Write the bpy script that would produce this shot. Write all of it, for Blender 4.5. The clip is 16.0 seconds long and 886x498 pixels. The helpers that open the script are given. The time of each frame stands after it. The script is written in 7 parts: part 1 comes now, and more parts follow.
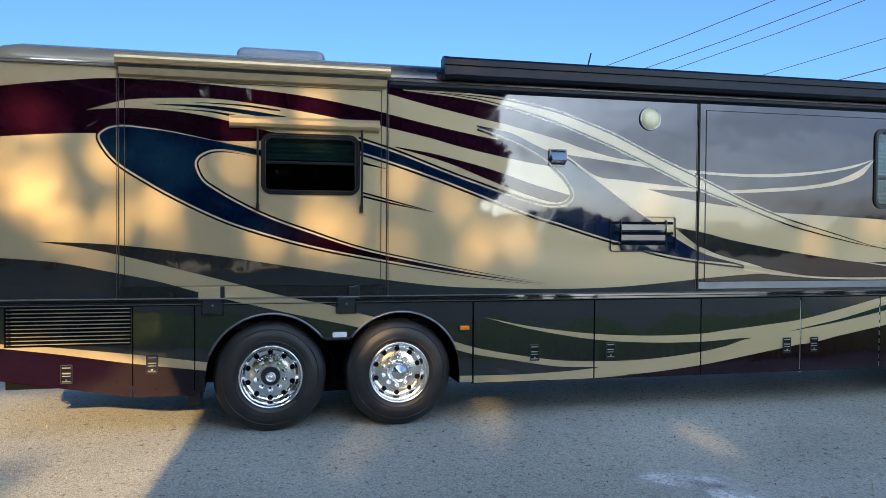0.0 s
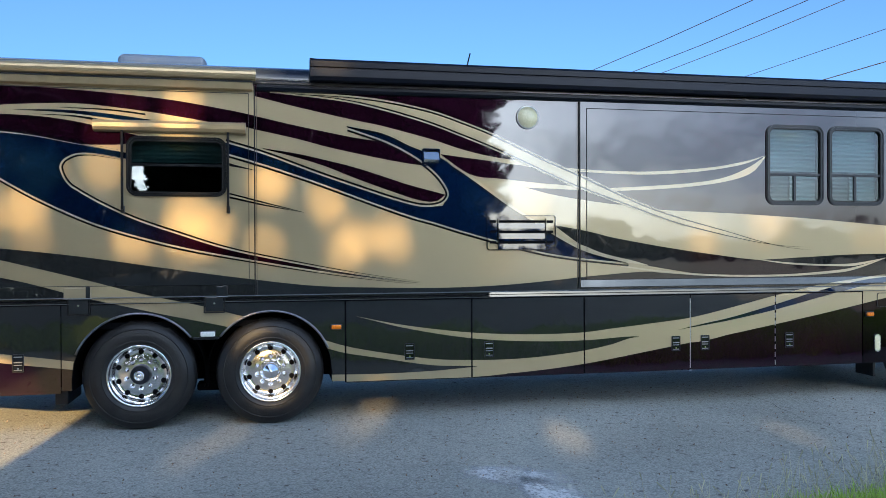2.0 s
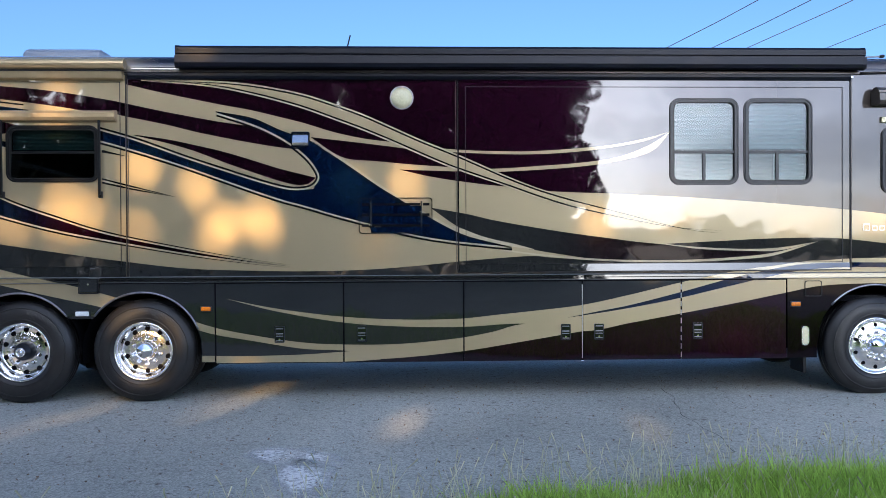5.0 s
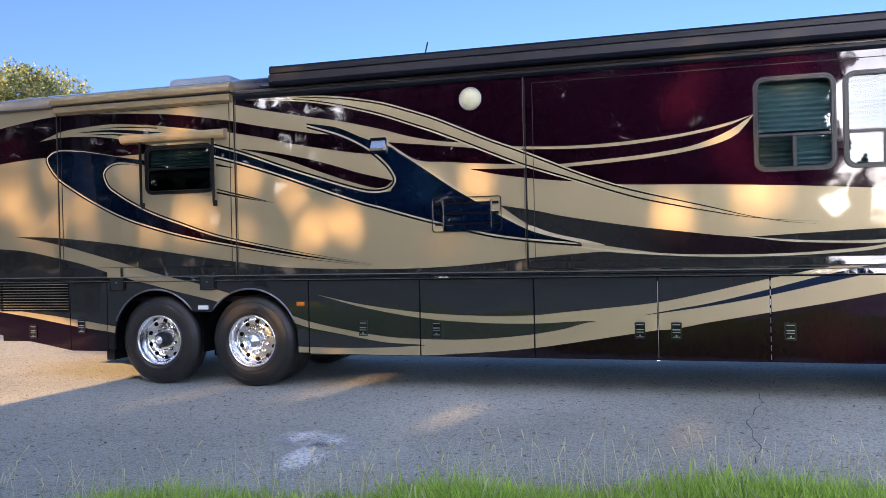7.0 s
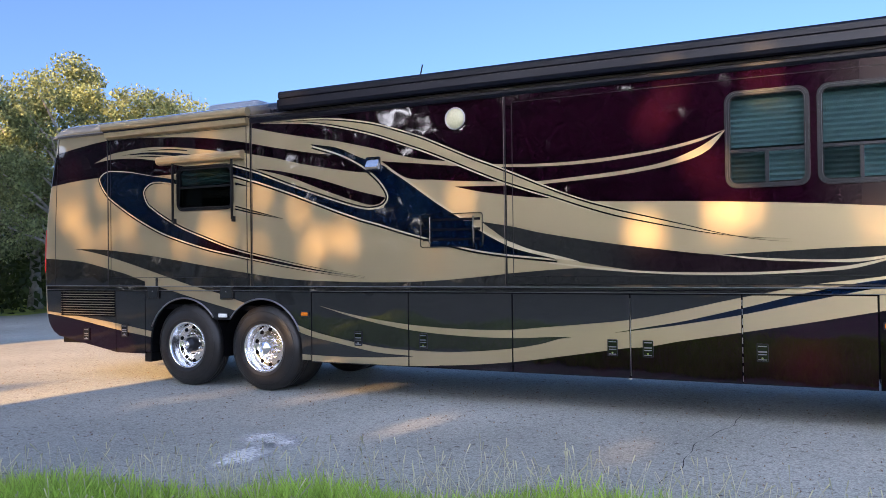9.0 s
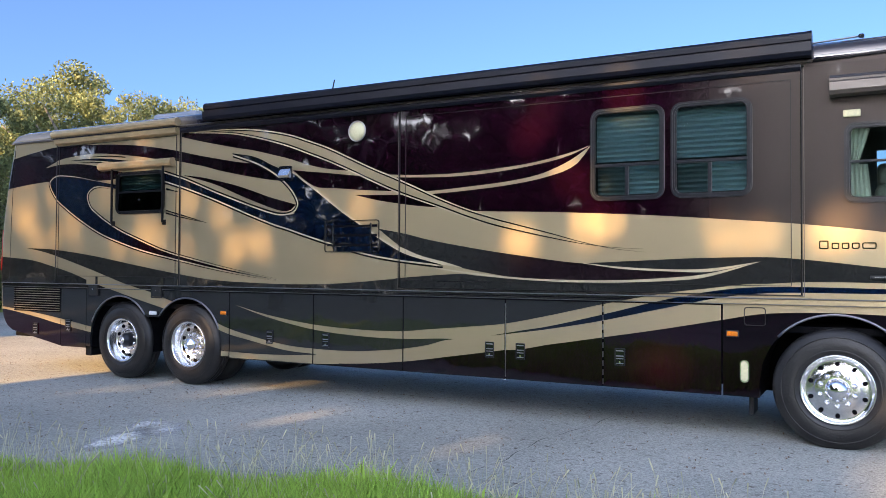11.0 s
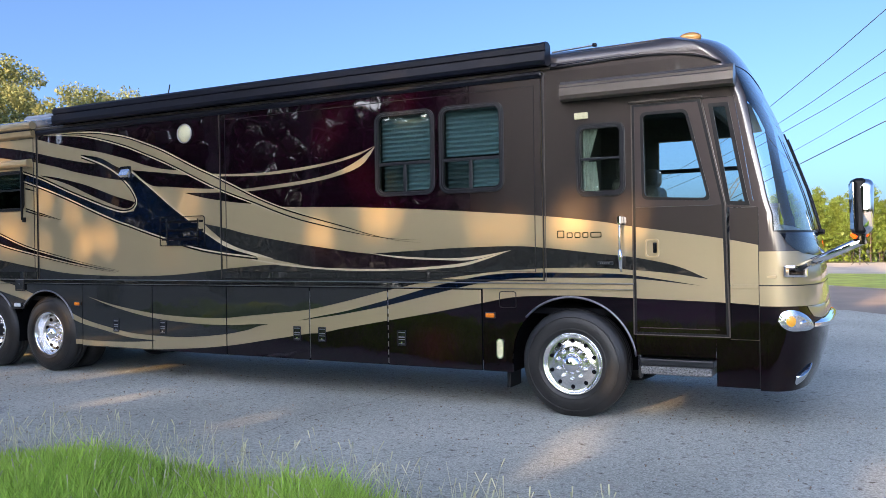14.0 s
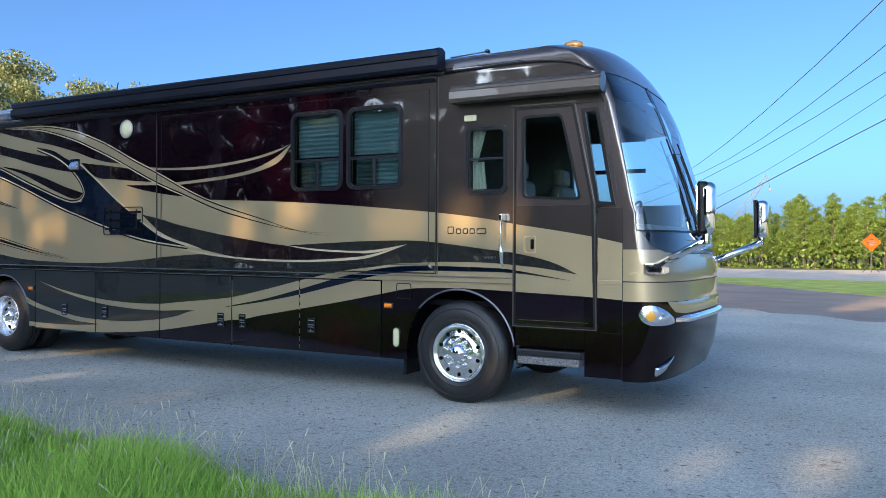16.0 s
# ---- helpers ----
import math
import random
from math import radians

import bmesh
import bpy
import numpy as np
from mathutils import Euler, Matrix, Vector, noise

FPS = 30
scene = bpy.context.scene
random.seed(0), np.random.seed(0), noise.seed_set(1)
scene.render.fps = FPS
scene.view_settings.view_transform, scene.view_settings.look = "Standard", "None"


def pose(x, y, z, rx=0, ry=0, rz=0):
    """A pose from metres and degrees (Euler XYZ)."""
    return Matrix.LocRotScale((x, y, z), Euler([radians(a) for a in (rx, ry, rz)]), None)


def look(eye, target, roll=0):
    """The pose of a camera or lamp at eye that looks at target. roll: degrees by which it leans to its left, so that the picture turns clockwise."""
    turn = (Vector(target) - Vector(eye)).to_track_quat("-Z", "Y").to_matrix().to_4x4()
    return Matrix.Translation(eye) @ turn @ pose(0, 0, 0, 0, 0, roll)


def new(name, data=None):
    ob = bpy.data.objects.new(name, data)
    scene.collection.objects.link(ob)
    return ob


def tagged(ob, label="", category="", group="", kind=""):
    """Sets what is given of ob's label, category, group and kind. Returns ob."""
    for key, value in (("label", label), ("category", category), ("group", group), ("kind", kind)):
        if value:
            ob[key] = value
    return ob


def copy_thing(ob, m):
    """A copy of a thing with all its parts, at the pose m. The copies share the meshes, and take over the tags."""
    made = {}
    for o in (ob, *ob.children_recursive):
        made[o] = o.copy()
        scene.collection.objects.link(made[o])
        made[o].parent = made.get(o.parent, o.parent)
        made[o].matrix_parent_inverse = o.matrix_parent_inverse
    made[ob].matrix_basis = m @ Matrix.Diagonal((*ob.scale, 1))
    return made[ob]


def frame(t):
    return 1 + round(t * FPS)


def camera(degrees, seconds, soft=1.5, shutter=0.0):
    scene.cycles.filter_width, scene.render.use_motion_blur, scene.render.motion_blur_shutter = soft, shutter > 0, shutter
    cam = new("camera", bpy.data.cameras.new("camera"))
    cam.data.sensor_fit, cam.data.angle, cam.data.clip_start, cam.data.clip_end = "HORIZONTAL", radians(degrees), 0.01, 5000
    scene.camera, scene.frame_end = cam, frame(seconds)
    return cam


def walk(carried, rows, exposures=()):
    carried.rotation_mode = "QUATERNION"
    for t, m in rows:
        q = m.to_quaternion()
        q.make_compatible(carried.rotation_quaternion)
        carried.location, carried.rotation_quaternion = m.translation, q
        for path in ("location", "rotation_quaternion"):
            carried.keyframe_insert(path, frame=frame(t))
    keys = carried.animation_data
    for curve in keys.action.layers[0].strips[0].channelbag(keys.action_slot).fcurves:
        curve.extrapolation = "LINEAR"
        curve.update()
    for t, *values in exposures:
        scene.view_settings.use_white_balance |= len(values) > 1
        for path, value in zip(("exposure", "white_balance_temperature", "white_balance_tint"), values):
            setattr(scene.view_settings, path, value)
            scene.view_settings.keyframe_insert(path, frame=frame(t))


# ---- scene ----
cam = camera(57.0, 16.0, 0.5)
PATH = [
    (0, (-0.005, -7.976, 1.951), (0.474, -6.035, 1.908), 0.4),
    (0.5, (0.435, -8.138, 1.949), (0.873, -6.187, 1.907), 0.3),
    (1, (0.85, -8.23, 1.91), (1.267, -6.274, 1.875), 0.1),
    (1.5, (1.227, -8.264, 1.888), (1.635, -6.306, 1.864), -0.0),
    (2, (1.577, -8.391, 1.826), (1.981, -6.433, 1.812), -0.2),
    (2.5, (2.008, -8.462, 1.79), (2.382, -6.498, 1.779), -0.2),
    (3, (2.499, -8.51, 1.806), (2.836, -6.538, 1.796), -0.2),
    (3.5, (2.96, -8.617, 1.799), (3.273, -6.642, 1.779), -0.1),
    (6, (5.323, -8.557, 1.603), (5.103, -6.569, 1.588), -0.8),
    (6.5, (5.852, -8.558, 1.611), (5.457, -6.598, 1.598), -1.1),
    (7, (6.357, -8.502, 1.617), (5.8, -6.581, 1.606), -1.3),
    (7.5, (6.77, -8.476, 1.647), (6.096, -6.593, 1.645), -1.2),
    (8, (7.186, -8.449, 1.656), (6.426, -6.599, 1.663), -1.1),
    (8.5, (7.606, -8.309, 1.635), (6.777, -6.488, 1.652), -1.1),
    (11, (9.626, -7.961, 1.576), (8.685, -6.197, 1.621), 0.3),
    (11.5, (9.96, -7.914, 1.582), (9.018, -6.15, 1.618), 0.2),
    (12, (10.325, -7.838, 1.606), (9.384, -6.073, 1.632), 0.1),
    (12.5, (10.752, -7.806, 1.601), (9.819, -6.037, 1.615), -0.4),
    (13, (11.159, -7.759, 1.635), (10.226, -5.99, 1.631), -0.8),
    (13.5, (11.5, -7.666, 1.706), (10.574, -5.893, 1.694), -1.1),
    (14, (11.867, -7.703, 1.704), (10.949, -5.926, 1.695), -0.9),
    (14.5, (12.191, -7.751, 1.702), (11.281, -5.969, 1.699), -0.6),
    (15, (12.556, -7.684, 1.679), (11.634, -5.909, 1.675), -0.2),
    (15.5, (12.894, -7.596, 1.677), (11.947, -5.835, 1.668), 0.2),
    (16, (13.306, -7.471, 1.639), (12.326, -5.728, 1.629), 0.3),
]
LOOKS = [(0.0, 1.2, 6150, -5), (3.5, 1.27, 6100, -3), (7.0, 1.5, 6650, 9), (9.0, 1.62, 6700, 9), (11.0, 1.62, 6700, 6), (13.3, 1.65, 7250, 8), (14.6, 1.45, 6300, 1), (16.0, 1.33, 6000, -3)]
walk(cam, [(t, look(eye, target, roll)) for t, eye, target, roll in PATH], LOOKS)

# ---------------------------------------------------------------- light
SUN_EL, SUN_AZ = radians(18), math.atan2(0.13, 0.99)
SUN_DIR = Vector((math.sin(SUN_AZ) * math.cos(SUN_EL), math.cos(SUN_AZ) * math.cos(SUN_EL), -math.sin(SUN_EL)))
world = bpy.data.worlds.new("sky")
scene.world = world
world.use_nodes = True
wn = world.node_tree.nodes
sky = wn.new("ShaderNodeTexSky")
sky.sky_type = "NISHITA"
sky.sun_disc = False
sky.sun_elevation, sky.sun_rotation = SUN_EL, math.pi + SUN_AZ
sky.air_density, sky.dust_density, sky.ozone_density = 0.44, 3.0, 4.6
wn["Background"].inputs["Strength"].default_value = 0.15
wl = world.node_tree.links
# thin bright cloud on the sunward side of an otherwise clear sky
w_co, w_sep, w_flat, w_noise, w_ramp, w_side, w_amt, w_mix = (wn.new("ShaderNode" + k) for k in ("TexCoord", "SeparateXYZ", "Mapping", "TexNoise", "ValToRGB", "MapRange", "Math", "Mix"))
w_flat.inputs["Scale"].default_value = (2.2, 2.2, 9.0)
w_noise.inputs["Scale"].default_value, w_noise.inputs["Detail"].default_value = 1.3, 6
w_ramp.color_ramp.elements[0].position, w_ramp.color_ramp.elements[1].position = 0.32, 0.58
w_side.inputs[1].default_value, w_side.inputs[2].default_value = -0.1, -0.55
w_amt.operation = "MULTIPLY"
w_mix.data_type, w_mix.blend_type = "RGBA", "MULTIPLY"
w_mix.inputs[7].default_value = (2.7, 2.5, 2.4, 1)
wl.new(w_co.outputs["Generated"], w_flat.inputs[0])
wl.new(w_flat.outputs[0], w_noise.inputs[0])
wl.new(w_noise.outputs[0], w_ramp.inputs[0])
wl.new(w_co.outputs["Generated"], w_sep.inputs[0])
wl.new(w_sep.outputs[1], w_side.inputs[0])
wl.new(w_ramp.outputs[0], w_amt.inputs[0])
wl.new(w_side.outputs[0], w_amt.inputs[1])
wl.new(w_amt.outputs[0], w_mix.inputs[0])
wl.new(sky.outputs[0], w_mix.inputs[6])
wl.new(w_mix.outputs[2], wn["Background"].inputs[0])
sun = new("sun", bpy.data.lights.new("sun", "SUN"))
sun.data.energy, sun.data.angle, sun.data.color = 5.0, radians(0.53), (1.0, 0.6, 0.27)
sun.matrix_world = look((0, -60, 30), Vector((0, -60, 30)) + SUN_DIR)


# ---------------------------------------------------------------- materials
def mat(name, color, rough=0.5, metal=0.0, coat=0.0, var=0.0, scale=3.0, bump=0.0, bump_scale=40.0, coat_ior=1.5, spec=0.5):
    m = bpy.data.materials.new(name)
    m.use_nodes = True
    n, l = m.node_tree.nodes, m.node_tree.links
    b = n["Principled BSDF"]
    b.inputs["Base Color"].default_value = (*color, 1)
    b.inputs["Roughness"].default_value, b.inputs["Metallic"].default_value = rough, metal
    b.inputs["Coat Weight"].default_value, b.inputs["Coat Roughness"].default_value = coat, 0.02
    b.inputs["Coat IOR"].default_value = coat_ior
    b.inputs["Specular IOR Level"].default_value = spec
    geo = n.new("ShaderNodeTexCoord")
    if var:
        t = n.new("ShaderNodeTexNoise")
        t.inputs["Scale"].default_value, t.inputs["Detail"].default_value = scale, 6
        l.new(geo.outputs["Object"], t.inputs["Vector"])
        r = n.new("ShaderNodeValToRGB")
        r.color_ramp.elements[0].position, r.color_ramp.elements[1].position = 0.3, 0.7
        r.color_ramp.elements[0].color = (*[c * (1 - var) for c in color], 1)
        r.color_ramp.elements[1].color = (*[min(1, c * (1 + var)) for c in color], 1)
        l.new(t.outputs[0], r.inputs[0])
        l.new(r.outputs[0], b.inputs["Base Color"])
    if bump:
        t2 = n.new("ShaderNodeTexNoise")
        t2.inputs["Scale"].default_value, t2.inputs["Detail"].default_value = bump_scale, 4
        l.new(geo.outputs["Object"], t2.inputs["Vector"])
        bp = n.new("ShaderNodeBump")
        bp.inputs["Strength"].default_value, bp.inputs["Distance"].default_value = bump, 0.01
        l.new(t2.outputs[0], bp.inputs["Height"])
        l.new(bp.outputs[0], b.inputs["Normal"])
    return m


def paint(name, color, fade=None, wave=0.005, flake_metal=0.0):
    """Automotive base coat with metal flake under clear coat; fade = (x0, x1, second colour) for an airbrushed blend."""
    m = mat(name, color, 0.42 if flake_metal else 0.5, flake_metal, 1.0, coat_ior=1.62, spec=0.0)
    n, l = m.node_tree.nodes, m.node_tree.links
    b = n["Principled BSDF"]
    geo = n.new("ShaderNodeNewGeometry")
    flake = n.new("ShaderNodeTexNoise")
    flake.inputs["Scale"].default_value, flake.inputs["Detail"].default_value = 260, 2
    l.new(geo.outputs["Position"], flake.inputs["Vector"])
    dirt = n.new("ShaderNodeTexNoise")
    dirt.inputs["Scale"].default_value, dirt.inputs["Detail"].default_value = 1.7, 5
    l.new(geo.outputs["Position"], dirt.inputs["Vector"])
    mix = n.new("ShaderNodeMix")
    mix.data_type = "RGBA"
    mix.inputs[6].default_value, mix.inputs[7].default_value = (*[c * 0.9 for c in color], 1), (*[min(1, c * 1.08) for c in color], 1)
    add = n.new("ShaderNodeMath")
    add.operation = "MULTIPLY_ADD"
    add.inputs[1].default_value, add.inputs[2].default_value = 0.5, 0.25
    l.new(flake.outputs[0], add.inputs[0])
    l.new(add.outputs[0], mix.inputs[0])
    out = mix.outputs[2]
    if fade:
        sep = n.new("ShaderNodeSeparateXYZ")
        l.new(geo.outputs["Position"], sep.inputs[0])
        mr = n.new("ShaderNodeMapRange")
        mr.interpolation_type = "SMOOTHSTEP"
        mr.inputs[1].default_value, mr.inputs[2].default_value = fade[0], fade[1]
        l.new(sep.outputs[0], mr.inputs[0])
        mix2 = n.new("ShaderNodeMix")
        mix2.data_type = "RGBA"
        mix2.inputs[7].default_value = (*fade[2], 1)
        l.new(out, mix2.inputs[6])
        l.new(mr.outputs[0], mix2.inputs[0])
        out = mix2.outputs[2]
    l.new(out, b.inputs["Base Color"])
    rr = n.new("ShaderNodeMapRange")
    rr.inputs[3].default_value, rr.inputs[4].default_value = 0.012, 0.055
    l.new(dirt.outputs[0], rr.inputs[0])
    l.new(rr.outputs[0], b.inputs["Coat Roughness"])
    wav = n.new("ShaderNodeTexNoise")
    wav.inputs["Scale"].default_value, wav.inputs["Detail"].default_value = 1.6, 2
    l.new(geo.outputs["Position"], wav.inputs["Vector"])
    bp = n.new("ShaderNodeBump")
    bp.inputs["Strength"].default_value, bp.inputs["Distance"].default_value = 1.0, wave
    l.new(wav.outputs[0], bp.inputs["Height"])
    l.new(bp.outputs[0], b.inputs["Coat Normal"])
    return m


CREAM_C, MAROON_C, CHAR_C, NAVY_C, BRONZE_C = (0.365, 0.295, 0.178), (0.0082, 0.0011, 0.0052), (0.019, 0.0195, 0.0185), (0.0012, 0.0065, 0.024), (0.068, 0.056, 0.052)
CREAM = paint("cream_paint", CREAM_C, flake_metal=0.5)
MAROON = paint("maroon_paint", MAROON_C, flake_metal=0.9)
MAROON.node_tree.nodes["Principled BSDF"].inputs["Coat IOR"].default_value = 1.55
MAROON_FADE = paint("maroon_to_bronze_paint", MAROON_C, (7.7, 8.9, (0.05, 0.042, 0.038)), flake_metal=0.7)
CHAR = paint("charcoal_paint", CHAR_C)
CHAR_FADE = paint("charcoal_to_maroon_paint", CHAR_C, (5.6, 6.5, (0.012, 0.007, 0.009)))
NAVY = paint("navy_paint", NAVY_C, flake_metal=0.8)
NAVY_FADE = paint("navy_to_maroon_paint", NAVY_C, (0.0, 0.9, MAROON_C), flake_metal=0.8)
BRONZE = paint("bronze_paint", BRONZE_C, flake_metal=0.5)
CAP = paint("dark_cap_paint", (0.0035, 0.001, 0.002))
CAP.node_tree.nodes["Principled BSDF"].inputs["Coat IOR"].default_value = 1.4
LIGHT = paint("pale_pinstripe_paint", (0.46, 0.38, 0.25))
BLACK = paint("black_pinstripe_paint", (0.008, 0.008, 0.009))
RUBBER = mat("black_rubber", (0.006, 0.006, 0.007), 0.45, bump=0.1, spec=0.25)
TYRE = mat("tyre_rubber", (0.017, 0.0168, 0.0175), 0.42, var=0.35, scale=5, bump=0.25, bump_scale=60, spec=0.35)
CHROME = mat("polished_aluminium", (0.82, 0.82, 0.82), 0.2, 1.0, var=0.06, scale=9, bump=0.03, bump_scale=12)
MIRROR_CHROME = mat("chrome", (0.86, 0.86, 0.88), 0.04, 1.0)
DARK = mat("underbody_black", (0.004, 0.004, 0.005), 0.8, var=0.3, spec=0.05)
AWN_BLACK = mat("black_awning_metal", (0.004, 0.005, 0.011), 0.4, 0.0, 0.0, var=0.2, spec=0.25)
AWN_GOLD = mat("champagne_awning_metal", (0.48, 0.36, 0.2), 0.3, 0.45, var=0.1, scale=6)
AWN_BROWN = mat("bronze_awning_metal", (0.085, 0.07, 0.058), 0.3, 0.3, 0.25, var=0.15)
BLACK_FRAME = mat("black_window_frame", (0.004, 0.004, 0.005), 0.4, bump=0.03, spec=0.2)
FRAME = mat("window_frame_black", (0.014, 0.015, 0.0185), 0.3, 0.0, 0.0, bump=0.03, spec=0.35)
LATCH = mat("satin_latch_metal", (0.45, 0.44, 0.42), 0.35, 1.0)
SLAT = mat("grille_slat_metal", (0.5, 0.44, 0.34), 0.35, 0.85, var=0.15)
AMBER = mat("amber_lens", (0.75, 0.2, 0.01), 0.12, 0, 0.8, var=0.25, scale=60)
WHITE_LENS = mat("white_lens", (0.75, 0.76, 0.74), 0.15, 0, 0.6, var=0.1, scale=60)
YELLOW_LENS = mat("yellowed_lens", (0.62, 0.58, 0.36), 0.25, 0, 0.4, var=0.1, scale=50)
RED_LENS = mat("red_lens", (0.5, 0.01, 0.012), 0.12, 0, 0.8)
BLIND = mat("pleated_blind", (0.6, 0.68, 0.68), 0.8, var=0.08, scale=20)
CURTAIN = mat("pale_curtain", (0.6, 0.57, 0.48), 0.9, var=0.12, scale=12)
INTERIOR = mat("interior_dark", (0.12, 0.112, 0.1), 0.8, var=0.2)
LEATHER = mat("seat_leather", (0.2, 0.185, 0.16), 0.5, var=0.15)
GROUT = mat("step_grip", (0.12, 0.12, 0.12), 0.7, var=0.8, scale=70, bump=0.8, bump_scale=120)


def glass(name, tint, ior=1.5, rough=0.0):
    """Thin tinted glass: see-through, with a mirror gloss that grows towards grazing view."""
    m = bpy.data.materials.new(name)
    m.use_nodes = True
    n, l = m.node_tree.nodes, m.node_tree.links
    n.remove(n["Principled BSDF"])
    tr, gl, lw, mx = (n.new("ShaderNode" + k) for k in ("BsdfTransparent", "BsdfGlossy", "LayerWeight", "MixShader"))
    tr.inputs[0].default_value = (*tint, 1)
    gl.inputs["Roughness"].default_value = rough
    lw.inputs["Blend"].default_value = 0.5
    pw, ma = n.new("ShaderNodeMath"), n.new("ShaderNodeMath")
    r0 = ((ior - 1) / (ior + 1)) ** 2
    pw.operation, ma.operation = "POWER", "MULTIPLY_ADD"
    pw.inputs[1].default_value = 4.0
    ma.inputs[1].default_value, ma.inputs[2].default_value = 1 - r0, r0
    l.new(lw.outputs["Facing"], pw.inputs[0])
    l.new(pw.outputs[0], ma.inputs[0])
    l.new(ma.outputs[0], mx.inputs[0])
    l.new(tr.outputs[0], mx.inputs[1])
    l.new(gl.outputs[0], mx.inputs[2])
    l.new(mx.outputs[0], n["Material Output"].inputs[0])
    return m


TINTED = glass("tinted_glass", (0.5, 0.58, 0.59), 1.6)
DARK_TINT = glass("dark_tinted_glass", (0.3, 0.37, 0.37), 1.5)
CLEAR = glass("windscreen_glass", (0.66, 0.78, 0.8), 2.1)
CAB_GLASS = glass("cab_glass", (0.72, 0.79, 0.77), 1.75)
LENS = glass("clear_lens", (0.92, 0.93, 0.95), 1.5)


# ---------------------------------------------------------------- building helpers
def part(name, bm, material, parent=None, label="", smooth=False, at=None):
    """One mesh object, under a thing or part if parent is given. material: one, or a list of slots."""
    me = bpy.data.meshes.new(name)
    bm.normal_update()
    bm.to_mesh(me)
    bm.free()
    for k in material if isinstance(material, (list, tuple)) else (material,):
        me.materials.append(k)
    if smooth:
        me.polygons.foreach_set("use_smooth", [True] * len(me.polygons))
        me.update()
    ob = new(name, me)
    if parent:
        ob.parent = parent
    if at is not None:
        ob.matrix_basis = at
    if label:
        tagged(ob, label)
    return ob


def share(name, me, parent, at, label=""):
    ob = new(name, me)
    ob.parent = parent
    ob.matrix_basis = at
    if label:
        tagged(ob, label)
    return ob


def thing(name, at, label, category, group="", kind=""):
    ob = new(name)
    ob.empty_display_size = 0.2
    ob.matrix_basis = at
    return tagged(ob, label, category, group, kind)


def add_box(bm, x0, x1, y0, y1, z0, z1, bevel=0.0, seg=2, mi=0):
    r = bmesh.ops.create_cube(bm, size=1)
    bmesh.ops.transform(bm, matrix=Matrix.Translation(((x0 + x1) / 2, (y0 + y1) / 2, (z0 + z1) / 2)) @ Matrix.Diagonal((x1 - x0, y1 - y0, z1 - z0, 1)), verts=r["verts"])
    faces = {f for v in r["verts"] for f in v.link_faces}
    for f in faces:
        f.material_index = mi
    if bevel:
        edges = list({e for v in r["verts"] for e in v.link_edges})
        bmesh.ops.bevel(bm, geom=edges, offset=bevel, segments=seg, affect="EDGES", profile=0.5)
    return bm


def box(x0, x1, y0, y1, z0, z1, bevel=0.0, seg=2):
    return add_box(bmesh.new(), x0, x1, y0, y1, z0, z1, bevel, seg)


def prism(bm, loop, y0, y1, mi=0):
    """Extrudes a loop of (x, z) from y0 (front) to y1 (back)."""
    a = [bm.verts.new((x, y0, z)) for x, z in loop]
    b = [bm.verts.new((x, y1, z)) for x, z in loop]
    k = len(loop)
    fs = [bm.faces.new(a), bm.faces.new(b[::-1])] + [bm.faces.new((a[i], b[i], b[(i + 1) % k], a[(i + 1) % k])) for i in range(k)]
    for f in fs:
        f.material_index = mi
    return bm


def ring(bm, outer, inner, y0, y1):
    """A frame between two loops with as many points each, from y0 to y1."""
    k = len(outer)
    v = [[bm.verts.new((x, y, z)) for x, z in lp] for lp in (outer, inner) for y in (y0, y1)]
    oa, ob_, ia, ib = v
    for i in range(k):
        j = (i + 1) % k
        for q in ((oa[i], oa[j], ia[j], ia[i]), (ob_[i], ib[i], ib[j], ob_[j]), (oa[i], ob_[i], ob_[j], oa[j]), (ia[i], ia[j], ib[j], ib[i])):
            bm.faces.new(q)
    return bm


def rounded(x0, x1, z0, z1, r, n=6):
    out = []
    for cx, cz, a0 in ((x1 - r, z1 - r, 0), (x0 + r, z1 - r, 90), (x0 + r, z0 + r, 180), (x1 - r, z0 + r, 270)):
        for i in range(n + 1):
            a = radians(a0 + 90 * i / n)
            out.append((cx + r * math.cos(a), cz + r * math.sin(a)))
    return out


def inset(loop, d):
    """Moves each side of a convex loop inwards by d."""
    c = Vector((sum(p[0] for p in loop) / len(loop), sum(p[1] for p in loop) / len(loop)))
    out, k = [], len(loop)
    for i in range(k):
        p, a, b = Vector(loop[i]), Vector(loop[i - 1]), Vector(loop[(i + 1) % k])
        n1, n2 = (p - a).orthogonal().normalized(), (b - p).orthogonal().normalized()
        n1, n2 = (n if n.dot(c - p) > 0 else -n for n in (n1, n2))
        n = (n1 + n2).normalized()
        out.append(tuple(p + n * (d / max(0.3, n.dot(n1)))))
    return out


def soften(loop, r, n=5):
    """Rounds the corners of a convex loop."""
    out, k = [], len(loop)
    for i in range(k):
        p, a, b = Vector(loop[i]), Vector(loop[i - 1]), Vector(loop[(i + 1) % k])
        s, e = p + (a - p).normalized() * r, p + (b - p).normalized() * r
        for j in range(n + 1):
            t = j / n
            out.append(tuple((1 - t) ** 2 * s + 2 * t * (1 - t) * p + t * t * e))
    return out


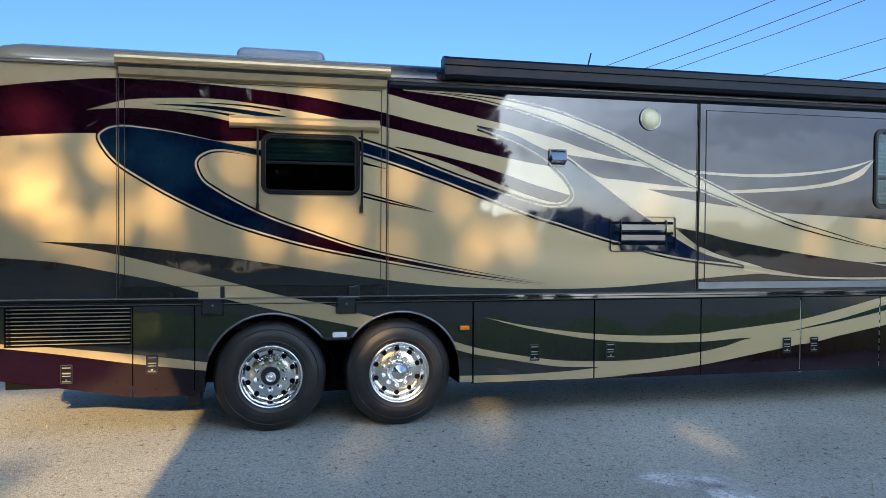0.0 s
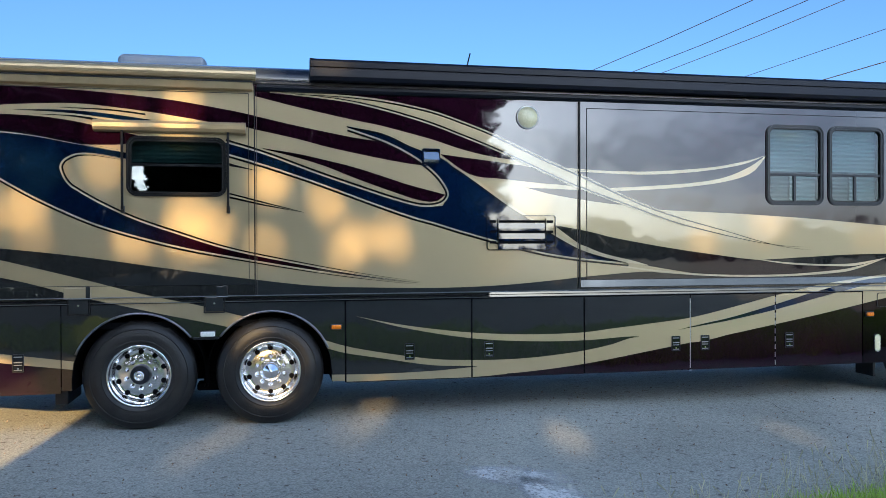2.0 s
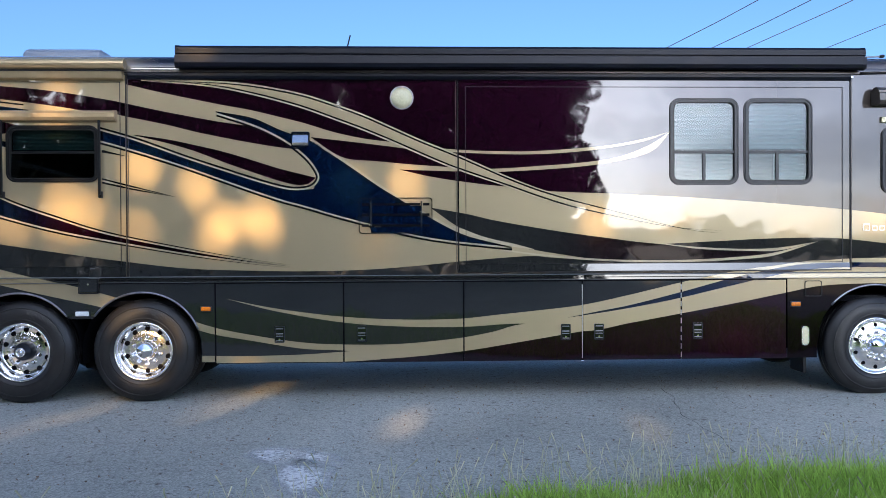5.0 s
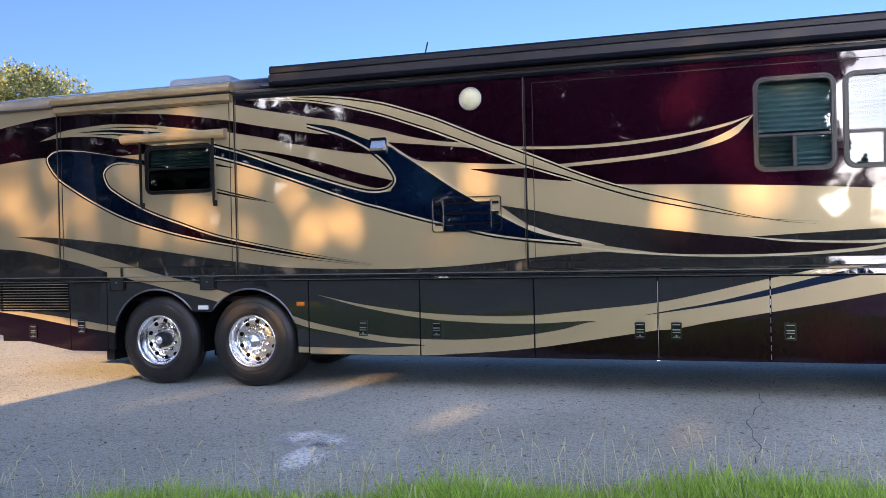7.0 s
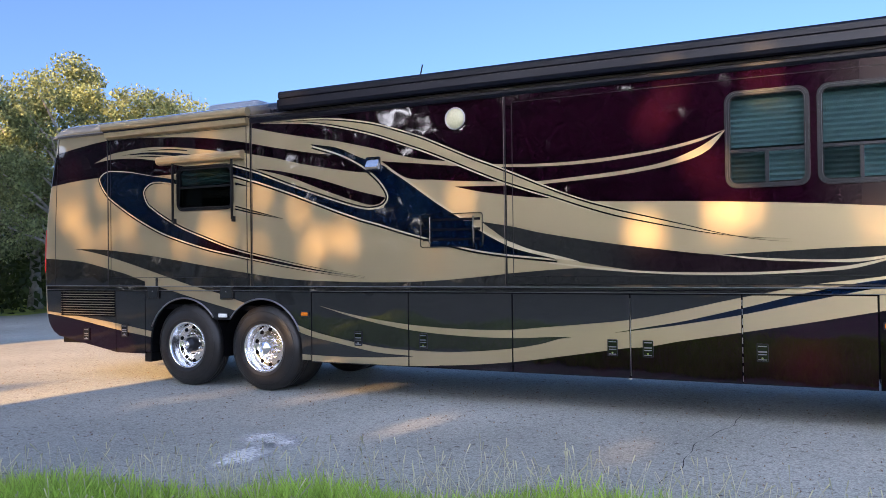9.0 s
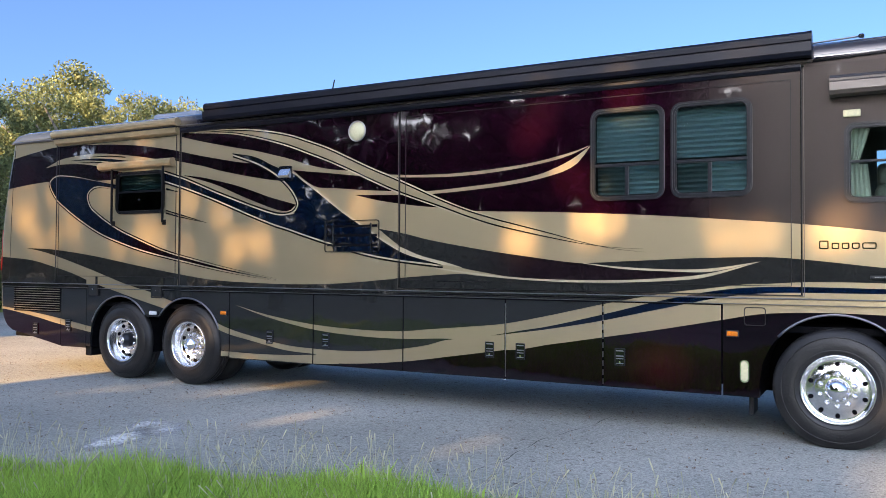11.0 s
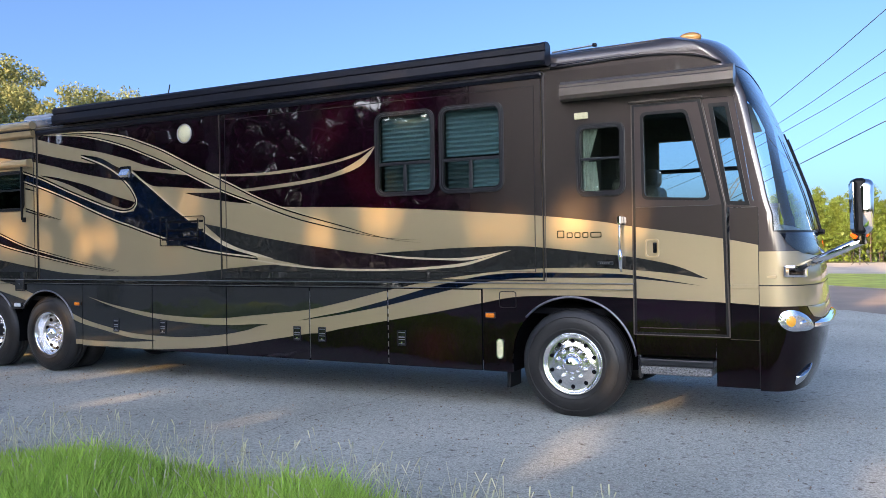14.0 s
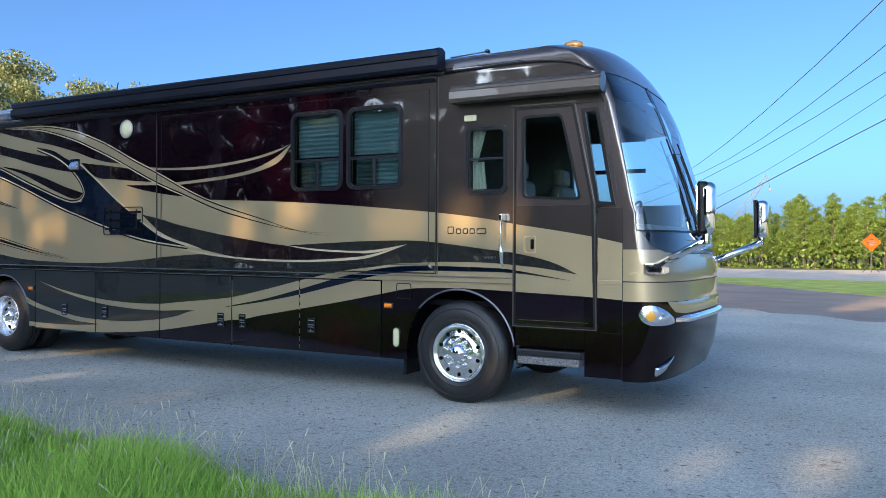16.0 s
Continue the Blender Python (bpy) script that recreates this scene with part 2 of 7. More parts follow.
def add_tube(bm, pts, r, seg=10, taper=None, cap=True):
    pts = [Vector(p) for p in pts]
    rings, up = [], Vector((0.03, 0.02, 1))
    for i, p in enumerate(pts):
        d = (pts[min(i + 1, len(pts) - 1)] - pts[max(i - 1, 0)]).normalized()
        u = d.cross(up if abs(d.z) < 0.95 else Vector((1, 0, 0))).normalized()
        w = d.cross(u)
        rr = taper[i] if taper else r
        rings.append([bm.verts.new(p + rr * (u * math.cos(2 * math.pi * k / seg) + w * math.sin(2 * math.pi * k / seg))) for k in range(seg)])
    for a, b in zip(rings, rings[1:]):
        for k in range(seg):
            bm.faces.new((a[k], a[(k + 1) % seg], b[(k + 1) % seg], b[k]))
    if cap:
        bm.faces.new(rings[0][::-1])
        bm.faces.new(rings[-1])
    return bm


def tube(pts, r, seg=10, taper=None):
    return add_tube(bmesh.new(), pts, r, seg, taper)


def lathe(profile, seg=48):
    """Turns a profile of (radius, depth) about the y axis."""
    bm = bmesh.new()
    rows = []
    for r, y in profile:
        rows.append([bm.verts.new((r * math.cos(2 * math.pi * k / seg), y, r * math.sin(2 * math.pi * k / seg))) for k in range(seg)] if r > 1e-5 else [bm.verts.new((0, y, 0))])
    for a, b in zip(rows, rows[1:]):
        for k in range(seg):
            k2 = (k + 1) % seg
            if len(a) == 1 and len(b) == 1:
                continue
            if len(a) == 1:
                bm.faces.new((a[0], b[k], b[k2]))
            elif len(b) == 1:
                bm.faces.new((a[k], b[0], a[k2]))
            else:
                bm.faces.new((a[k], b[k], b[k2], a[k2]))
    return bm


def extrude_x(section, x0, x1, bm=None, cap=True):
    """Extrudes a closed section of (y, z) along x."""
    bm = bm or bmesh.new()
    a = [bm.verts.new((x0, y, z)) for y, z in section]
    b = [bm.verts.new((x1, y, z)) for y, z in section]
    k = len(section)
    for i in range(k):
        bm.faces.new((a[i], a[(i + 1) % k], b[(i + 1) % k], b[i]))
    if cap:
        bm.faces.new(a[::-1])
        bm.faces.new(b)
    bmesh.ops.recalc_face_normals(bm, faces=bm.faces)
    return bm


def spline(pts, per=8):
    p = np.array([pts[0], *pts, pts[-1]], float)
    p[0], p[-1] = 2 * p[1] - p[2], 2 * p[-2] - p[-3]
    out = []
    for i in range(1, len(p) - 2):
        a, b, c, d = p[i - 1 : i + 3]
        for t in np.linspace(0, 1, per, endpoint=False):
            out.append(0.5 * (2 * b + (c - a) * t + (2 * a - 5 * b + 4 * c - d) * t * t + (3 * b - a - 3 * c + d) * t**3))
    out.append(p[-2])
    return np.array(out)


# ---------------------------------------------------------------- paint scheme of the coach side, in (x, z)
SCHEME = []


def band(m, top, bot, layer):
    """Fills between two edges that both run along x."""
    a, b = spline(top), spline(bot)
    x0, x1 = max(a[0, 0], b[0, 0]), min(a[-1, 0], b[-1, 0])
    xs = np.linspace(x0, x1, max(12, int((x1 - x0) / 0.07)))
    ta, tb = np.interp(xs, a[:, 0], a[:, 1]), np.interp(xs, b[:, 0], b[:, 1])
    quads = []
    for i in range(len(xs) - 1):
        quads.append(((xs[i], min(tb[i], ta[i])), (xs[i + 1], min(tb[i + 1], ta[i + 1])), (xs[i + 1], ta[i + 1]), (xs[i], ta[i])))
    SCHEME.append((m, quads, layer))


def ribbon(m, one, two, layer, i0=0, i1=None):
    a, b = spline(one), spline(two)
    per = 8
    a, b = a[i0 * per : None if i1 is None else i1 * per + 1], b[i0 * per : None if i1 is None else i1 * per + 1]
    SCHEME.append((m, [(tuple(a[i]), tuple(a[i + 1]), tuple(b[i + 1]), tuple(b[i])) for i in range(len(a) - 1)], layer))


def pin(m, curve, off, width, layer, per=10, taper=False):
    """A pinstripe along a curve, off to its left side by off."""
    c = spline(curve, per)
    d = np.gradient(c, axis=0)
    n = np.stack([-d[:, 1], d[:, 0]], 1) / np.linalg.norm(d, axis=1)[:, None]
    w = np.full(len(c), width)
    if taper:
        w = width * np.minimum(1, np.minimum(np.arange(len(c)) + 1, len(c) - np.arange(len(c))) / (len(c) / 4))
    a, b = c + n * (off + w / 2)[:, None] if np.ndim(off) else c + n * (off + w[:, None] / 2), c + n * (off - w[:, None] / 2)
    SCHEME.append((m, [(tuple(a[i]), tuple(a[i + 1]), tuple(b[i + 1]), tuple(b[i])) for i in range(len(c) - 1)], layer))


# rear: maroon sweep over and under a cream sliver
band(MAROON, [(-2.5, 3.12), (-2.1, 3.21), (-1.62, 3.28), (-1.1, 3.33), (-0.29, 3.31), (0.51, 3.25), (1.12, 3.16), (1.36, 3.114), (1.8, 3.021), (2.36, 2.917), (2.645, 2.876), (2.8, 2.81), (3.12, 2.64)],
     [(-2.5, 2.72), (-2.05, 2.77), (-1.57, 2.81), (-1.14, 2.82), (0.06, 2.79), (0.5, 2.9), (1.12, 3.02), (1.36, 2.978), (1.8, 2.889), (2.08, 2.819), (2.36, 2.76), (2.644, 2.706), (2.933, 2.658), (3.12, 2.637)], 1)
band(CREAM, [(-1.38, 3.03), (-1.05, 3.13), (-0.7, 3.165), (-0.29, 3.18), (0.11, 3.15), (0.51, 3.1), (0.97, 3.03), (1.3, 2.96)],
     [(-1.38, 3.03), (-1.05, 3.06), (-0.63, 3.05), (-0.3, 3.01), (-0.05, 2.96), (0.5, 2.86), (1.3, 2.9)], 2)
band(NAVY, [(-0.85, 3.105), (-0.4, 3.115), (0.0, 3.09), (0.4, 3.04)], [(-0.85, 3.105), (-0.4, 3.09), (0.0, 3.05), (0.4, 3.0)], 3)
band(BLACK, [(-0.7, 3.07), (-0.3, 3.065), (0.05, 3.02)], [(-0.7, 3.07), (-0.3, 3.05), (0.05, 2.99)], 3)
band(BLACK, [(-0.5, 3.14), (0.0, 3.135), (0.35, 3.1)], [(-0.5, 3.14), (0.0, 3.12), (0.35, 3.085)], 3)
# rear comma
OUT = [(0.2, 2.71), (-0.3, 2.8), (-0.63, 2.86), (-0.88, 2.89), (-1.09, 2.9), (-1.22, 2.86), (-1.27, 2.77), (-1.13, 2.57), (-0.88, 2.4), (-0.56, 2.22), (-0.15, 2.03), (0.25, 1.9), (0.71, 1.78), (1.23, 1.68), (1.97, 1.55), (2.53, 1.47), (3.07, 1.41)]
INN = [(0.2, 2.65), (-0.06, 2.69), (-0.18, 2.7), (-0.28, 2.69), (-0.35, 2.66), (-0.4, 2.62), (-0.42, 2.56), (-0.39, 2.47), (-0.34, 2.4), (-0.27, 2.35), (-0.07, 2.23), (0.24, 2.08), (0.63, 1.94), (1.16, 1.77), (1.9, 1.61), (2.49, 1.5), (3.07, 1.41)]
ribbon(NAVY_FADE, OUT, INN, 4)
for off, w, m in ((-0.004, 0.016, LIGHT), (0.014, 0.016, BLACK)):
    pin(m, OUT, -off, w, 5, taper=True)
    pin(m, INN, off, w, 5, taper=True)
# main navy sweep with its loop
band(NAVY, [(1.1, 2.835), (1.49, 2.72), (1.99, 2.54), (2.41, 2.4), (2.82, 2.27), (3.09, 2.21), (3.32, 2.22)], [(1.1, 2.73), (1.355, 2.658), (1.52, 2.609), (1.795, 2.521), (2.075, 2.426), (2.643, 2.221), (2.99, 2.105), (3.223, 2.041), (3.32, 2.012)], 3)
TOPN = [(2.3, 3.03), (2.68, 2.96), (2.97, 2.835), (3.31, 2.71), (3.42, 2.63), (3.5, 2.58), (3.62, 2.5), (3.75, 2.41), (4.01, 2.23), (4.32, 2.04), (4.62, 1.86), (4.92, 1.72), (5.39, 1.6)]
ribbon(NAVY, TOPN, [(2.32, 3.01), (2.7, 2.89), (2.97, 2.76), (3.16, 2.63), (3.3, 2.49), (3.37, 2.34), (3.31, 2.22), (3.32, 2.012), (3.82, 1.869), (4.12, 1.791), (4.42, 1.721), (4.73, 1.671), (5.39, 1.6)], 4)
LOOP = [(1.1, 2.835), (1.49, 2.72), (1.99, 2.54), (2.41, 2.4), (2.82, 2.27), (3.09, 2.21), (3.29, 2.235), (3.37, 2.34), (3.3, 2.485), (3.16, 2.625), (2.97, 2.755), (2.7, 2.885), (2.32, 3.01)]
LOWN = [(1.1, 2.73), (1.355, 2.658), (1.52, 2.609), (1.795, 2.521), (2.075, 2.426), (2.643, 2.221), (2.99, 2.105), (3.223, 2.041), (3.52, 1.952), (3.82, 1.869), (4.12, 1.791), (4.42, 1.721), (4.73, 1.671), (5.05, 1.635), (5.39, 1.6)]
for off, w, m in ((0.006, 0.016, LIGHT), (0.026, 0.018, BLACK)):
    pin(m, LOOP, off, w, 5)
    pin(m, LOWN, -off, w, 5)
pin(LIGHT, [(3.28, 2.72), *TOPN[4:]], 0.012, 0.024, 5)
pin(BLACK, [(2.4, 3.01), *TOPN[1:]], -0.008, 0.016, 5)
pin(LIGHT, [(4.75, 1.83), (5.1, 1.69), (5.62, 1.575)], 0.0, 0.035, 6, taper=True)
band(MAROON, [(1.465, 2.786), (1.8, 2.739), (2.08, 2.68), (2.36, 2.615), (2.644, 2.531), (2.93, 2.44), (3.22, 2.366), (3.33, 2.337)], [(1.465, 2.78), (1.8, 2.699), (2.08, 2.617), (2.36, 2.51), (2.643, 2.408), (2.99, 2.294), (3.165, 2.259), (3.27, 2.278), (3.33, 2.332)], 2)
band(BLACK, [(1.14, 2.335), (1.47, 2.25), (1.89, 2.14)], [(1.14, 2.32), (1.47, 2.235), (1.89, 2.14)], 2)
band(BLACK, [(1.14, 2.3), (1.47, 2.225), (1.89, 2.14)], [(1.14, 2.28), (1.47, 2.21), (1.89, 2.14)], 3)
band(BLACK, [(1.14, 2.63), (1.4, 2.56)], [(1.14, 2.6), (1.4, 2.56)], 2)
# upper maroon field and the cream stripes crossing it
band(MAROON_FADE, [(1.39, 3.6), (6, 3.6), (11.4, 3.6)], [(1.39, 3.306), (1.8, 3.211), (2.36, 3.097), (2.65, 3.045), (2.99, 2.964), (3.226, 2.904), (3.52, 2.814), (3.82, 2.748), (4.12, 2.71), (4.39, 2.67), (4.64, 2.57), (4.93, 2.43), (5.23, 2.31), (5.57, 2.21), (5.94, 2.18), (6.35, 2.165), (6.9, 2.14), (7.65, 2.095), (8.35, 2.04), (9.03, 1.98), (9.6, 1.91), (9.88, 1.86), (10.71, 1.73), (11.4, 1.58)], 1)
band(MAROON, [(3.29, 2.76), (3.5, 2.735), (3.89, 2.69), (4.39, 2.62), (4.82, 2.51)], [(3.29, 2.755), (3.61, 2.55), (3.95, 2.51), (4.39, 2.47), (4.82, 2.44)], 2)
band(MAROON, [(4.21, 2.42), (4.51, 2.41), (4.81, 2.4), (4.98, 2.39), (5.15, 2.3), (5.33, 2.24)], [(4.21, 2.42), (4.51, 2.35), (4.81, 2.3), (5.11, 2.26), (5.33, 2.24)], 2)
band(CREAM, [(4.6, 2.645), (4.94, 2.62), (5.23, 2.61), (5.58, 2.61), (6.03, 2.635), (6.47, 2.68), (6.85, 2.755), (7.08, 2.82)], [(4.6, 2.61), (5.23, 2.58), (5.7, 2.58), (6.14, 2.61), (6.53, 2.66), (6.84, 2.725), (7.08, 2.82)], 2)
band(CREAM, [(4.95, 2.42), (5.3, 2.43), (5.69, 2.455), (6.14, 2.49), (6.52, 2.55), (6.84, 2.67), (7.08, 2.82)], [(4.95, 2.38), (5.3, 2.395), (5.69, 2.415), (6.14, 2.45), (6.58, 2.515), (6.9, 2.62), (7.08, 2.82)], 3)
ARC_T = [(1.54, 3.355), (1.8, 3.352), (2.08, 3.348), (2.36, 3.335), (2.647, 3.308), (2.935, 3.262), (3.227, 3.199), (3.52, 3.105), (3.82, 2.998), (4.12, 2.866), (4.425, 2.73), (4.733, 2.606), (5.041, 2.473), (5.356, 2.335), (5.674, 2.214), (5.996, 2.116), (6.19, 2.065), (6.65, 1.947), (6.985, 1.855), (7.32, 1.785), (7.64, 1.75)]
ARC_B = [(1.54, 3.345), (1.8, 3.326), (2.08, 3.304), (2.36, 3.271), (2.646, 3.214), (2.935, 3.142), (3.226, 3.057), (3.52, 2.951), (3.82, 2.84), (4.12, 2.716), (4.424, 2.582), (4.732, 2.452), (5.041, 2.341), (5.356, 2.235), (5.674, 2.121), (5.996, 2.02), (6.32, 1.943), (6.65, 1.871), (6.985, 1.807), (7.32, 1.766), (7.64, 1.749)]
band(CREAM, ARC_T, ARC_B, 4)
pin(BLACK, ARC_T, -0.016, 0.016, 5, taper=True)
pin(BLACK, ARC_B, 0.016, 0.016, 5, taper=True)
pin(LIGHT, ARC_T[:17], 0.0, 0.016, 5, taper=True)
pin(LIGHT, ARC_B[:16], 0.0, 0.016, 5, taper=True)
# charcoal lower sweep
band(CHAR, [(-1.8, 1.835), (-1.17, 1.81), (-0.33, 1.72), (0.47, 1.6), (1.23, 1.49), (1.96, 1.4), (2.66, 1.37), (3.34, 1.36), (3.99, 1.38), (4.61, 1.43), (4.91, 1.46), (5.56, 1.505), (5.79, 1.49), (6.34, 1.45), (6.87, 1.435), (7.39, 1.44), (7.88, 1.465), (8.21, 1.5), (8.67, 1.62), (9.05, 1.46)], [(-1.8, 1.2), (9.05, 1.2)], 1)
band(CHAR, [(-2.5, 1.71), (-2.05, 1.69), (-1.8, 1.67)], [(-2.5, 1.2), (-1.8, 1.2)], 1)
band(CREAM, [(-2.6, 1.9), (-1.8, 1.835), (-1.17, 1.73), (-0.34, 1.52), (0.3, 1.345), (0.84, 1.22), (1.2, 1.12), (1.48, 1.045)], [(-2.6, 1.715), (-2.05, 1.685), (-1.61, 1.645), (-1.18, 1.56), (-0.76, 1.47), (-0.22, 1.315), (0.45, 1.15), (0.99, 1.03), (1.2, 0.98), (1.48, 0.93)], 2)
band(CHAR_FADE, [(4.53, 2.02), (4.92, 1.95), (5.22, 1.88), (5.79, 1.78), (6.34, 1.7), (6.98, 1.625), (7.4, 1.645), (7.65, 1.655), (8.07, 1.675), (8.67, 1.685), (9.02, 1.665)], [(4.53, 2.02), (4.8, 1.83), (5.1, 1.68), (5.56, 1.58), (6.34, 1.46), (6.87, 1.445), (7.39, 1.45), (7.88, 1.48), (8.21, 1.515), (8.67, 1.63), (9.02, 1.45)], 2)
band(CHAR, [(7.0, 1.625), (7.65, 1.655), (8.07, 1.675), (8.67, 1.685), (9.02, 1.665), (9.59, 1.6), (9.94, 1.56), (10.32, 1.48), (10.6, 1.36)], [(7.0, 1.62), (7.39, 1.585), (7.88, 1.56), (8.2, 1.5), (8.6, 1.44), (9.05, 1.46), (9.59, 1.46), (9.94, 1.44), (10.27, 1.41), (10.6, 1.36)], 3)
band(LIGHT, [(5.3, 1.575), (5.79, 1.515), (6.34, 1.47), (6.87, 1.455), (7.39, 1.46), (7.88, 1.49), (8.21, 1.53), (8.68, 1.645)], [(5.3, 1.56), (5.79, 1.495), (6.34, 1.45), (6.87, 1.432), (7.39, 1.436), (7.88, 1.46), (8.21, 1.5), (8.68, 1.645)], 4)
band(LIGHT, [(6.98, 1.63), (7.39, 1.59), (7.88, 1.568), (8.25, 1.58), (8.68, 1.645)], [(6.98, 1.625), (7.39, 1.57), (7.88, 1.548), (8.25, 1.55), (8.68, 1.645)], 4)
# skirt stripes, behind and ahead of the wheels
band(MAROON, [(-2.5, 0.92), (-2.1, 0.88), (-1.59, 0.81), (-0.98, 0.71), (-0.31, 0.62)], [(-2.5, 0.2), (-0.31, 0.2)], 1)
band(CREAM, [(-2.5, 0.95), (-2.1, 0.92), (-1.68, 0.88), (-1.01, 0.8), (-0.31, 0.7)], [(-2.5, 0.92), (-2.1, 0.88), (-1.59, 0.81), (-0.98, 0.71), (-0.31, 0.62)], 2)
K_TOP = [(2.39, 1.08), (2.93, 0.97), (3.62, 0.88), (4.29, 0.845), (4.84, 0.85), (5.2, 0.885), (5.66, 0.93), (6.14, 0.985), (6.65, 1.09), (7.19, 1.215), (7.79, 1.335), (8.21, 1.39), (8.61, 1.44), (9.05, 1.46), (9.59, 1.46), (9.94, 1.44), (10.27, 1.41), (11.2, 1.34)]
K_LOW = [(2.05, 0.4), (2.91, 0.405), (3.61, 0.41), (4.28, 0.45), (4.89, 0.51), (5.48, 0.6), (6.13, 0.705), (6.65, 0.79), (7.19, 0.885), (7.75, 0.985), (8.34, 1.1), (8.73, 1.17), (9.3, 1.19), (9.93, 1.175), (10.73, 1.15), (11.2, 1.12)]
band(MAROON, K_LOW[2:11], [(3.5, 0.2), (8.34, 0.2)], 1)
band(CAP, K_LOW[10:14], [(8.34, 0.2), (9.93, 0.2)], 1)
band(MAROON, [(9.93, 1.175), (10.66, 1.152)], [(9.93, 0.815), (10.66, 0.815)], 1)
band(CAP, [(9.93, 0.815), (10.66, 0.815)], [(9.93, 0.2), (10.66, 0.2)], 1)
band(CAP, [(10.66, 1.152), (11.2, 1.12)], [(10.66, 0.2), (11.2, 0.2)], 1)
band(CREAM, K_TOP, [(2.39, 1.08), (2.93, 0.94), (3.62, 0.82), (4.29, 0.77), (4.9, 0.765), (5.52, 0.79), (6.13, 0.705), (6.65, 0.79), (7.19, 0.885), (7.75, 0.985), (8.34, 1.1), (8.73, 1.17), (9.3, 1.19), (9.93, 1.175), (10.73, 1.15), (11.2, 1.12)], 2)
band(CREAM, [(2.0, 0.87), (2.27, 0.78), (2.65, 0.7), (3.19, 0.615), (3.62, 0.59), (3.97, 0.585), (4.28, 0.595), (4.59, 0.62), (4.89, 0.655), (5.19, 0.71), (5.52, 0.79), (6.2, 0.8)], [(2.0, 0.79), (2.26, 0.71), (2.65, 0.64), (3.19, 0.55), (3.68, 0.52), (3.9, 0.44), (4.28, 0.45), (4.89, 0.51), (5.48, 0.6), (6.13, 0.705), (6.2, 0.71)], 3)
band(CREAM, [(2.0, 0.49), (2.64, 0.48), (3.19, 0.49), (3.69, 0.52), (4.0, 0.53)], [(2.0, 0.41), (2.91, 0.41), (3.61, 0.41), (4.0, 0.43)], 4)
band(NAVY, [(5.97, 0.85), (6.33, 0.92), (6.65, 0.98), (7.18, 1.11), (7.79, 1.27), (8.34, 1.38), (8.8, 1.415), (9.59, 1.41), (9.93, 1.39), (10.53, 1.3)], [(5.97, 0.85), (6.33, 0.9), (6.65, 0.95), (7.18, 1.05), (7.79, 1.19), (8.34, 1.31), (8.8, 1.36), (9.36, 1.365), (9.93, 1.36), (10.53, 1.3)], 3)


def clip(poly, cell):
    """Cuts a polygon to a convex cell (counter-clockwise)."""
    out = list(poly)
    for i in range(len(cell)):
        (ax, az), (bx, bz) = cell[i], cell[(i + 1) % len(cell)]
        src, out = out, []
        side = [(bx - ax) * (z - az) - (bz - az) * (x - ax) for x, z in src]
        for k in range(len(src)):
            j = (k + 1) % len(src)
            if side[k] >= 0:
                out.append(src[k])
            if (side[k] >= 0) != (side[j] >= 0):
                t = side[k] / (side[k] - side[j])
                out.append((src[k][0] + t * (src[j][0] - src[k][0]), src[k][1] + t * (src[j][1] - src[k][1])))
        if len(out) < 3:
            return []
    return out


def painted(name, cells, parent, off=0.0, depth=0.03, base=CREAM, label="", bend=None):
    """A body panel made of convex cells, each with its share of the paint scheme laid on."""
    bm = bmesh.new()
    for cell in cells:
        prism(bm, cell, off, off + depth)
    bmesh.ops.remove_doubles(bm, verts=bm.verts, dist=1e-5)
    if bend:
        for v in bm.verts:
            v.co.y += bend(v.co.z)
    panel = part(name, bm, base, parent, label)
    for m, quads, layer in SCHEME:
        sb = bmesh.new()
        for cell in cells:
            x0, x1 = min(p[0] for p in cell), max(p[0] for p in cell)
            z0, z1 = min(p[1] for p in cell), max(p[1] for p in cell)
            for q in quads:
                if max(p[0] for p in q) < x0 or min(p[0] for p in q) > x1 or max(p[1] for p in q) < z0 or min(p[1] for p in q) > z1:
                    continue
                c = clip(q, cell)
                if len(c) < 3:
                    continue
                area = abs(sum(c[i][0] * c[(i + 1) % len(c)][1] - c[(i + 1) % len(c)][0] * c[i][1] for i in range(len(c))))
                if area < 2e-6:
                    continue
                f = sb.faces.new([sb.verts.new((x, off - 0.0011 * layer, z)) for x, z in c])
                f.normal_update()
                if f.normal.y > 0:
                    f.normal_flip()
        if len(sb.faces):
            bmesh.ops.remove_doubles(sb, verts=sb.verts, dist=1e-5)
            if bend:
                for v in sb.verts:
                    v.co.y += bend(v.co.z)
            part("painted_stripe", sb, m, panel)
        else:
            sb.free()
    return panel


def rect(x0, x1, z0, z1):
    return [(x0, z0), (x1, z0), (x1, z1), (x0, z1)]


def rects(x0, x1, z0, z1, holes=()):
    """Splits a rectangle into cells round rectangular holes."""
    xs = sorted({x0, x1, *[v for h in holes for v in h[:2] if x0 < v < x1]})
    zs = sorted({z0, z1, *[v for h in holes for v in h[2:] if z0 < v < z1]})
    out = []
    for a, b in zip(xs, xs[1:]):
        for c, d in zip(zs, zs[1:]):
            if not any(h[0] < (a + b) / 2 < h[1] and h[2] < (c + d) / 2 < h[3] for h in holes):
                out.append(rect(a, b, c, d))
    return out


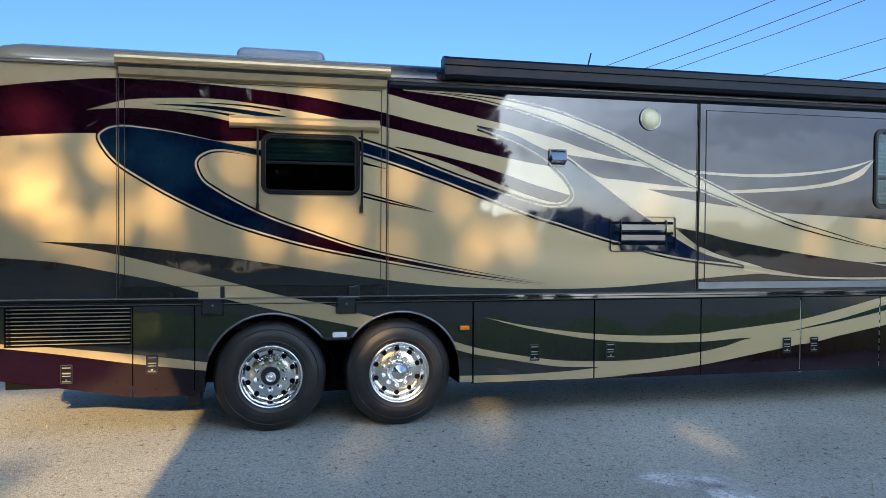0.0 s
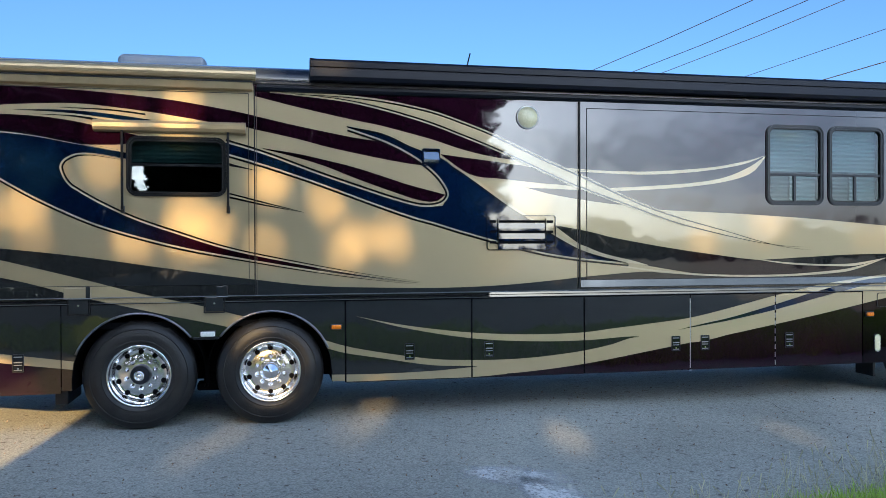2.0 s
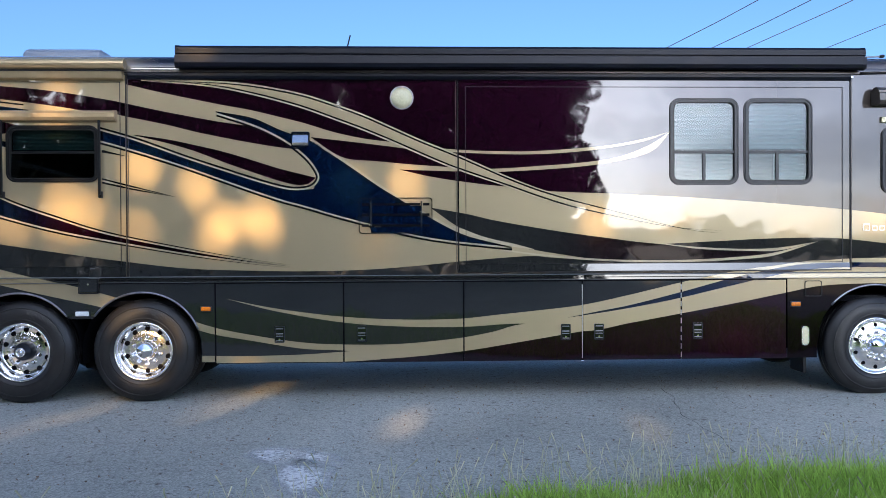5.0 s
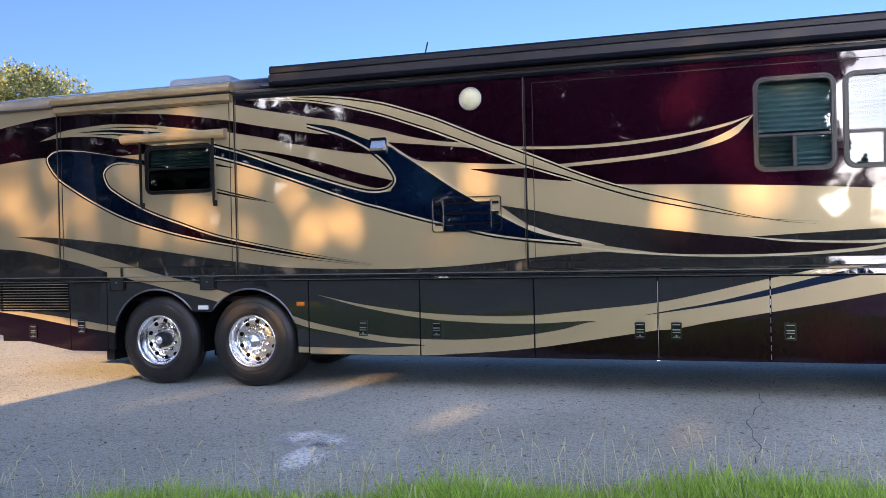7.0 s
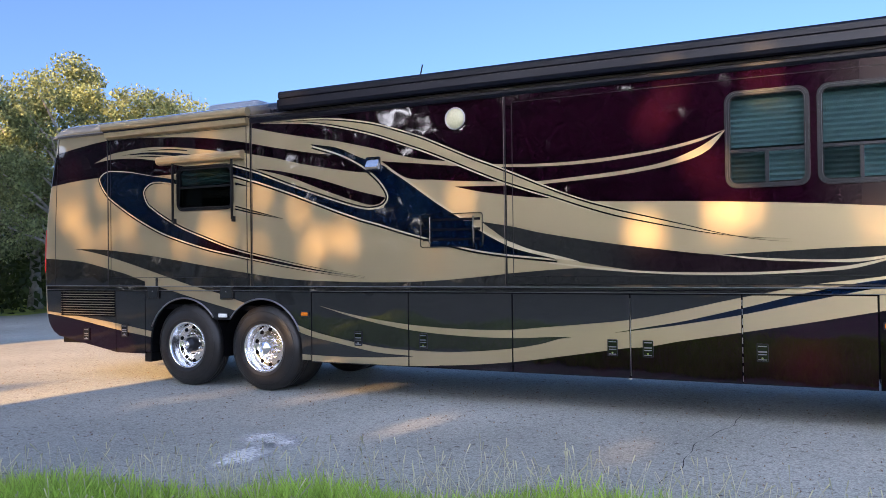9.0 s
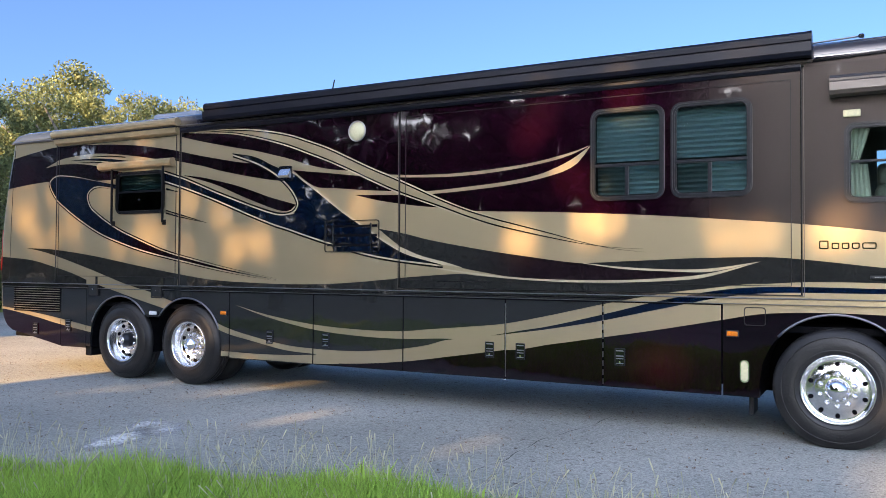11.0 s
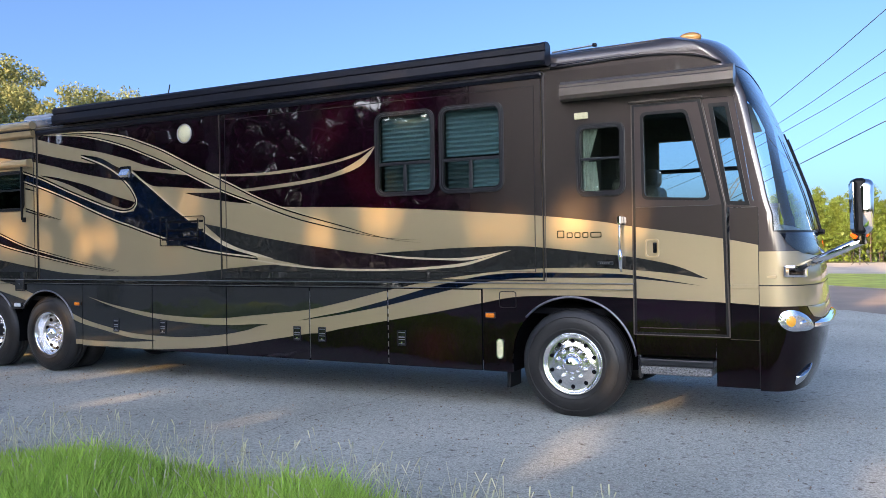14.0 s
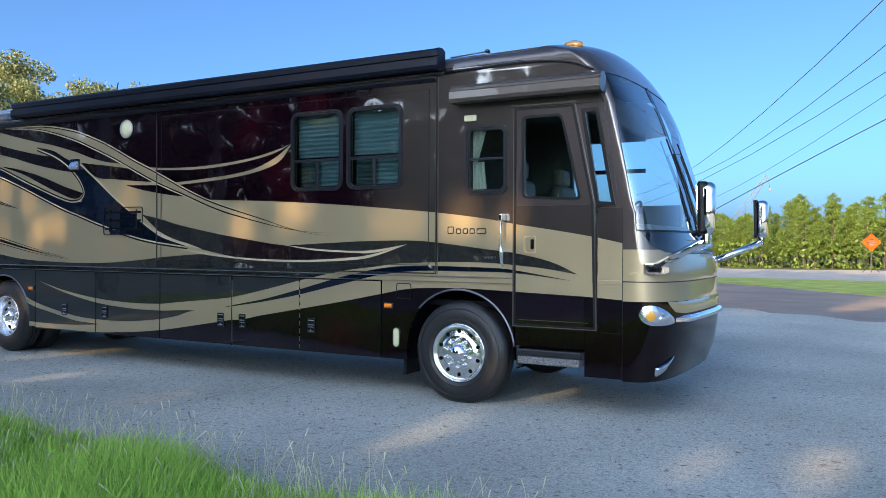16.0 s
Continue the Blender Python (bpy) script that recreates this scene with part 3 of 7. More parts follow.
def arched(x0, x1, z0, z1, arches, bridge=None):
    """Column cells of a fender panel: arches are (x, z, radius); bridge lifts the foot between two x."""
    xs = np.unique(np.concatenate([np.arange(x0, x1, 0.035), [x1], *[[a[0] - a[2], a[0] + a[2]] for a in arches]]).clip(x0, x1))

    def foot(x):
        z = z0
        for ax, az, r in arches:
            if abs(x - ax) < r:
                z = max(z, az + math.sqrt(r * r - (x - ax) ** 2))
        if bridge and bridge[0] < x < bridge[1]:
            z = max(z, bridge[2])
        return z

    return [[(a, foot(a + 1e-6)), (b, foot(b - 1e-6)), (b, z1), (a, z1)] for a, b in zip(xs, xs[1:]) if b - a > 1e-4]


# ---------------------------------------------------------------- the ground
def ground_material():
    m = mat("worn_asphalt", (0.14, 0.135, 0.13), 0.85, spec=0.15)
    n, l = m.node_tree.nodes, m.node_tree.links
    b = n["Principled BSDF"]
    geo = n.new("ShaderNodeNewGeometry")

    def noise_tex(scale, detail=5):
        t = n.new("ShaderNodeTexNoise")
        t.inputs["Scale"].default_value, t.inputs["Detail"].default_value = scale, detail
        l.new(geo.outputs["Position"], t.inputs["Vector"])
        return t

    def mix(kind, fac, a, c):
        x = n.new("ShaderNodeMix")
        x.data_type, x.blend_type = "RGBA", kind
        if isinstance(fac, float):
            x.inputs[0].default_value = fac
        else:
            l.new(fac, x.inputs[0])
        for s, v in ((6, a), (7, c)):
            if isinstance(v, tuple):
                x.inputs[s].default_value = (*v, 1)
            else:
                l.new(v, x.inputs[s])
        return x.outputs[2]

    def ramp(src, p0, p1, c0=(0, 0, 0, 1), c1=(1, 1, 1, 1)):
        r = n.new("ShaderNodeValToRGB")
        r.color_ramp.elements[0].position, r.color_ramp.elements[1].position = p0, p1
        r.color_ramp.elements[0].color, r.color_ramp.elements[1].color = c0, c1
        l.new(src, r.inputs[0])
        return r.outputs[0]

    grit = n.new("ShaderNodeTexVoronoi")
    grit.inputs["Scale"].default_value = 75
    l.new(geo.outputs["Position"], grit.inputs["Vector"])
    col = mix("MIX", ramp(noise_tex(0.35).outputs[0], 0.35, 0.68), (0.33, 0.335, 0.3), (0.45, 0.455, 0.41))
    col = mix("MULTIPLY", 0.5, col, ramp(grit.outputs["Color"], 0.0, 1.0, (0.25, 0.25, 0.25, 1), (1.75, 1.75, 1.7, 1)))
    col = mix("MIX", ramp(noise_tex(13, 7).outputs[0], 0.595, 0.73), col, (0.13, 0.11, 0.092))
    col = mix("MIX", ramp(noise_tex(2.1, 6).outputs[0], 0.64, 0.85), col, (0.34, 0.325, 0.29))
    crack = n.new("ShaderNodeTexVoronoi")
    crack.feature = "DISTANCE_TO_EDGE"
    crack.inputs["Scale"].default_value = 0.33
    warp = n.new("ShaderNodeVectorMath")
    warp.operation = "MULTIPLY_ADD"
    warp.inputs[1].default_value = (0.5, 0.5, 0)
    l.new(noise_tex(1.5, 5).outputs["Color"], warp.inputs[0])
    l.new(geo.outputs["Position"], warp.inputs[2])
    l.new(warp.outputs[0], crack.inputs["Vector"])
    col = mix("MIX", ramp(crack.outputs["Distance"], 0.0, 0.003, (0.1, 0.1, 0.1, 1), (0, 0, 0, 1)), col, (0.04, 0.04, 0.04))
    l.new(col, b.inputs["Base Color"])
    bp = n.new("ShaderNodeBump")
    bp.inputs["Strength"].default_value, bp.inputs["Distance"].default_value = 0.7, 0.006
    hm = n.new("ShaderNodeMath")
    hm.operation = "ADD"
    l.new(grit.outputs["Distance"], hm.inputs[0])
    l.new(noise_tex(22, 6).outputs[0], hm.inputs[1])
    l.new(hm.outputs[0], bp.inputs["Height"])
    l.new(bp.outputs[0], b.inputs["Normal"])
    return m


ASPHALT = ground_material()


def sheet(name, loop, z, m, label, category="ground"):
    bm = bmesh.new()
    f = bm.faces.new([bm.verts.new((x, y, z)) for x, y in loop])
    bm.normal_update()
    if f.normal.z < 0:
        f.normal_flip()
    return tagged(part(name, bm, m), label, category, kind="structure")


sheet("ground", [(-600, -600), (600, -600), (600, 600), (-600, 600)], 0.0, ASPHALT, "worn grey asphalt lot strewn with grit and stains")
SOIL = mat("verge_soil", (0.13, 0.16, 0.045), 0.95, var=0.5, scale=6, bump=0.6, bump_scale=20)
TURF = mat("mown_turf", (0.27, 0.32, 0.05), 0.9, var=0.35, scale=1.2, bump=0.6, bump_scale=30)
ROAD = mat("pale_concrete_road", (0.36, 0.33, 0.29), 0.85, var=0.15, scale=0.8, bump=0.2)
TAN = mat("tan_asphalt", (0.2, 0.165, 0.14), 0.9, var=0.2, scale=0.5, bump=0.3, bump_scale=60)
FOREST_FLOOR = mat("forest_floor", (0.05, 0.055, 0.02), 0.95, var=0.5, scale=1.0)


VERGE = [(-6, -8.2), (0, -5.6), (2.4, -4.6), (3.7, -4.0), (4.5, -3.76), (5.5, -3.46), (6.4, -3.24), (7.3, -3.1), (8.2, -3.26), (9.2, -3.42), (10.5, -3.5), (12.5, -3.95), (15, -5.2), (21.5, -8.4)]


def verge_edge(x):
    y = float(np.interp(x, [p[0] for p in VERGE], [p[1] for p in VERGE]))
    return y + 0.05 * math.sin(2.3 * x) + 0.04 * math.sin(5.1 * x + 1)


edge = [(x / 4, max(-14, verge_edge(x / 4))) for x in range(-40, 100)]


def verge_depth(x):
    """The grass narrows towards both ends."""
    return 3.3 * np.clip((x + 5.8) / 4.5, 0.05, 1) * np.clip((21 - x) / 6, 0.05, 1)


back_edge = [(x / 4, verge_edge(x / 4) - verge_depth(x / 4) - 0.15 - 0.1 * math.sin(2.1 * x) - 0.06 * math.sin(0.7 * x)) for x in range(-24, 87)]
sheet("verge", [*[p for p in edge if -6 <= p[0] <= 21.5], *back_edge[::-1]], 0.012, SOIL, "dark soil under the roadside grass")
sheet("grass_strip", [(-60, 52), (6.36, 30.3), (12.9, 23.1), (22, 15.5), (60, -6), (90, -6), (90, 14), (40, 30.5), (12.65, 36.7), (5.1, 37.2), (-60, 72)], 0.012, TURF, "sunlit mown grass strip beside the road", "grass")
far_edge = [(x / 2, 18.7 - 0.67 * (x / 2 - 4) + 0.35 * math.sin(1.7 * x) + 0.2 * math.sin(3.1 * x + 1)) for x in range(-4, 45)]
sheet("far_lot", [*far_edge, (60, -6.4), (22, 15.3), (12.9, 22.9), (6.36, 30.1), (-2, 33)], 0.006, TAN, "brownish asphalt at the far side of the lot")
sheet("road", [(-60, 72.5), (5.1, 37.4), (12.65, 36.9), (40, 30.8), (90, 14.3), (90, 42), (40, 52), (12.5, 57.5), (3.5, 54.2), (-60, 96)], 0.01, ROAD, "pale sunlit road beyond the grass strip", "road")
sheet("woodland_floor", [(-60, 96.5), (3.5, 54.4), (12.5, 57.8), (40, 52.3), (90, 42.3), (300, 70), (300, 400), (-200, 400)], 0.011, FOREST_FLOOR, "dry grass and soil under the pines", "ground")
sheet("rear_verge", [(-80, -8), (-18, 6.5), (-15.6, 9.6), (-18, 16), (-26, 40), (-60, 90), (-300, 90), (-300, -20)], 0.011, TURF, "grass verge under the oak trees", "grass")

WHITE_SPILL = mat("dried_white_spill", (0.8, 0.8, 0.78), 0.85)
_n, _l = WHITE_SPILL.node_tree.nodes, WHITE_SPILL.node_tree.links
_t, _r, _tr, _mx = _n.new("ShaderNodeTexNoise"), _n.new("ShaderNodeValToRGB"), _n.new("ShaderNodeBsdfTransparent"), _n.new("ShaderNodeMixShader")
_g = _n.new("ShaderNodeTexCoord")
_gr = _n.new("ShaderNodeTexGradient")
_gr.gradient_type = "SPHERICAL"
_l.new(_g.outputs["Object"], _gr.inputs[0])
_t.inputs["Scale"].default_value, _t.inputs["Detail"].default_value, _t.inputs["Roughness"].default_value = 3.0, 9, 0.75
_l.new(_g.outputs["Object"], _t.inputs["Vector"])
_m = _n.new("ShaderNodeMath")
_m.operation = "MULTIPLY_ADD"
_m.inputs[1].default_value = 0.75
_l.new(_gr.outputs[1], _m.inputs[0])
_l.new(_t.outputs[0], _m.inputs[2])
_r.color_ramp.elements[0].position, _r.color_ramp.elements[1].position = 0.68, 1.05
_l.new(_m.outputs[0], _r.inputs[0])
_pos, _fine, _cut, _mul = _n.new("ShaderNodeNewGeometry"), _n.new("ShaderNodeTexNoise"), _n.new("ShaderNodeValToRGB"), _n.new("ShaderNodeMath")
_fine.inputs["Scale"].default_value, _fine.inputs["Detail"].default_value, _fine.inputs["Roughness"].default_value = 26, 8, 0.7
_cut.color_ramp.elements[0].position, _cut.color_ramp.elements[1].position = 0.33, 0.52
_mul.operation = "MULTIPLY"
_l.new(_pos.outputs["Position"], _fine.inputs["Vector"])
_l.new(_fine.outputs[0], _cut.inputs[0])
_l.new(_cut.outputs[0], _mul.inputs[0])
_l.new(_r.outputs[0], _mul.inputs[1])
_l.new(_mul.outputs[0], _mx.inputs[0])
_l.new(_tr.outputs[0], _mx.inputs[1])
_l.new(_n["Principled BSDF"].outputs[0], _mx.inputs[2])
_l.new(_mx.outputs[0], _n["Material Output"].inputs[0])


def spill(x, y, a, b, turn):
    bm = bmesh.new()
    bm.faces.new([bm.verts.new((math.cos(2 * math.pi * i / 32), math.sin(2 * math.pi * i / 32), 0)) for i in range(32)])
    ob = part("white_stain", bm, WHITE_SPILL)
    ob.matrix_basis = Matrix.Translation((x, y, 0.005)) @ Matrix.Rotation(radians(turn), 4, "Z") @ Matrix.Diagonal((a, b, 1, 1))
    return tagged(ob, "dried white stain soaked into the asphalt", "stain", "stains on the asphalt")


spill(3.4, -2.25, 0.62, 0.4, 150)
spill(3.55, -2.75, 0.75, 0.33, 100)
ck = bmesh.new()
line = [(7.1 + (6.82 - 7.1) * t + 0.05 * math.sin(9 * t) + 0.015 * math.sin(31 * t + 1), 0.6 - 2.9 * t, 0.0028 * (0.4 + abs(math.sin(14 * t)))) for t in [i / 40 for i in range(41)]]
rows_c = [(ck.verts.new((x - w, y, 0.004)), ck.verts.new((x + w, y, 0.004))) for x, y, w in line]
for r0, r1 in zip(rows_c, rows_c[1:]):
    ck.faces.new((r0[0], r1[0], r1[1], r0[1]))
tagged(part("asphalt_crack", ck, mat("crack_dirt", (0.03, 0.028, 0.025), 0.95, var=0.3)), "thin wandering crack across the asphalt", "crack")

# ---------------------------------------------------------------- the motorhome
coach = thing("motorhome", pose(0, 0, 0), "long diesel motorhome in cream, maroon, charcoal and navy swirl paint", "motorhome")
W2, WID = 1.27, 2.54


def flange(z):
    """The slide-out walls flare out a little along their lower edge."""
    return -0.09 * max(0.0, 1.42 - z)


BEAD = mat("satin_bead_metal", (0.2, 0.2, 0.2), 0.38, 0.8)
# body sides: near side in panels, plain far side, floor
BW = (0.205, 1.08, 2.33, 2.845)
LW1, LW2 = (7.105, 7.775, 2.285, 3.135), (7.905, 8.575, 2.285, 3.135)
CW = (9.405, 9.815, 2.195, 2.825)
backing = bmesh.new()
for c in rects(-2.06, 9.93, 0.5, 3.42, [(BW[0] - 0.02, BW[1] + 0.02, *BW[2:]), (LW1[0] - 0.02, LW2[1] + 0.02, *LW1[2:]), (CW[0] - 0.02, CW[1] + 0.02, *CW[2:]), (-0.5, 2.2, 0.4, 1.22), (8.6, 10.0, 0.4, 1.22)]):
    prism(backing, c, 0.034, 0.06)
part("inner_wall", backing, DARK, coach)
REAR = [(0.585, -2.08), (0.65, -2.2), (0.75, -2.29), (0.96, -2.35), (1.5, -2.37), (2.02, -2.35), (2.4, -2.3), (2.74, -2.24), (3.1, -2.16), (3.3, -2.11), (3.45, -2.08)]


def rear_x(z):
    return float(np.interp(z, [p[0] for p in REAR], [p[1] for p in REAR]))


def rear_cells(z0, z1, x1, n):
    zs = np.linspace(z0, z1, n + 1)
    return [[(rear_x(a), a), (x1, a), (x1, b), (rear_x(b), b)] for a, b in zip(zs, zs[1:])]


painted("rear_side_panel", rear_cells(1.315, 3.43, -1.105, 14), coach)
part("cap_seam", tube([(-2.185, -0.002, 1.32), (-2.17, -0.002, 2.2), (-2.13, -0.002, 2.9), (-2.085, -0.002, 3.42)], 0.004, 6), RUBBER, coach)
bed = painted("bedroom_slide_out", [*rects(-1.093, 1.378, 1.42, 3.40, [BW]), rect(-1.093, 1.378, 1.315, 1.42)], coach, off=-0.012, depth=0.06, label="bedroom slide-out wall, drawn in flush", bend=flange)
painted("mid_side_panel", [rect(1.39, 4.815, 1.315, 3.45)], coach)
liv = painted("living_slide_out", [*rects(4.832, 9.015, 1.42, 3.375, [LW1, LW2]), rect(4.832, 9.015, 1.345, 1.42)], coach, off=-0.012, depth=0.06, label="long living room slide-out wall, drawn in flush", bend=flange)
painted("slide_sill", [rect(4.815, 9.03, 1.315, 1.338)], coach)
painted("header_panel", [rect(4.815, 9.03, 3.383, 3.45)], coach, base=BRONZE)
painted("cab_side_panel", rects(9.03, 9.925, 1.315, 3.45, [CW]), coach)
painted("door_header_panel", [[(9.925, 3.015), (10.835, 3.005), (10.7, 3.3), (10.6, 3.42), (9.925, 3.45)]], coach, base=BRONZE)
painted("belt_moulding", [rect(-2.34, 9.925, 1.252, 1.31)], coach, off=-0.016, depth=0.04, bend=lambda z: max(0.0, z - 1.278) * 0.1)
part("moulding_shadow_gap", box(-2.34, 9.925, -0.002, 0.03, 1.238, 1.251), DARK, coach)
part("moulding_groove", box(-2.34, 9.925, -0.0165, -0.01, 1.276, 1.283), DARK, coach)
for a, b in ((-2.34, 9.925),):
    part("moulding_bead", extrude_x([(-0.03, 1.304), (-0.034, 1.309), (-0.03, 1.314), (-0.01, 1.315), (-0.01, 1.303)], a, b), BEAD, coach)

part("moulding_lip", extrude_x([(-0.018, 1.25), (-0.022, 1.253), (-0.018, 1.257), (-0.012, 1.256), (-0.012, 1.25)], -2.34, 9.925), BEAD, coach)
# slide-out trims
for (a, b, c, d), host in (((-1.05, 1.33, 1.421, 3.33), bed), ((4.9, 8.94, 1.421, 3.29), liv)):
    part("trim_line", ring(bmesh.new(), rect(a, b, c, d), rect(a + 0.006, b - 0.006, c + 0.006, d - 0.006), -0.019, -0.012), RUBBER, host)
for (a, b, c, d), host in (((-1.105, 1.39, 1.312, 3.41), bed), ((4.815, 9.03, 1.335, 3.385), liv)):
    part("edge_seal", ring(bmesh.new(), rect(a, b, c, d), rect(a + 0.008, b - 0.008, c + 0.008, d - 0.008), -0.015, 0.02), RUBBER, host)
    part("edge_trim", ring(bmesh.new(), rect(a - 0.016, b + 0.016, c - 0.004, d + 0.008), rect(a - 0.011, b + 0.011, c - 0.0005, d + 0.004), -0.008, 0.01), AWN_BROWN, host)

# skirts
rear_low = painted("rear_skirt", [[(-2.08, 0.585), (-0.985, 0.4), (-0.985, 1.245), (-2.08, 1.245)], *rear_cells(0.585, 1.245, -2.08, 8)], coach, base=CHAR)
painted("rear_locker_door", [rect(-0.975, -0.437, 0.395, 1.245)], coach, base=CHAR, label="charcoal and maroon locker door")
painted("rear_fender", arched(-0.427, 2.275, 0.42, 1.245, [(0.27, 0.535, 0.61), (1.535, 0.535, 0.61)], (0.6, 1.2, 0.9)), coach, base=CHAR)
SEAMS = (2.285, 3.615, 4.875, 6.135, 7.195, 8.335)
lockers = []
for a, b in zip(SEAMS, SEAMS[1:]):
    lockers.append(painted("baggage_door", [rect(a + 0.008, b - 0.008, 0.4, 1.236)], coach, off=-0.004, base=CHAR, label="locked baggage bay door with painted stripes"))
    part("door_seal", box(a - 0.007, a + 0.007, 0.012, 0.03, 0.4, 1.245), DARK, coach)
part("piano_hinge", box(6.1325, 6.1375, -0.002, 0.012, 0.42, 1.2), LATCH, coach)
part("hinge_foot", box(6.11, 6.15, -0.012, 0.012, 0.385, 0.4, 0.004), MIRROR_CHROME, coach)
for i in range(9):
    part("hinge_knuckle", box(7.1925, 7.1975, -0.004, 0.012, 0.42 + 0.09 * i, 0.475 + 0.09 * i), LATCH, coach)
painted("front_fender", arched(8.345, 9.925, 0.4, 1.31, [(9.3, 0.535, 0.635)]), coach, base=CAP)
painted("door_sill_panel", [rect(9.94, 10.66, 0.64, 0.835), rect(10.665, 10.785, 0.385, 0.835), rect(10.785, 11.03, 0.385, 0.81)], coach, base=CAP)
painted("front_side_panel", [[(10.79, 0.82), (11.03, 0.82), (11.03, 1.3), (10.79, 1.3)], [(10.79, 1.305), (11.03, 1.305), (11.03, 2.0), (10.79, 2.0)]], coach, base=CREAM)

# far side, rear and belly
far = bmesh.new()
for c in [*rects(-2.1, 10.55, 0.42, 3.43, [(9.62, 10.56, 2.13, 2.93), (6.6, 8.4, 2.2, 3.1)]), *rects(10.55, 11.0, 0.42, 2.13), [(10.55, 2.95), (10.82, 2.98), (10.7, 3.3), (10.55, 3.4)]]:
    prism(far, c, WID - 0.03, WID)
part("far_side_wall", far, CREAM, coach)
lining = bmesh.new()
for c in [*rects(8.9, 10.56, 1.06, 3.3, [(9.62, 10.57, 2.13, 2.93)]), *rects(10.56, 10.98, 1.06, 2.13)]:
    prism(lining, c, WID - 0.08, WID - 0.06)
part("cab_lining", lining, INTERIOR, coach)
part("far_window_bar", box(9.62, 10.55, WID - 0.05, WID - 0.005, 2.54, 2.59, 0.006), FRAME, coach)
part("floor_pan", box(-2.0, 11.0, 0.08, WID - 0.08, 1.0, 1.06), DARK, coach)
part("chassis", box(-1.9, 8.6, 0.45, 2.1, 0.45, 1.0, 0.03), DARK, coach)
part("fuel_tank", box(2.4, 8.2, 0.08, 2.46, 0.46, 0.98, 0.03), DARK, coach)
part("rear_axle", tube([(1.54, 0.35, 0.52), (1.54, 2.2, 0.52)], 0.1), DARK, coach)
part("tag_axle", tube([(0.27, 0.35, 0.52), (0.27, 2.2, 0.52)], 0.07), DARK, coach)
part("shock_absorber", tube([(0.98, 0.5, 0.3), (1.0, 0.55, 0.75)], 0.035, 10), DARK, coach)
part("axle_bracket", box(0.78, 1.12, 0.42, 0.62, 0.3, 0.38, 0.02), DARK, coach)
part("brake_chamber", tube([(0.86, 0.45, 0.44), (1.06, 0.5, 0.42)], 0.075, 12), DARK, coach)
part("front_axle", tube([(9.3, 0.35, 0.5), (9.3, 2.2, 0.5)], 0.07), DARK, coach)
for x0, x1, z in ((-0.43, 2.28, 1.2), (8.6, 10.0, 1.215)):
    part("wheel_well", box(x0, x1, 0.07, 0.95, z, z + 0.03), DARK, coach)
    part("wheel_well_back", box(x0, x1, 0.95, 0.97, 0.4, z + 0.03), DARK, coach)
for x in (-0.44, 2.3, 8.36, 9.97):
    part("wheel_well_end", box(x - 0.01, x + 0.01, 0.07, 0.95, 0.42, 1.22), DARK, coach)


def superell(xs, xf, n, count):
    """Plan points of a rounded end from the near side to the far side."""
    out = []
    for i in range(count + 1):
        a = math.pi * i / count
        c, s = math.cos(a), math.sin(a)
        out.append((xs + (xf - xs) * abs(s) ** (2 / n), W2 - W2 * math.copysign(abs(c) ** (2 / n), c)))
    return out


def crown(z, y):
    """Lift of the roof's middle over its edges."""
    t = min(1.0, max(0.0, (z - 3.15) / 0.45))
    return 0.16 * t * t * (3 - 2 * t) * (1 - ((y - W2) / W2) ** 2)


def shoulder(z):
    """How far the roof edge has rounded inwards at a height."""
    return float(np.interp(z, [3.44, 3.5, 3.54, 3.58, 3.6], [0.0, 0.004, 0.016, 0.05, 0.085]))


def loft(zs, fs, ff, n, i0=0, i1=None, count=48, push=0.0):
    """A surface round a coach end; fs, ff give the side's and the middle's x at a height."""
    if count == 48:
        count, i0, i1 = 192, i0 * 4, None if i1 is None else i1 * 4
    bm = bmesh.new()
    rows = []
    for z in zs:
        pl = superell(fs(z), ff(z) + push, n, count)[i0 : (i1 if i1 is not None else count) + 1]
        s = shoulder(z)
        rows.append([bm.verts.new((x, min(max(y, s), WID - s), z + crown(z, y))) for x, y in pl])
    for a, b in zip(rows, rows[1:]):
        for k in range(len(a) - 1):
            bm.faces.new((a[k], a[k + 1], b[k + 1], b[k]))
    bmesh.ops.recalc_face_normals(bm, faces=bm.faces)
    return bm


def span(zs, fa, fb, push=0.0, cols=40):
    """A surface round the front between two angles that may change with the height."""
    bm, rows = bmesh.new(), []
    for z in zs:
        row = []
        for k in range(cols + 1):
            a = radians(fa(z) + (fb(z) - fa(z)) * k / cols)
            c, q = math.cos(a), math.sin(a)
            y = W2 - W2 * math.copysign(abs(c) ** (2 / NF), c)
            row.append(bm.verts.new((FS(z) + (FF(z) + push - FS(z)) * abs(q) ** (2 / NF), y, z + crown(z, y))))
        rows.append(row)
    for a, b in zip(rows, rows[1:]):
        for k in range(cols):
            bm.faces.new((a[k], a[k + 1], b[k + 1], b[k]))
    bmesh.ops.recalc_face_normals(bm, faces=bm.faces)
    return bm


def table(*rows):
    zs, xs = zip(*rows)
    return lambda z: float(np.interp(z, zs, xs))


def smooth_table(rows):
    c = spline(rows, 12)
    return lambda z: float(np.interp(z, c[:, 0], c[:, 1]))


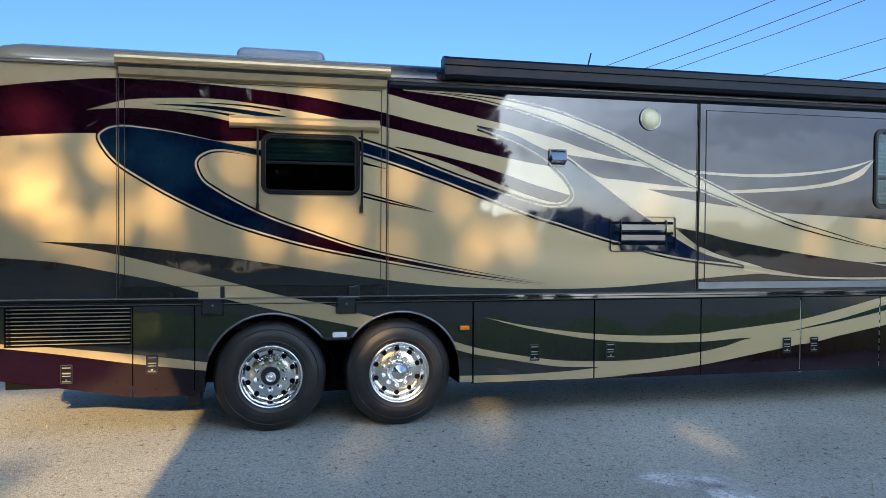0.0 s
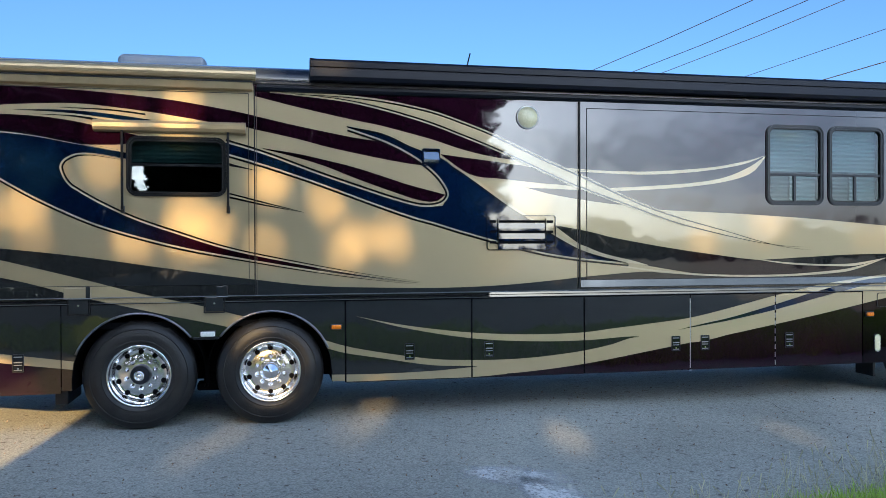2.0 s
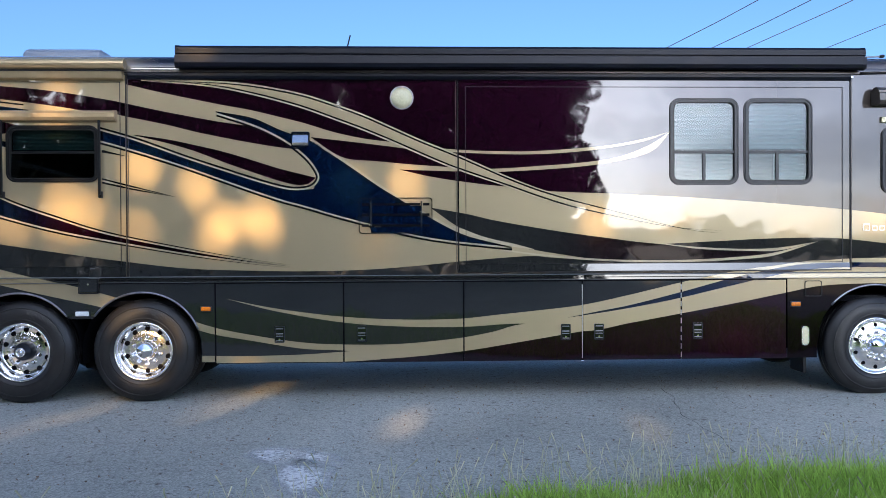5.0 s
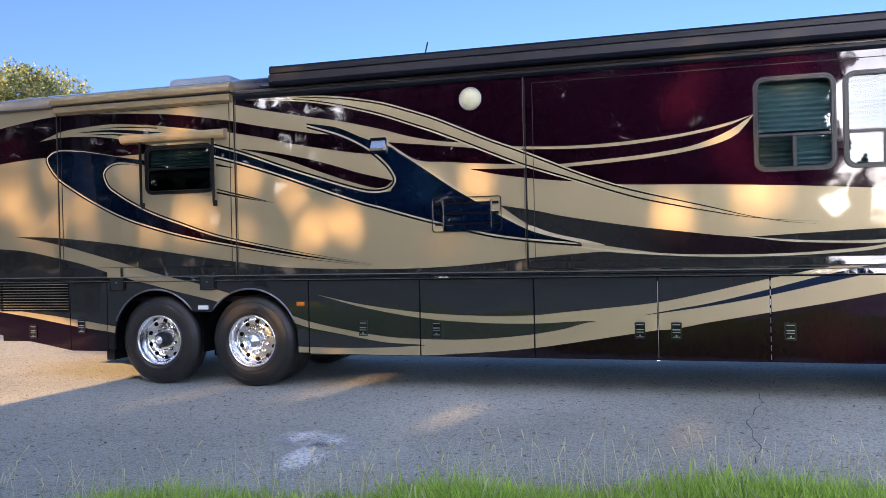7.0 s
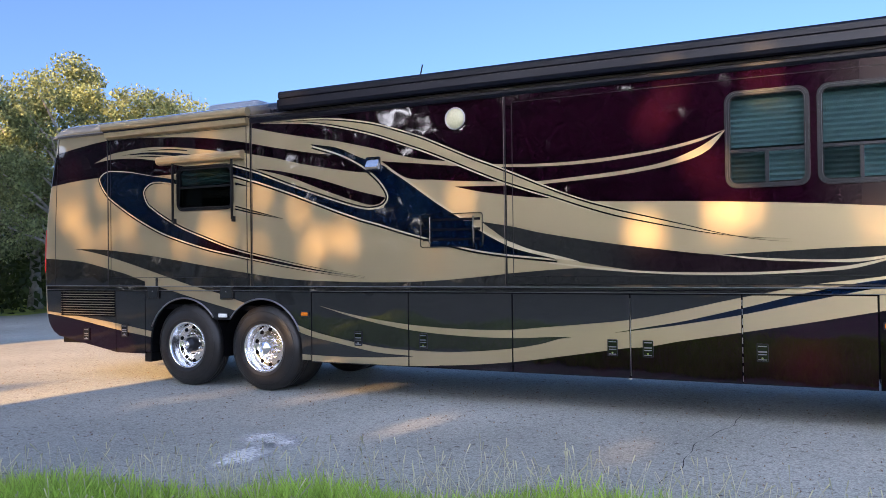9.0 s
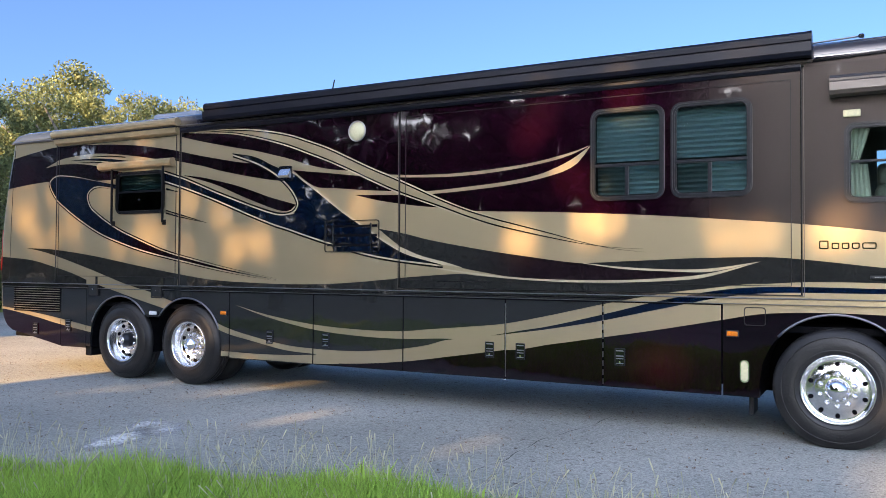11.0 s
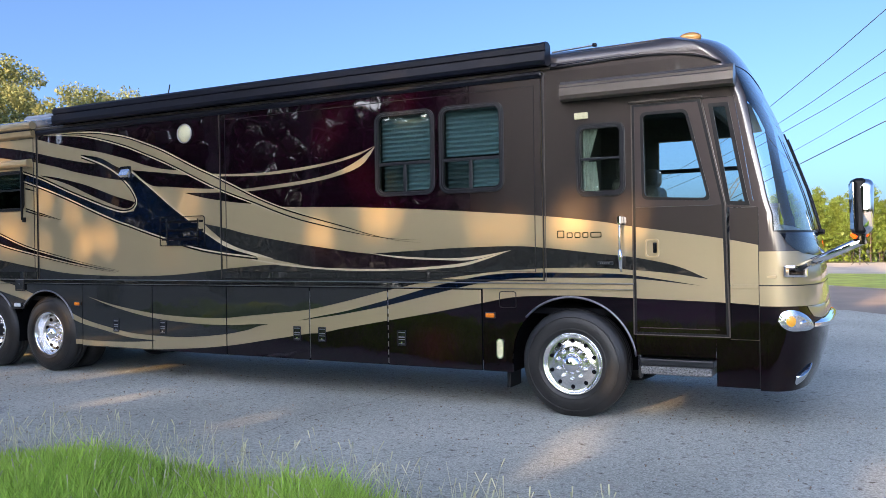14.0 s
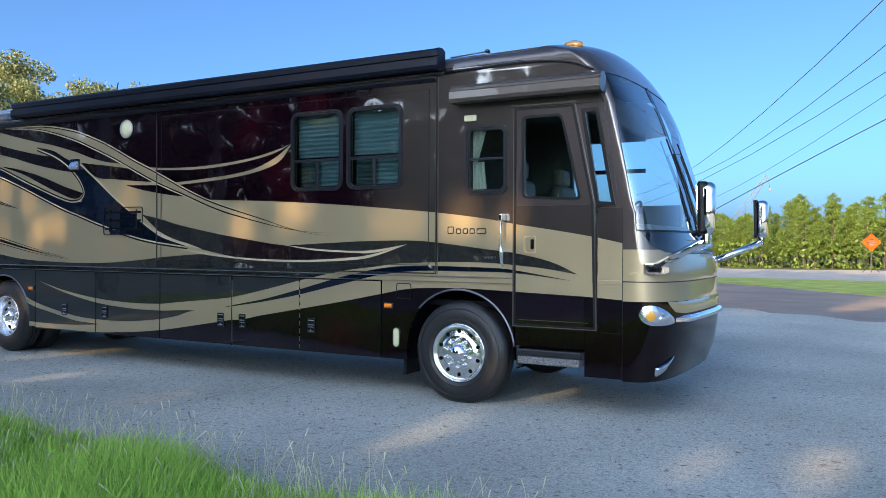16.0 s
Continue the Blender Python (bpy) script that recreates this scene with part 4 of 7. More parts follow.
FS = table((0.3, 11.035), (1.95, 11.035), (2.05, 10.995), (3.0, 10.845), (3.2, 10.76), (3.35, 10.66), (3.45, 10.55), (3.54, 10.38), (3.6, 9.95))
FF = smooth_table([(0.3, 11.38), (0.38, 11.42), (0.5, 11.47), (0.7, 11.52), (0.95, 11.55), (1.27, 11.53), (1.5, 11.51), (2.08, 11.38), (2.65, 11.18), (3.05, 11.03), (3.3, 10.895), (3.45, 10.765), (3.54, 10.62), (3.6, 10.38), (3.62, 10.03)])
NF = 3.2
front = part("front_lower_cap", loft(np.linspace(0.37, 1.12, 16), FS, FF, NF), CAP, coach, "dark maroon lower front cap and bumper", smooth=True)
part("front_mid_cap", loft(np.linspace(1.12, 1.298, 5), FS, FF, NF), CREAM, coach, smooth=True)
part("front_seam", loft([1.298, 1.308], FS, lambda z: FF(z) - 0.008, NF), RUBBER, coach)
part("front_upper_cap", loft(np.linspace(1.308, 1.605, 8), FS, FF, NF), CREAM, coach, smooth=True)
part("cowl", loft(np.linspace(1.605, 1.78, 6), FS, FF, NF), BRONZE, coach, smooth=True)
NEAR_EDGE = table((1.7, 8.0), (2.2, 8.5), (2.6, 10.0), (3.0, 16.0), (3.35, 26.0))
FAR_EDGE = lambda z: 180 - NEAR_EDGE(z)
SCREEN_Z = np.linspace(1.78, 3.3, 20)
part("pillar", span(np.linspace(1.78, 3.33, 20), lambda z: 0.0, NEAR_EDGE, cols=12), BRONZE, coach, smooth=True)
part("pillar", span(np.linspace(1.78, 3.33, 20), FAR_EDGE, lambda z: 180.0, cols=12), BRONZE, coach, smooth=True)
for fa, fb in ((NEAR_EDGE, lambda z: 90.0), (lambda z: 90.0, FAR_EDGE)):
    part("windscreen", span(SCREEN_Z, fa, fb, -0.006), CLEAR, coach, "large curved windscreen pane reflecting sky", smooth=True).visible_shadow = False
part("windscreen_divider", span(SCREEN_Z, lambda z: 89.83, lambda z: 90.17, 0.004, 6), RUBBER, coach)
part("windscreen_edge", span(SCREEN_Z, lambda z: NEAR_EDGE(z) - 0.8, lambda z: NEAR_EDGE(z) + 0.4, 0.004, 4), RUBBER, coach)
part("windscreen_edge", span(SCREEN_Z, lambda z: FAR_EDGE(z) - 0.4, lambda z: FAR_EDGE(z) + 0.8, 0.004, 4), RUBBER, coach)
part("windscreen_edge", span([1.772, 1.79], NEAR_EDGE, FAR_EDGE, 0.004), RUBBER, coach)
part("front_brow", loft([*np.linspace(3.29, 3.5, 8), 3.53, 3.56, 3.58, 3.595, 3.6], FS, FF, NF), BRONZE, coach, "bronze painted roof brow over the windscreen", smooth=True)

# roof
ROOF = [(0.0, 3.43), (-0.005, 3.47), (0.01, 3.53), (0.05, 3.58), (0.12, 3.615), (0.25, 3.65), (0.7, 3.72), (W2, 3.76), (WID - 0.7, 3.72), (WID - 0.25, 3.65), (WID - 0.12, 3.615), (WID - 0.05, 3.58), (WID - 0.01, 3.53), (WID, 3.43)]
rb = bmesh.new()
xs_ = [-2.2, -2.17, -2.09, -1.95, 2.0, 9.6, 9.9, 10.0]
rows_ = []
for x in xs_:
    k = {-2.2: 0.0, -2.17: 0.5, -2.09: 0.9, 10.0: 0.98}.get(x, 1.0)
    rows_.append([rb.verts.new((x, y, 3.43 + (z - 3.43) * k)) for y, z in ROOF])
for a, b in zip(rows_, rows_[1:]):
    for k in range(len(a) - 1):
        rb.faces.new((a[k], a[k + 1], b[k + 1], b[k]))
bmesh.ops.recalc_face_normals(rb, faces=rb.faces)
GREY_ROOF = paint("grey_gold_roof_paint", (0.3, 0.235, 0.15), (1.0, 1.8, (0.012, 0.012, 0.02)))
part("roof", rb, GREY_ROOF, coach, "roof with rounded edges, champagne grey at the rear", smooth=True)
part("roof_gutter", extrude_x([(-0.03, 3.43), (-0.03, 3.45), (-0.01, 3.462), (0.01, 3.455), (0.01, 3.425)], -2.08, 9.12), AWN_BROWN, coach)
for s in (1, -1):
    sb, prev = bmesh.new(), None
    for z in (3.4, 3.44, 3.47, 3.5, 3.52, 3.54, 3.56, 3.58, 3.59, 3.6):
        y = shoulder(z) - 0.003
        row = [sb.verts.new((9.06 + (FS(z) + 0.01 - 9.06) * i / 12, y if s > 0 else WID - y, z)) for i in range(13)]
        if prev:
            for k in range(12):
                sb.faces.new((prev[k], prev[k + 1], row[k + 1], row[k]))
        prev = row
    row = [sb.verts.new((v.co.x, 0.2 if s > 0 else WID - 0.2, 3.64)) for v in prev]
    for k in range(12):
        sb.faces.new((prev[k], prev[k + 1], row[k + 1], row[k]))
    bmesh.ops.recalc_face_normals(sb, faces=sb.faces)
    part("cab_roof_edge", sb, BRONZE, coach, smooth=True)

# top of the brow, running back onto the roof
tb, prev = bmesh.new(), None
rim = [(x, min(max(y, 0.085), WID - 0.085), 3.6 + crown(3.6, y)) for x, y in superell(FS(3.6), FF(3.6), NF, 48)]
for t in (0.0, 0.1, 0.3, 0.6, 1.0):
    e = 1 - (1 - t) ** 2
    row = []
    for x, y, z in rim:
        zr = float(np.interp(y, [p[0] for p in ROOF[2:-2]], [p[1] for p in ROOF[2:-2]])) + 0.006
        row.append(tb.verts.new((x + (9.35 - x) * t, y, z + (zr - z) * e)))
    if prev:
        for k in range(len(row) - 1):
            tb.faces.new((prev[k], prev[k + 1], row[k + 1], row[k]))
    prev = row
bmesh.ops.recalc_face_normals(tb, faces=tb.faces)
part("brow_top", tb, BRONZE, coach, smooth=True)
CREASE = [(9.12, -0.016, 3.43), (9.45, -0.016, 3.442), (9.73, -0.016, 3.452), (10.04, -0.014, 3.455), (10.3, -0.012, 3.44), (10.5, -0.01, 3.41), (10.62, -0.008, 3.37), (10.74, -0.004, 3.31)]
part("drip_crease", tube(CREASE, 0.008, 6), RUBBER, coach, smooth=True)
part("drip_bead", tube([(x, y, z + 0.014) for x, y, z in CREASE], 0.008, 6), BRONZE, coach, smooth=True)

# rear cap
RS = table(*REAR)
RR = lambda z: rear_x(z) - 0.12
for nm, z0, z1, m in (("rear_cap_lower", 0.585, 0.9, MAROON), ("rear_cap_band", 0.9, 1.3, CREAM), ("rear_cap_mid", 1.3, 1.71, CHAR), ("rear_cap_panel", 1.71, 2.73, CREAM), ("rear_cap_upper", 2.73, 3.16, MAROON), ("rear_cap_top", 3.16, 3.45, CREAM)):
    part(nm, loft(np.linspace(z0, z1, 6), RS, RR, 3.0), m, coach, smooth=True)
part("tail_light", loft(np.linspace(1.5, 2.12, 8), lambda z: RS(z) - 0.012, lambda z: RR(z) - 0.03, 3.0, 0, 9), RED_LENS, coach, "tall red tail light", smooth=True)
part("tail_light", loft(np.linspace(1.5, 2.12, 8), lambda z: RS(z) - 0.012, lambda z: RR(z) - 0.03, 3.0, 39, 48), RED_LENS, coach, "tall red tail light", smooth=True)
part("third_brake_light", box(-2.28, -2.1, 0.5, 0.7, 3.6, 3.66, 0.015), RED_LENS, coach)

# engine grille
gr = new("engine_grille")
gr.parent = coach
tagged(gr, "louvred engine side grille")
part("grille_back", box(-2.06, -0.995, -0.006, 0.0, 0.885, 1.245), DARK, gr)
sl = bmesh.new()
prism(sl, [(-2.04, 0), (-1.0, 0), (-1.0, 0.007), (-2.04, 0.007)], -0.02, -0.006)
slat = part("slat", sl, SLAT, gr, at=pose(0, 0, 0.905, 0, 0, 0))
for i in range(1, 10):
    share("slat", slat.data, gr, pose(0, 0, 0.905 + 0.035 * i))
for x in (-2.03,):
    part("rib", box(x, x + 0.03, -0.02, -0.006, 0.89, 1.24), DARK, gr)


# latches of the locker doors
def latch(parent, x, z):
    o = new("latch")
    o.parent = parent
    o.matrix_basis = pose(x, -0.004, z)
    tagged(o, "chrome paddle latch in a recess")
    part("latch_frame", ring(bmesh.new(), rounded(-0.052, 0.052, -0.085, 0.085, 0.008, 2), rounded(-0.046, 0.046, -0.078, 0.078, 0.006, 2), -0.012, 0.0), FRAME, o)
    part("latch_recess", box(-0.047, 0.047, -0.006, -0.003, -0.08, 0.08), BLACK, o)
    for z0, h in ((0.056, 0.01), (0.004, 0.012), (-0.02, 0.008), (-0.068, 0.008)):
        part("paddle_bar", box(-0.038, 0.038, -0.016, -0.005, z0, z0 + h, 0.003, 1), LATCH, o)
    part("lock", tube([(0, -0.014, -0.05), (0, -0.005, -0.05)], 0.01, 10), MIRROR_CHROME, o)


for host, x in zip((lockers[0], lockers[1], lockers[2], lockers[3], lockers[4]), (2.948, 3.803, 5.955, 6.31, 7.37)):
    latch(host, x, 0.7)
latch(rear_low, -1.545, 0.63)
latch(rear_low, -0.81, 0.7)


# round and square fittings
def marker(x, z, w=0.1, h=0.045, m=AMBER, name="marker_light", label="orange side marker light"):
    o = new(name)
    o.parent = coach
    o.matrix_basis = pose(x, 0, z)
    tagged(o, label)
    part("base", box(-w / 2 - 0.008, w / 2 + 0.008, -0.012, 0.0, -h / 2 - 0.008, h / 2 + 0.008, 0.006), FRAME, o)
    part("lens", box(-w / 2, w / 2, -0.03, -0.008, -h / 2, h / 2, 0.012, 3), m, o)


marker(2.19, 0.975)
marker(8.43, 0.975)
marker(0.925, 0.935, 0.14, 0.05, WHITE_LENS, "docking_light", "oval white docking light between the wheels")
o = new("docking_light")
o.parent = coach
o.matrix_basis = pose(8.535, 0, 0.635)
tagged(o, "upright oval pale light behind the front wheel")
part("rim", ring(bmesh.new(), rounded(-0.041, 0.041, -0.104, 0.104, 0.04), rounded(-0.031, 0.031, -0.092, 0.092, 0.03), -0.014, 0.0), CHROME, o)
part("lens", prism(bmesh.new(), rounded(-0.032, 0.032, -0.093, 0.093, 0.031), -0.012, 0.0), YELLOW_LENS, o)
o = new("porch_light")
o.parent = coach
o.matrix_basis = pose(4.235, 0, 3.17)
tagged(o, "round porch light with a yellowed lens")
part("bezel", lathe([(0.11, -0.006), (0.122, -0.008), (0.125, -0.016), (0.12, -0.024), (0.112, -0.022)]), LATCH, o, smooth=True)
part("lens", lathe([(0, -0.045), (0.06, -0.04), (0.1, -0.028), (0.11, -0.01)]), YELLOW_LENS, o, smooth=True)
part("assist_light", box(9.36, 9.5, -0.03, 0.0, 2.91, 2.975, 0.01), YELLOW_LENS, coach, "small yellowed rectangular lamp")
# small exhaust vent
o = new("exhaust_vent")
o.parent = coach
o.matrix_basis = pose(3.18, -0.006, 2.725)
tagged(o, "small hooded exhaust vent painted like the body")
part("vent_frame", ring(bmesh.new(), rounded(-0.095, 0.095, -0.09, 0.09, 0.015, 3), rounded(-0.08, 0.08, -0.075, 0.075, 0.01, 3), -0.02, 0.0), NAVY, o)
hb = bmesh.new()
for q in ([(-0.08, 0, 0.075), (0.08, 0, 0.075), (0.08, -0.07, -0.03), (-0.08, -0.07, -0.03)], [(-0.08, -0.07, -0.03), (0.08, -0.07, -0.03), (0.08, 0, -0.072), (-0.08, 0, -0.072)], [(-0.08, 0, 0.075), (-0.08, -0.07, -0.03), (-0.08, 0, -0.072)], [(0.08, 0, 0.075), (0.08, 0, -0.072), (0.08, -0.07, -0.03)]):
    hb.faces.new([hb.verts.new(v) for v in q])
part("hood", hb, CHROME, o)
# refrigerator vent
o = new("louvred_vent")
o.parent = coach
o.matrix_basis = pose(4.165, -0.006, 1.94)
tagged(o, "large louvred refrigerator vent painted with the stripes")
part("vent_frame", ring(bmesh.new(), rounded(-0.385, 0.385, -0.19, 0.185, 0.03, 3), rounded(-0.377, 0.377, -0.182, 0.177, 0.026, 3), -0.012, 0.0), CHAR, o)
for z in (0.116, 0.006, -0.105):
    part("slot", box(-0.25, 0.26, -0.0085, -0.004, z - 0.013, z + 0.013), DARK, o)
    lip = bmesh.new()
    prism(lip, [(-0.26, z - 0.075), (0.27, z - 0.075), (0.27, z - 0.017), (-0.26, z - 0.017)], -0.0065, 0.0)
    for v in lip.verts:
        if v.co.y < -0.001 and v.co.z < z - 0.05:
            v.co.y -= 0.0008
    part("louvre", lip, NAVY, o)
    for x in (-0.35, 0.285):
        part("side_slot", box(x, x + 0.07, -0.0085, -0.004, z - 0.014, z + 0.014), DARK, o)
for x in (-0.26, 0.27):
    part("vent_rib", box(x - 0.006, x + 0.006, -0.016, 0.0, -0.15, 0.15, 0.004), CHAR, o)
# slide-out rollers
for x, e0, e1 in ((-0.27, -0.13, 0.12), (0.99, 0.02, 0.13)):
    o = new("roller_bracket")
    o.parent = coach
    o.matrix_basis = pose(x, -0.012, 1.27)
    tagged(o, "hinged roller bracket painted charcoal")
    part("plate", box(-0.088, 0.088, -0.014, 0.0, -0.113, 0.03, 0.006), CHAR, o)
    part("plate_gap", ring(bmesh.new(), rounded(-0.104, 0.104, -0.129, 0.032, 0.012, 3), rounded(-0.092, 0.092, -0.117, 0.026, 0.008, 3), -0.01, 0.0), RUBBER, o)
    part("ear", box(e0, e1, -0.024, -0.004, 0.036, 0.14, 0.006), CREAM if x < 0 else CHAR, o)
    part("ear_fold", box(e1 - 0.05, e1 - 0.01, -0.032, -0.022, 0.02, 0.15, 0.004), CHAR, o)
    part("hinge_pin", tube([(e0, -0.028, 0.036), (e1, -0.028, 0.036)], 0.007, 6), BEAD, o)
    part("bolt", tube([(0, -0.02, -0.03), (0, -0.01, -0.03)], 0.01, 8), CHROME, o)

# awnings
def awning(name, x0, x1, sec, m, label, end=0.02):
    o = new(name)
    o.parent = coach
    tagged(o, label)
    part("casing", extrude_x(sec, x0, x1), m, o)
    for x in (x0, x1):
        cy, cz = sum(p[0] for p in sec) / len(sec), sum(p[1] for p in sec) / len(sec)
        part("end_cap", extrude_x([(cy + (y - cy) * 1.02, cz + (z - cz) * 1.03) for y, z in sec], x - end, x + end), m, o)
    return o


awning("patio_awning", 1.95, 9.1, [(0.0, 3.5), (0.0, 3.66), (-0.06, 3.685), (-0.125, 3.68), (-0.15, 3.655), (-0.15, 3.6), (-0.135, 3.592), (-0.135, 3.583), (-0.165, 3.575), (-0.17, 3.5), (-0.155, 3.462), (-0.1, 3.452), (-0.03, 3.47)], AWN_BLACK, "long black box patio awning, closed, along the roof edge")
part("awning_rail", extrude_x([(-0.03, 3.36), (-0.045, 3.39), (-0.045, 3.42), (0.0, 3.425), (0.0, 3.355)], 1.41, 9.02), AWN_BLACK, coach)
part("awning_rail", extrude_x([(-0.012, 3.385), (-0.03, 3.39), (-0.03, 3.4), (-0.012, 3.405)], 4.8, 9.05), MIRROR_CHROME, coach)
sec = [(-0.07 - 0.055 * math.cos(2 * math.pi * i / 14), 3.5 + 0.055 * math.sin(2 * math.pi * i / 14)) for i in range(14)]
o = awning("slide_topper_awning", -1.1, 1.38, sec, AWN_GOLD, "champagne metal slide topper roll above the bedroom slide-out")
part("valance", extrude_x([(-0.075, 3.36), (-0.09, 3.43), (0.0, 3.44), (0.0, 3.345), (-0.03, 3.345)], -1.09, 1.37), AWN_GOLD, o)
part("valance_line", extrude_x([(-0.098, 3.425), (-0.098, 3.44), (-0.06, 3.445), (-0.06, 3.42)], -1.09, 1.37), RUBBER, o)
o = awning("window_awning", -0.1, 1.28, [(0.0, 2.915), (0.0, 3.015), (-0.04, 3.03), (-0.085, 3.022), (-0.108, 2.995), (-0.108, 2.955), (-0.085, 2.928), (-0.04, 2.917)], AWN_GOLD, "champagne metal window awning, rolled in")
for x in (0.14, 1.13):
    part("arm", box(x - 0.011, x + 0.011, -0.08, -0.05, 2.16, 2.93, 0.005), BLACK_FRAME, o)
    part("arm_foot", box(x - 0.017, x + 0.017, -0.06, -0.012, 2.13, 2.2, 0.006), BLACK_FRAME, o)
o = awning("door_awning", 9.28, 10.84, [(0.0, 3.1), (0.0, 3.24), (-0.05, 3.275), (-0.11, 3.27), (-0.15, 3.235), (-0.15, 3.215), (-0.165, 3.2), (-0.17, 3.13), (-0.15, 3.095), (-0.06, 3.085)], AWN_BROWN, "bronze door awning, closed, above the entry door")


# windows
def window(name, parent, hole, r, label, glass_m, cross=None, post=None, y=-0.012, bar=0.03, fw=0.035, rim=FRAME, hopper=0.0):
    o = new(name)
    o.parent = parent
    tagged(o, label)
    x0, x1, z0, z1 = hole
    part("window_frame", ring(bmesh.new(), rounded(x0 - fw, x1 + fw, z0 - fw, z1 + fw, r + 0.03), rounded(x0 + 0.004, x1 - 0.004, z0 + 0.004, z1 - 0.004, r), y - 0.016, y + 0.03), rim, o)
    part("frame_ridge", ring(bmesh.new(), rounded(x0 - fw + 0.01, x1 + fw - 0.01, z0 - fw + 0.01, z1 + fw - 0.01, r + 0.022), rounded(x0 - fw + 0.018, x1 + fw - 0.018, z0 - fw + 0.018, z1 + fw - 0.018, r + 0.016), y - 0.024, y - 0.014), rim, o)
    part("gasket", ring(bmesh.new(), rounded(x0 + 0.006, x1 - 0.006, z0 + 0.006, z1 - 0.006, r), rounded(x0 + 0.014, x1 - 0.014, z0 + 0.014, z1 - 0.014, r * 0.85), y - 0.01, y + 0.03), RUBBER, o)
    if hopper:
        panes = [rounded(x0 + 0.012, x1 - 0.012, cross, z1 - 0.012, 0.03), rounded(x0 + 0.012, x1 - 0.012, z0 + 0.012, cross, 0.03)]
    else:
        panes = [rounded(x0 + 0.012, x1 - 0.012, z0 + 0.012, z1 - 0.012, r * 0.9)]
    for k, loop in enumerate(panes):
        pane = prism(bmesh.new(), loop, y + 0.008, y + 0.009)
        if k:
            for v in pane.verts:
                v.co.y -= hopper * (cross - v.co.z)
        part("pane", pane, glass_m, o).visible_shadow = False
    if cross:
        part("crossbar", box(x0 + 0.01, x1 - 0.01, y - 0.008, y + 0.02, cross - bar / 2, cross + bar / 2, 0.004), rim, o)
    if post:
        part("post", box(post - 0.018, post + 0.018, y - 0.004, y + 0.02, z0 + 0.01, cross, 0.004), rim, o)
    return o


def blinds(x0, x1, z0, z1, y, pitch=0.05):
    bm = bmesh.new()
    k = int((z1 - z0) / pitch)
    prev = None
    for i in range(2 * k + 1):
        z = z1 - pitch * i / 2
        yy = y + (0.026 if i % 2 else 0)
        row = [bm.verts.new((x0, yy, z)), bm.verts.new((x1, yy, z))]
        if prev:
            bm.faces.new((prev[0], row[0], row[1], prev[1]))
        prev = row
    return bm


# BLIND at about half its colour: shade painted in for the lower left halves
DIM_BLIND = mat("blind_painted_shade", (0.3, 0.33, 0.32), 0.8, var=0.1, scale=20)
w = window("bedroom_window", bed, BW, 0.07, "dark tinted bedroom window with a half-drawn blind", DARK_TINT, cross=2.6, bar=0.024, rim=BLACK_FRAME, hopper=0.085)
part("blind", blinds(BW[0], BW[1], 2.62, 2.87, 0.04, pitch=0.04), BLIND, w)
part("blind_rail", box(BW[0], BW[1], 0.035, 0.06, 2.6, 2.62), CURTAIN, w)
for hole, x in ((LW1, 7.44), (LW2, 8.23)):
    w = window("living_window", liv, hole, 0.075, "tinted living room window with pleated blind drawn", TINTED, cross=2.6, post=x)
    part("blind", blinds(hole[0], hole[1], 2.615, 3.145, 0.07), BLIND, w)
    part("blind_lower", blinds(x, hole[1], 2.27, 2.615, 0.072), BLIND, w)
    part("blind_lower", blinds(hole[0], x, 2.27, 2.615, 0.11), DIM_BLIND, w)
w = window("cab_window", coach, CW, 0.06, "tinted cab side window with tied curtains", CAB_GLASS, cross=2.52, y=0.0, fw=0.038, bar=0.022)
for (a, b, zt, zb) in ((9.42, 9.58, 2.84, 2.5), (9.42, 9.55, 2.5, 2.18)):
    cb = bmesh.new()
    pts = [(a + (b - a) * i / 8, 0.07 + (0.012 if i % 2 else 0)) for i in range(9)]
    up = [cb.verts.new((x, y, zt)) for x, y in pts]
    dn = [cb.verts.new((a + (x - a) * (0.35 if zb > 2.4 else 1.25), y, zb)) for x, y in pts]
    for i in range(8):
        cb.faces.new((up[i], dn[i], dn[i + 1], up[i + 1]))
    part("curtain", cb, CURTAIN, w)

# entry door
door = new("entry_door")
door.parent = coach
tagged(door, "entry door with a slanted window, closed")
painted("door_lower", [[(9.94, 0.85), (10.765, 0.85), (10.76, 1.305), (9.94, 1.305)], [(9.94, 1.305), (10.76, 1.305), (10.735, 2.03), (9.94, 2.03)]], door, off=-0.012, depth=0.04)
UP_O = [(9.94, 2.032), (10.735, 2.032), (10.535, 2.985), (9.94, 2.985)]
UP_I = [(10.03, 2.12), (10.615, 2.09), (10.42, 2.905), (10.02, 2.905)]
part("door_upper", ring(bmesh.new(), UP_O, UP_I, -0.012, 0.028), BRONZE, door)
part("door_frame", ring(bmesh.new(), [(9.915, 0.83), (10.79, 0.83), (10.762, 2.04), (10.56, 3.012), (9.915, 3.012)], [(9.925, 0.837), (10.78, 0.837), (10.752, 2.038), (10.551, 3.002), (9.925, 3.002)], -0.02, 0.02), AWN_BROWN, door)
part("door_gasket", ring(bmesh.new(), [(9.926, 0.838), (10.779, 0.838), (10.751, 2.037), (10.55, 3.001), (9.926, 3.001)], [(9.948, 0.858), (10.757, 0.858), (10.728, 2.03), (10.527, 2.979), (9.948, 2.979)], -0.017, 0.0), RUBBER, door)
part("window_seal", ring(bmesh.new(), soften(inset(UP_I, -0.018), 0.06), soften(inset(UP_I, 0.008), 0.05), -0.02, 0.02), RUBBER, door)
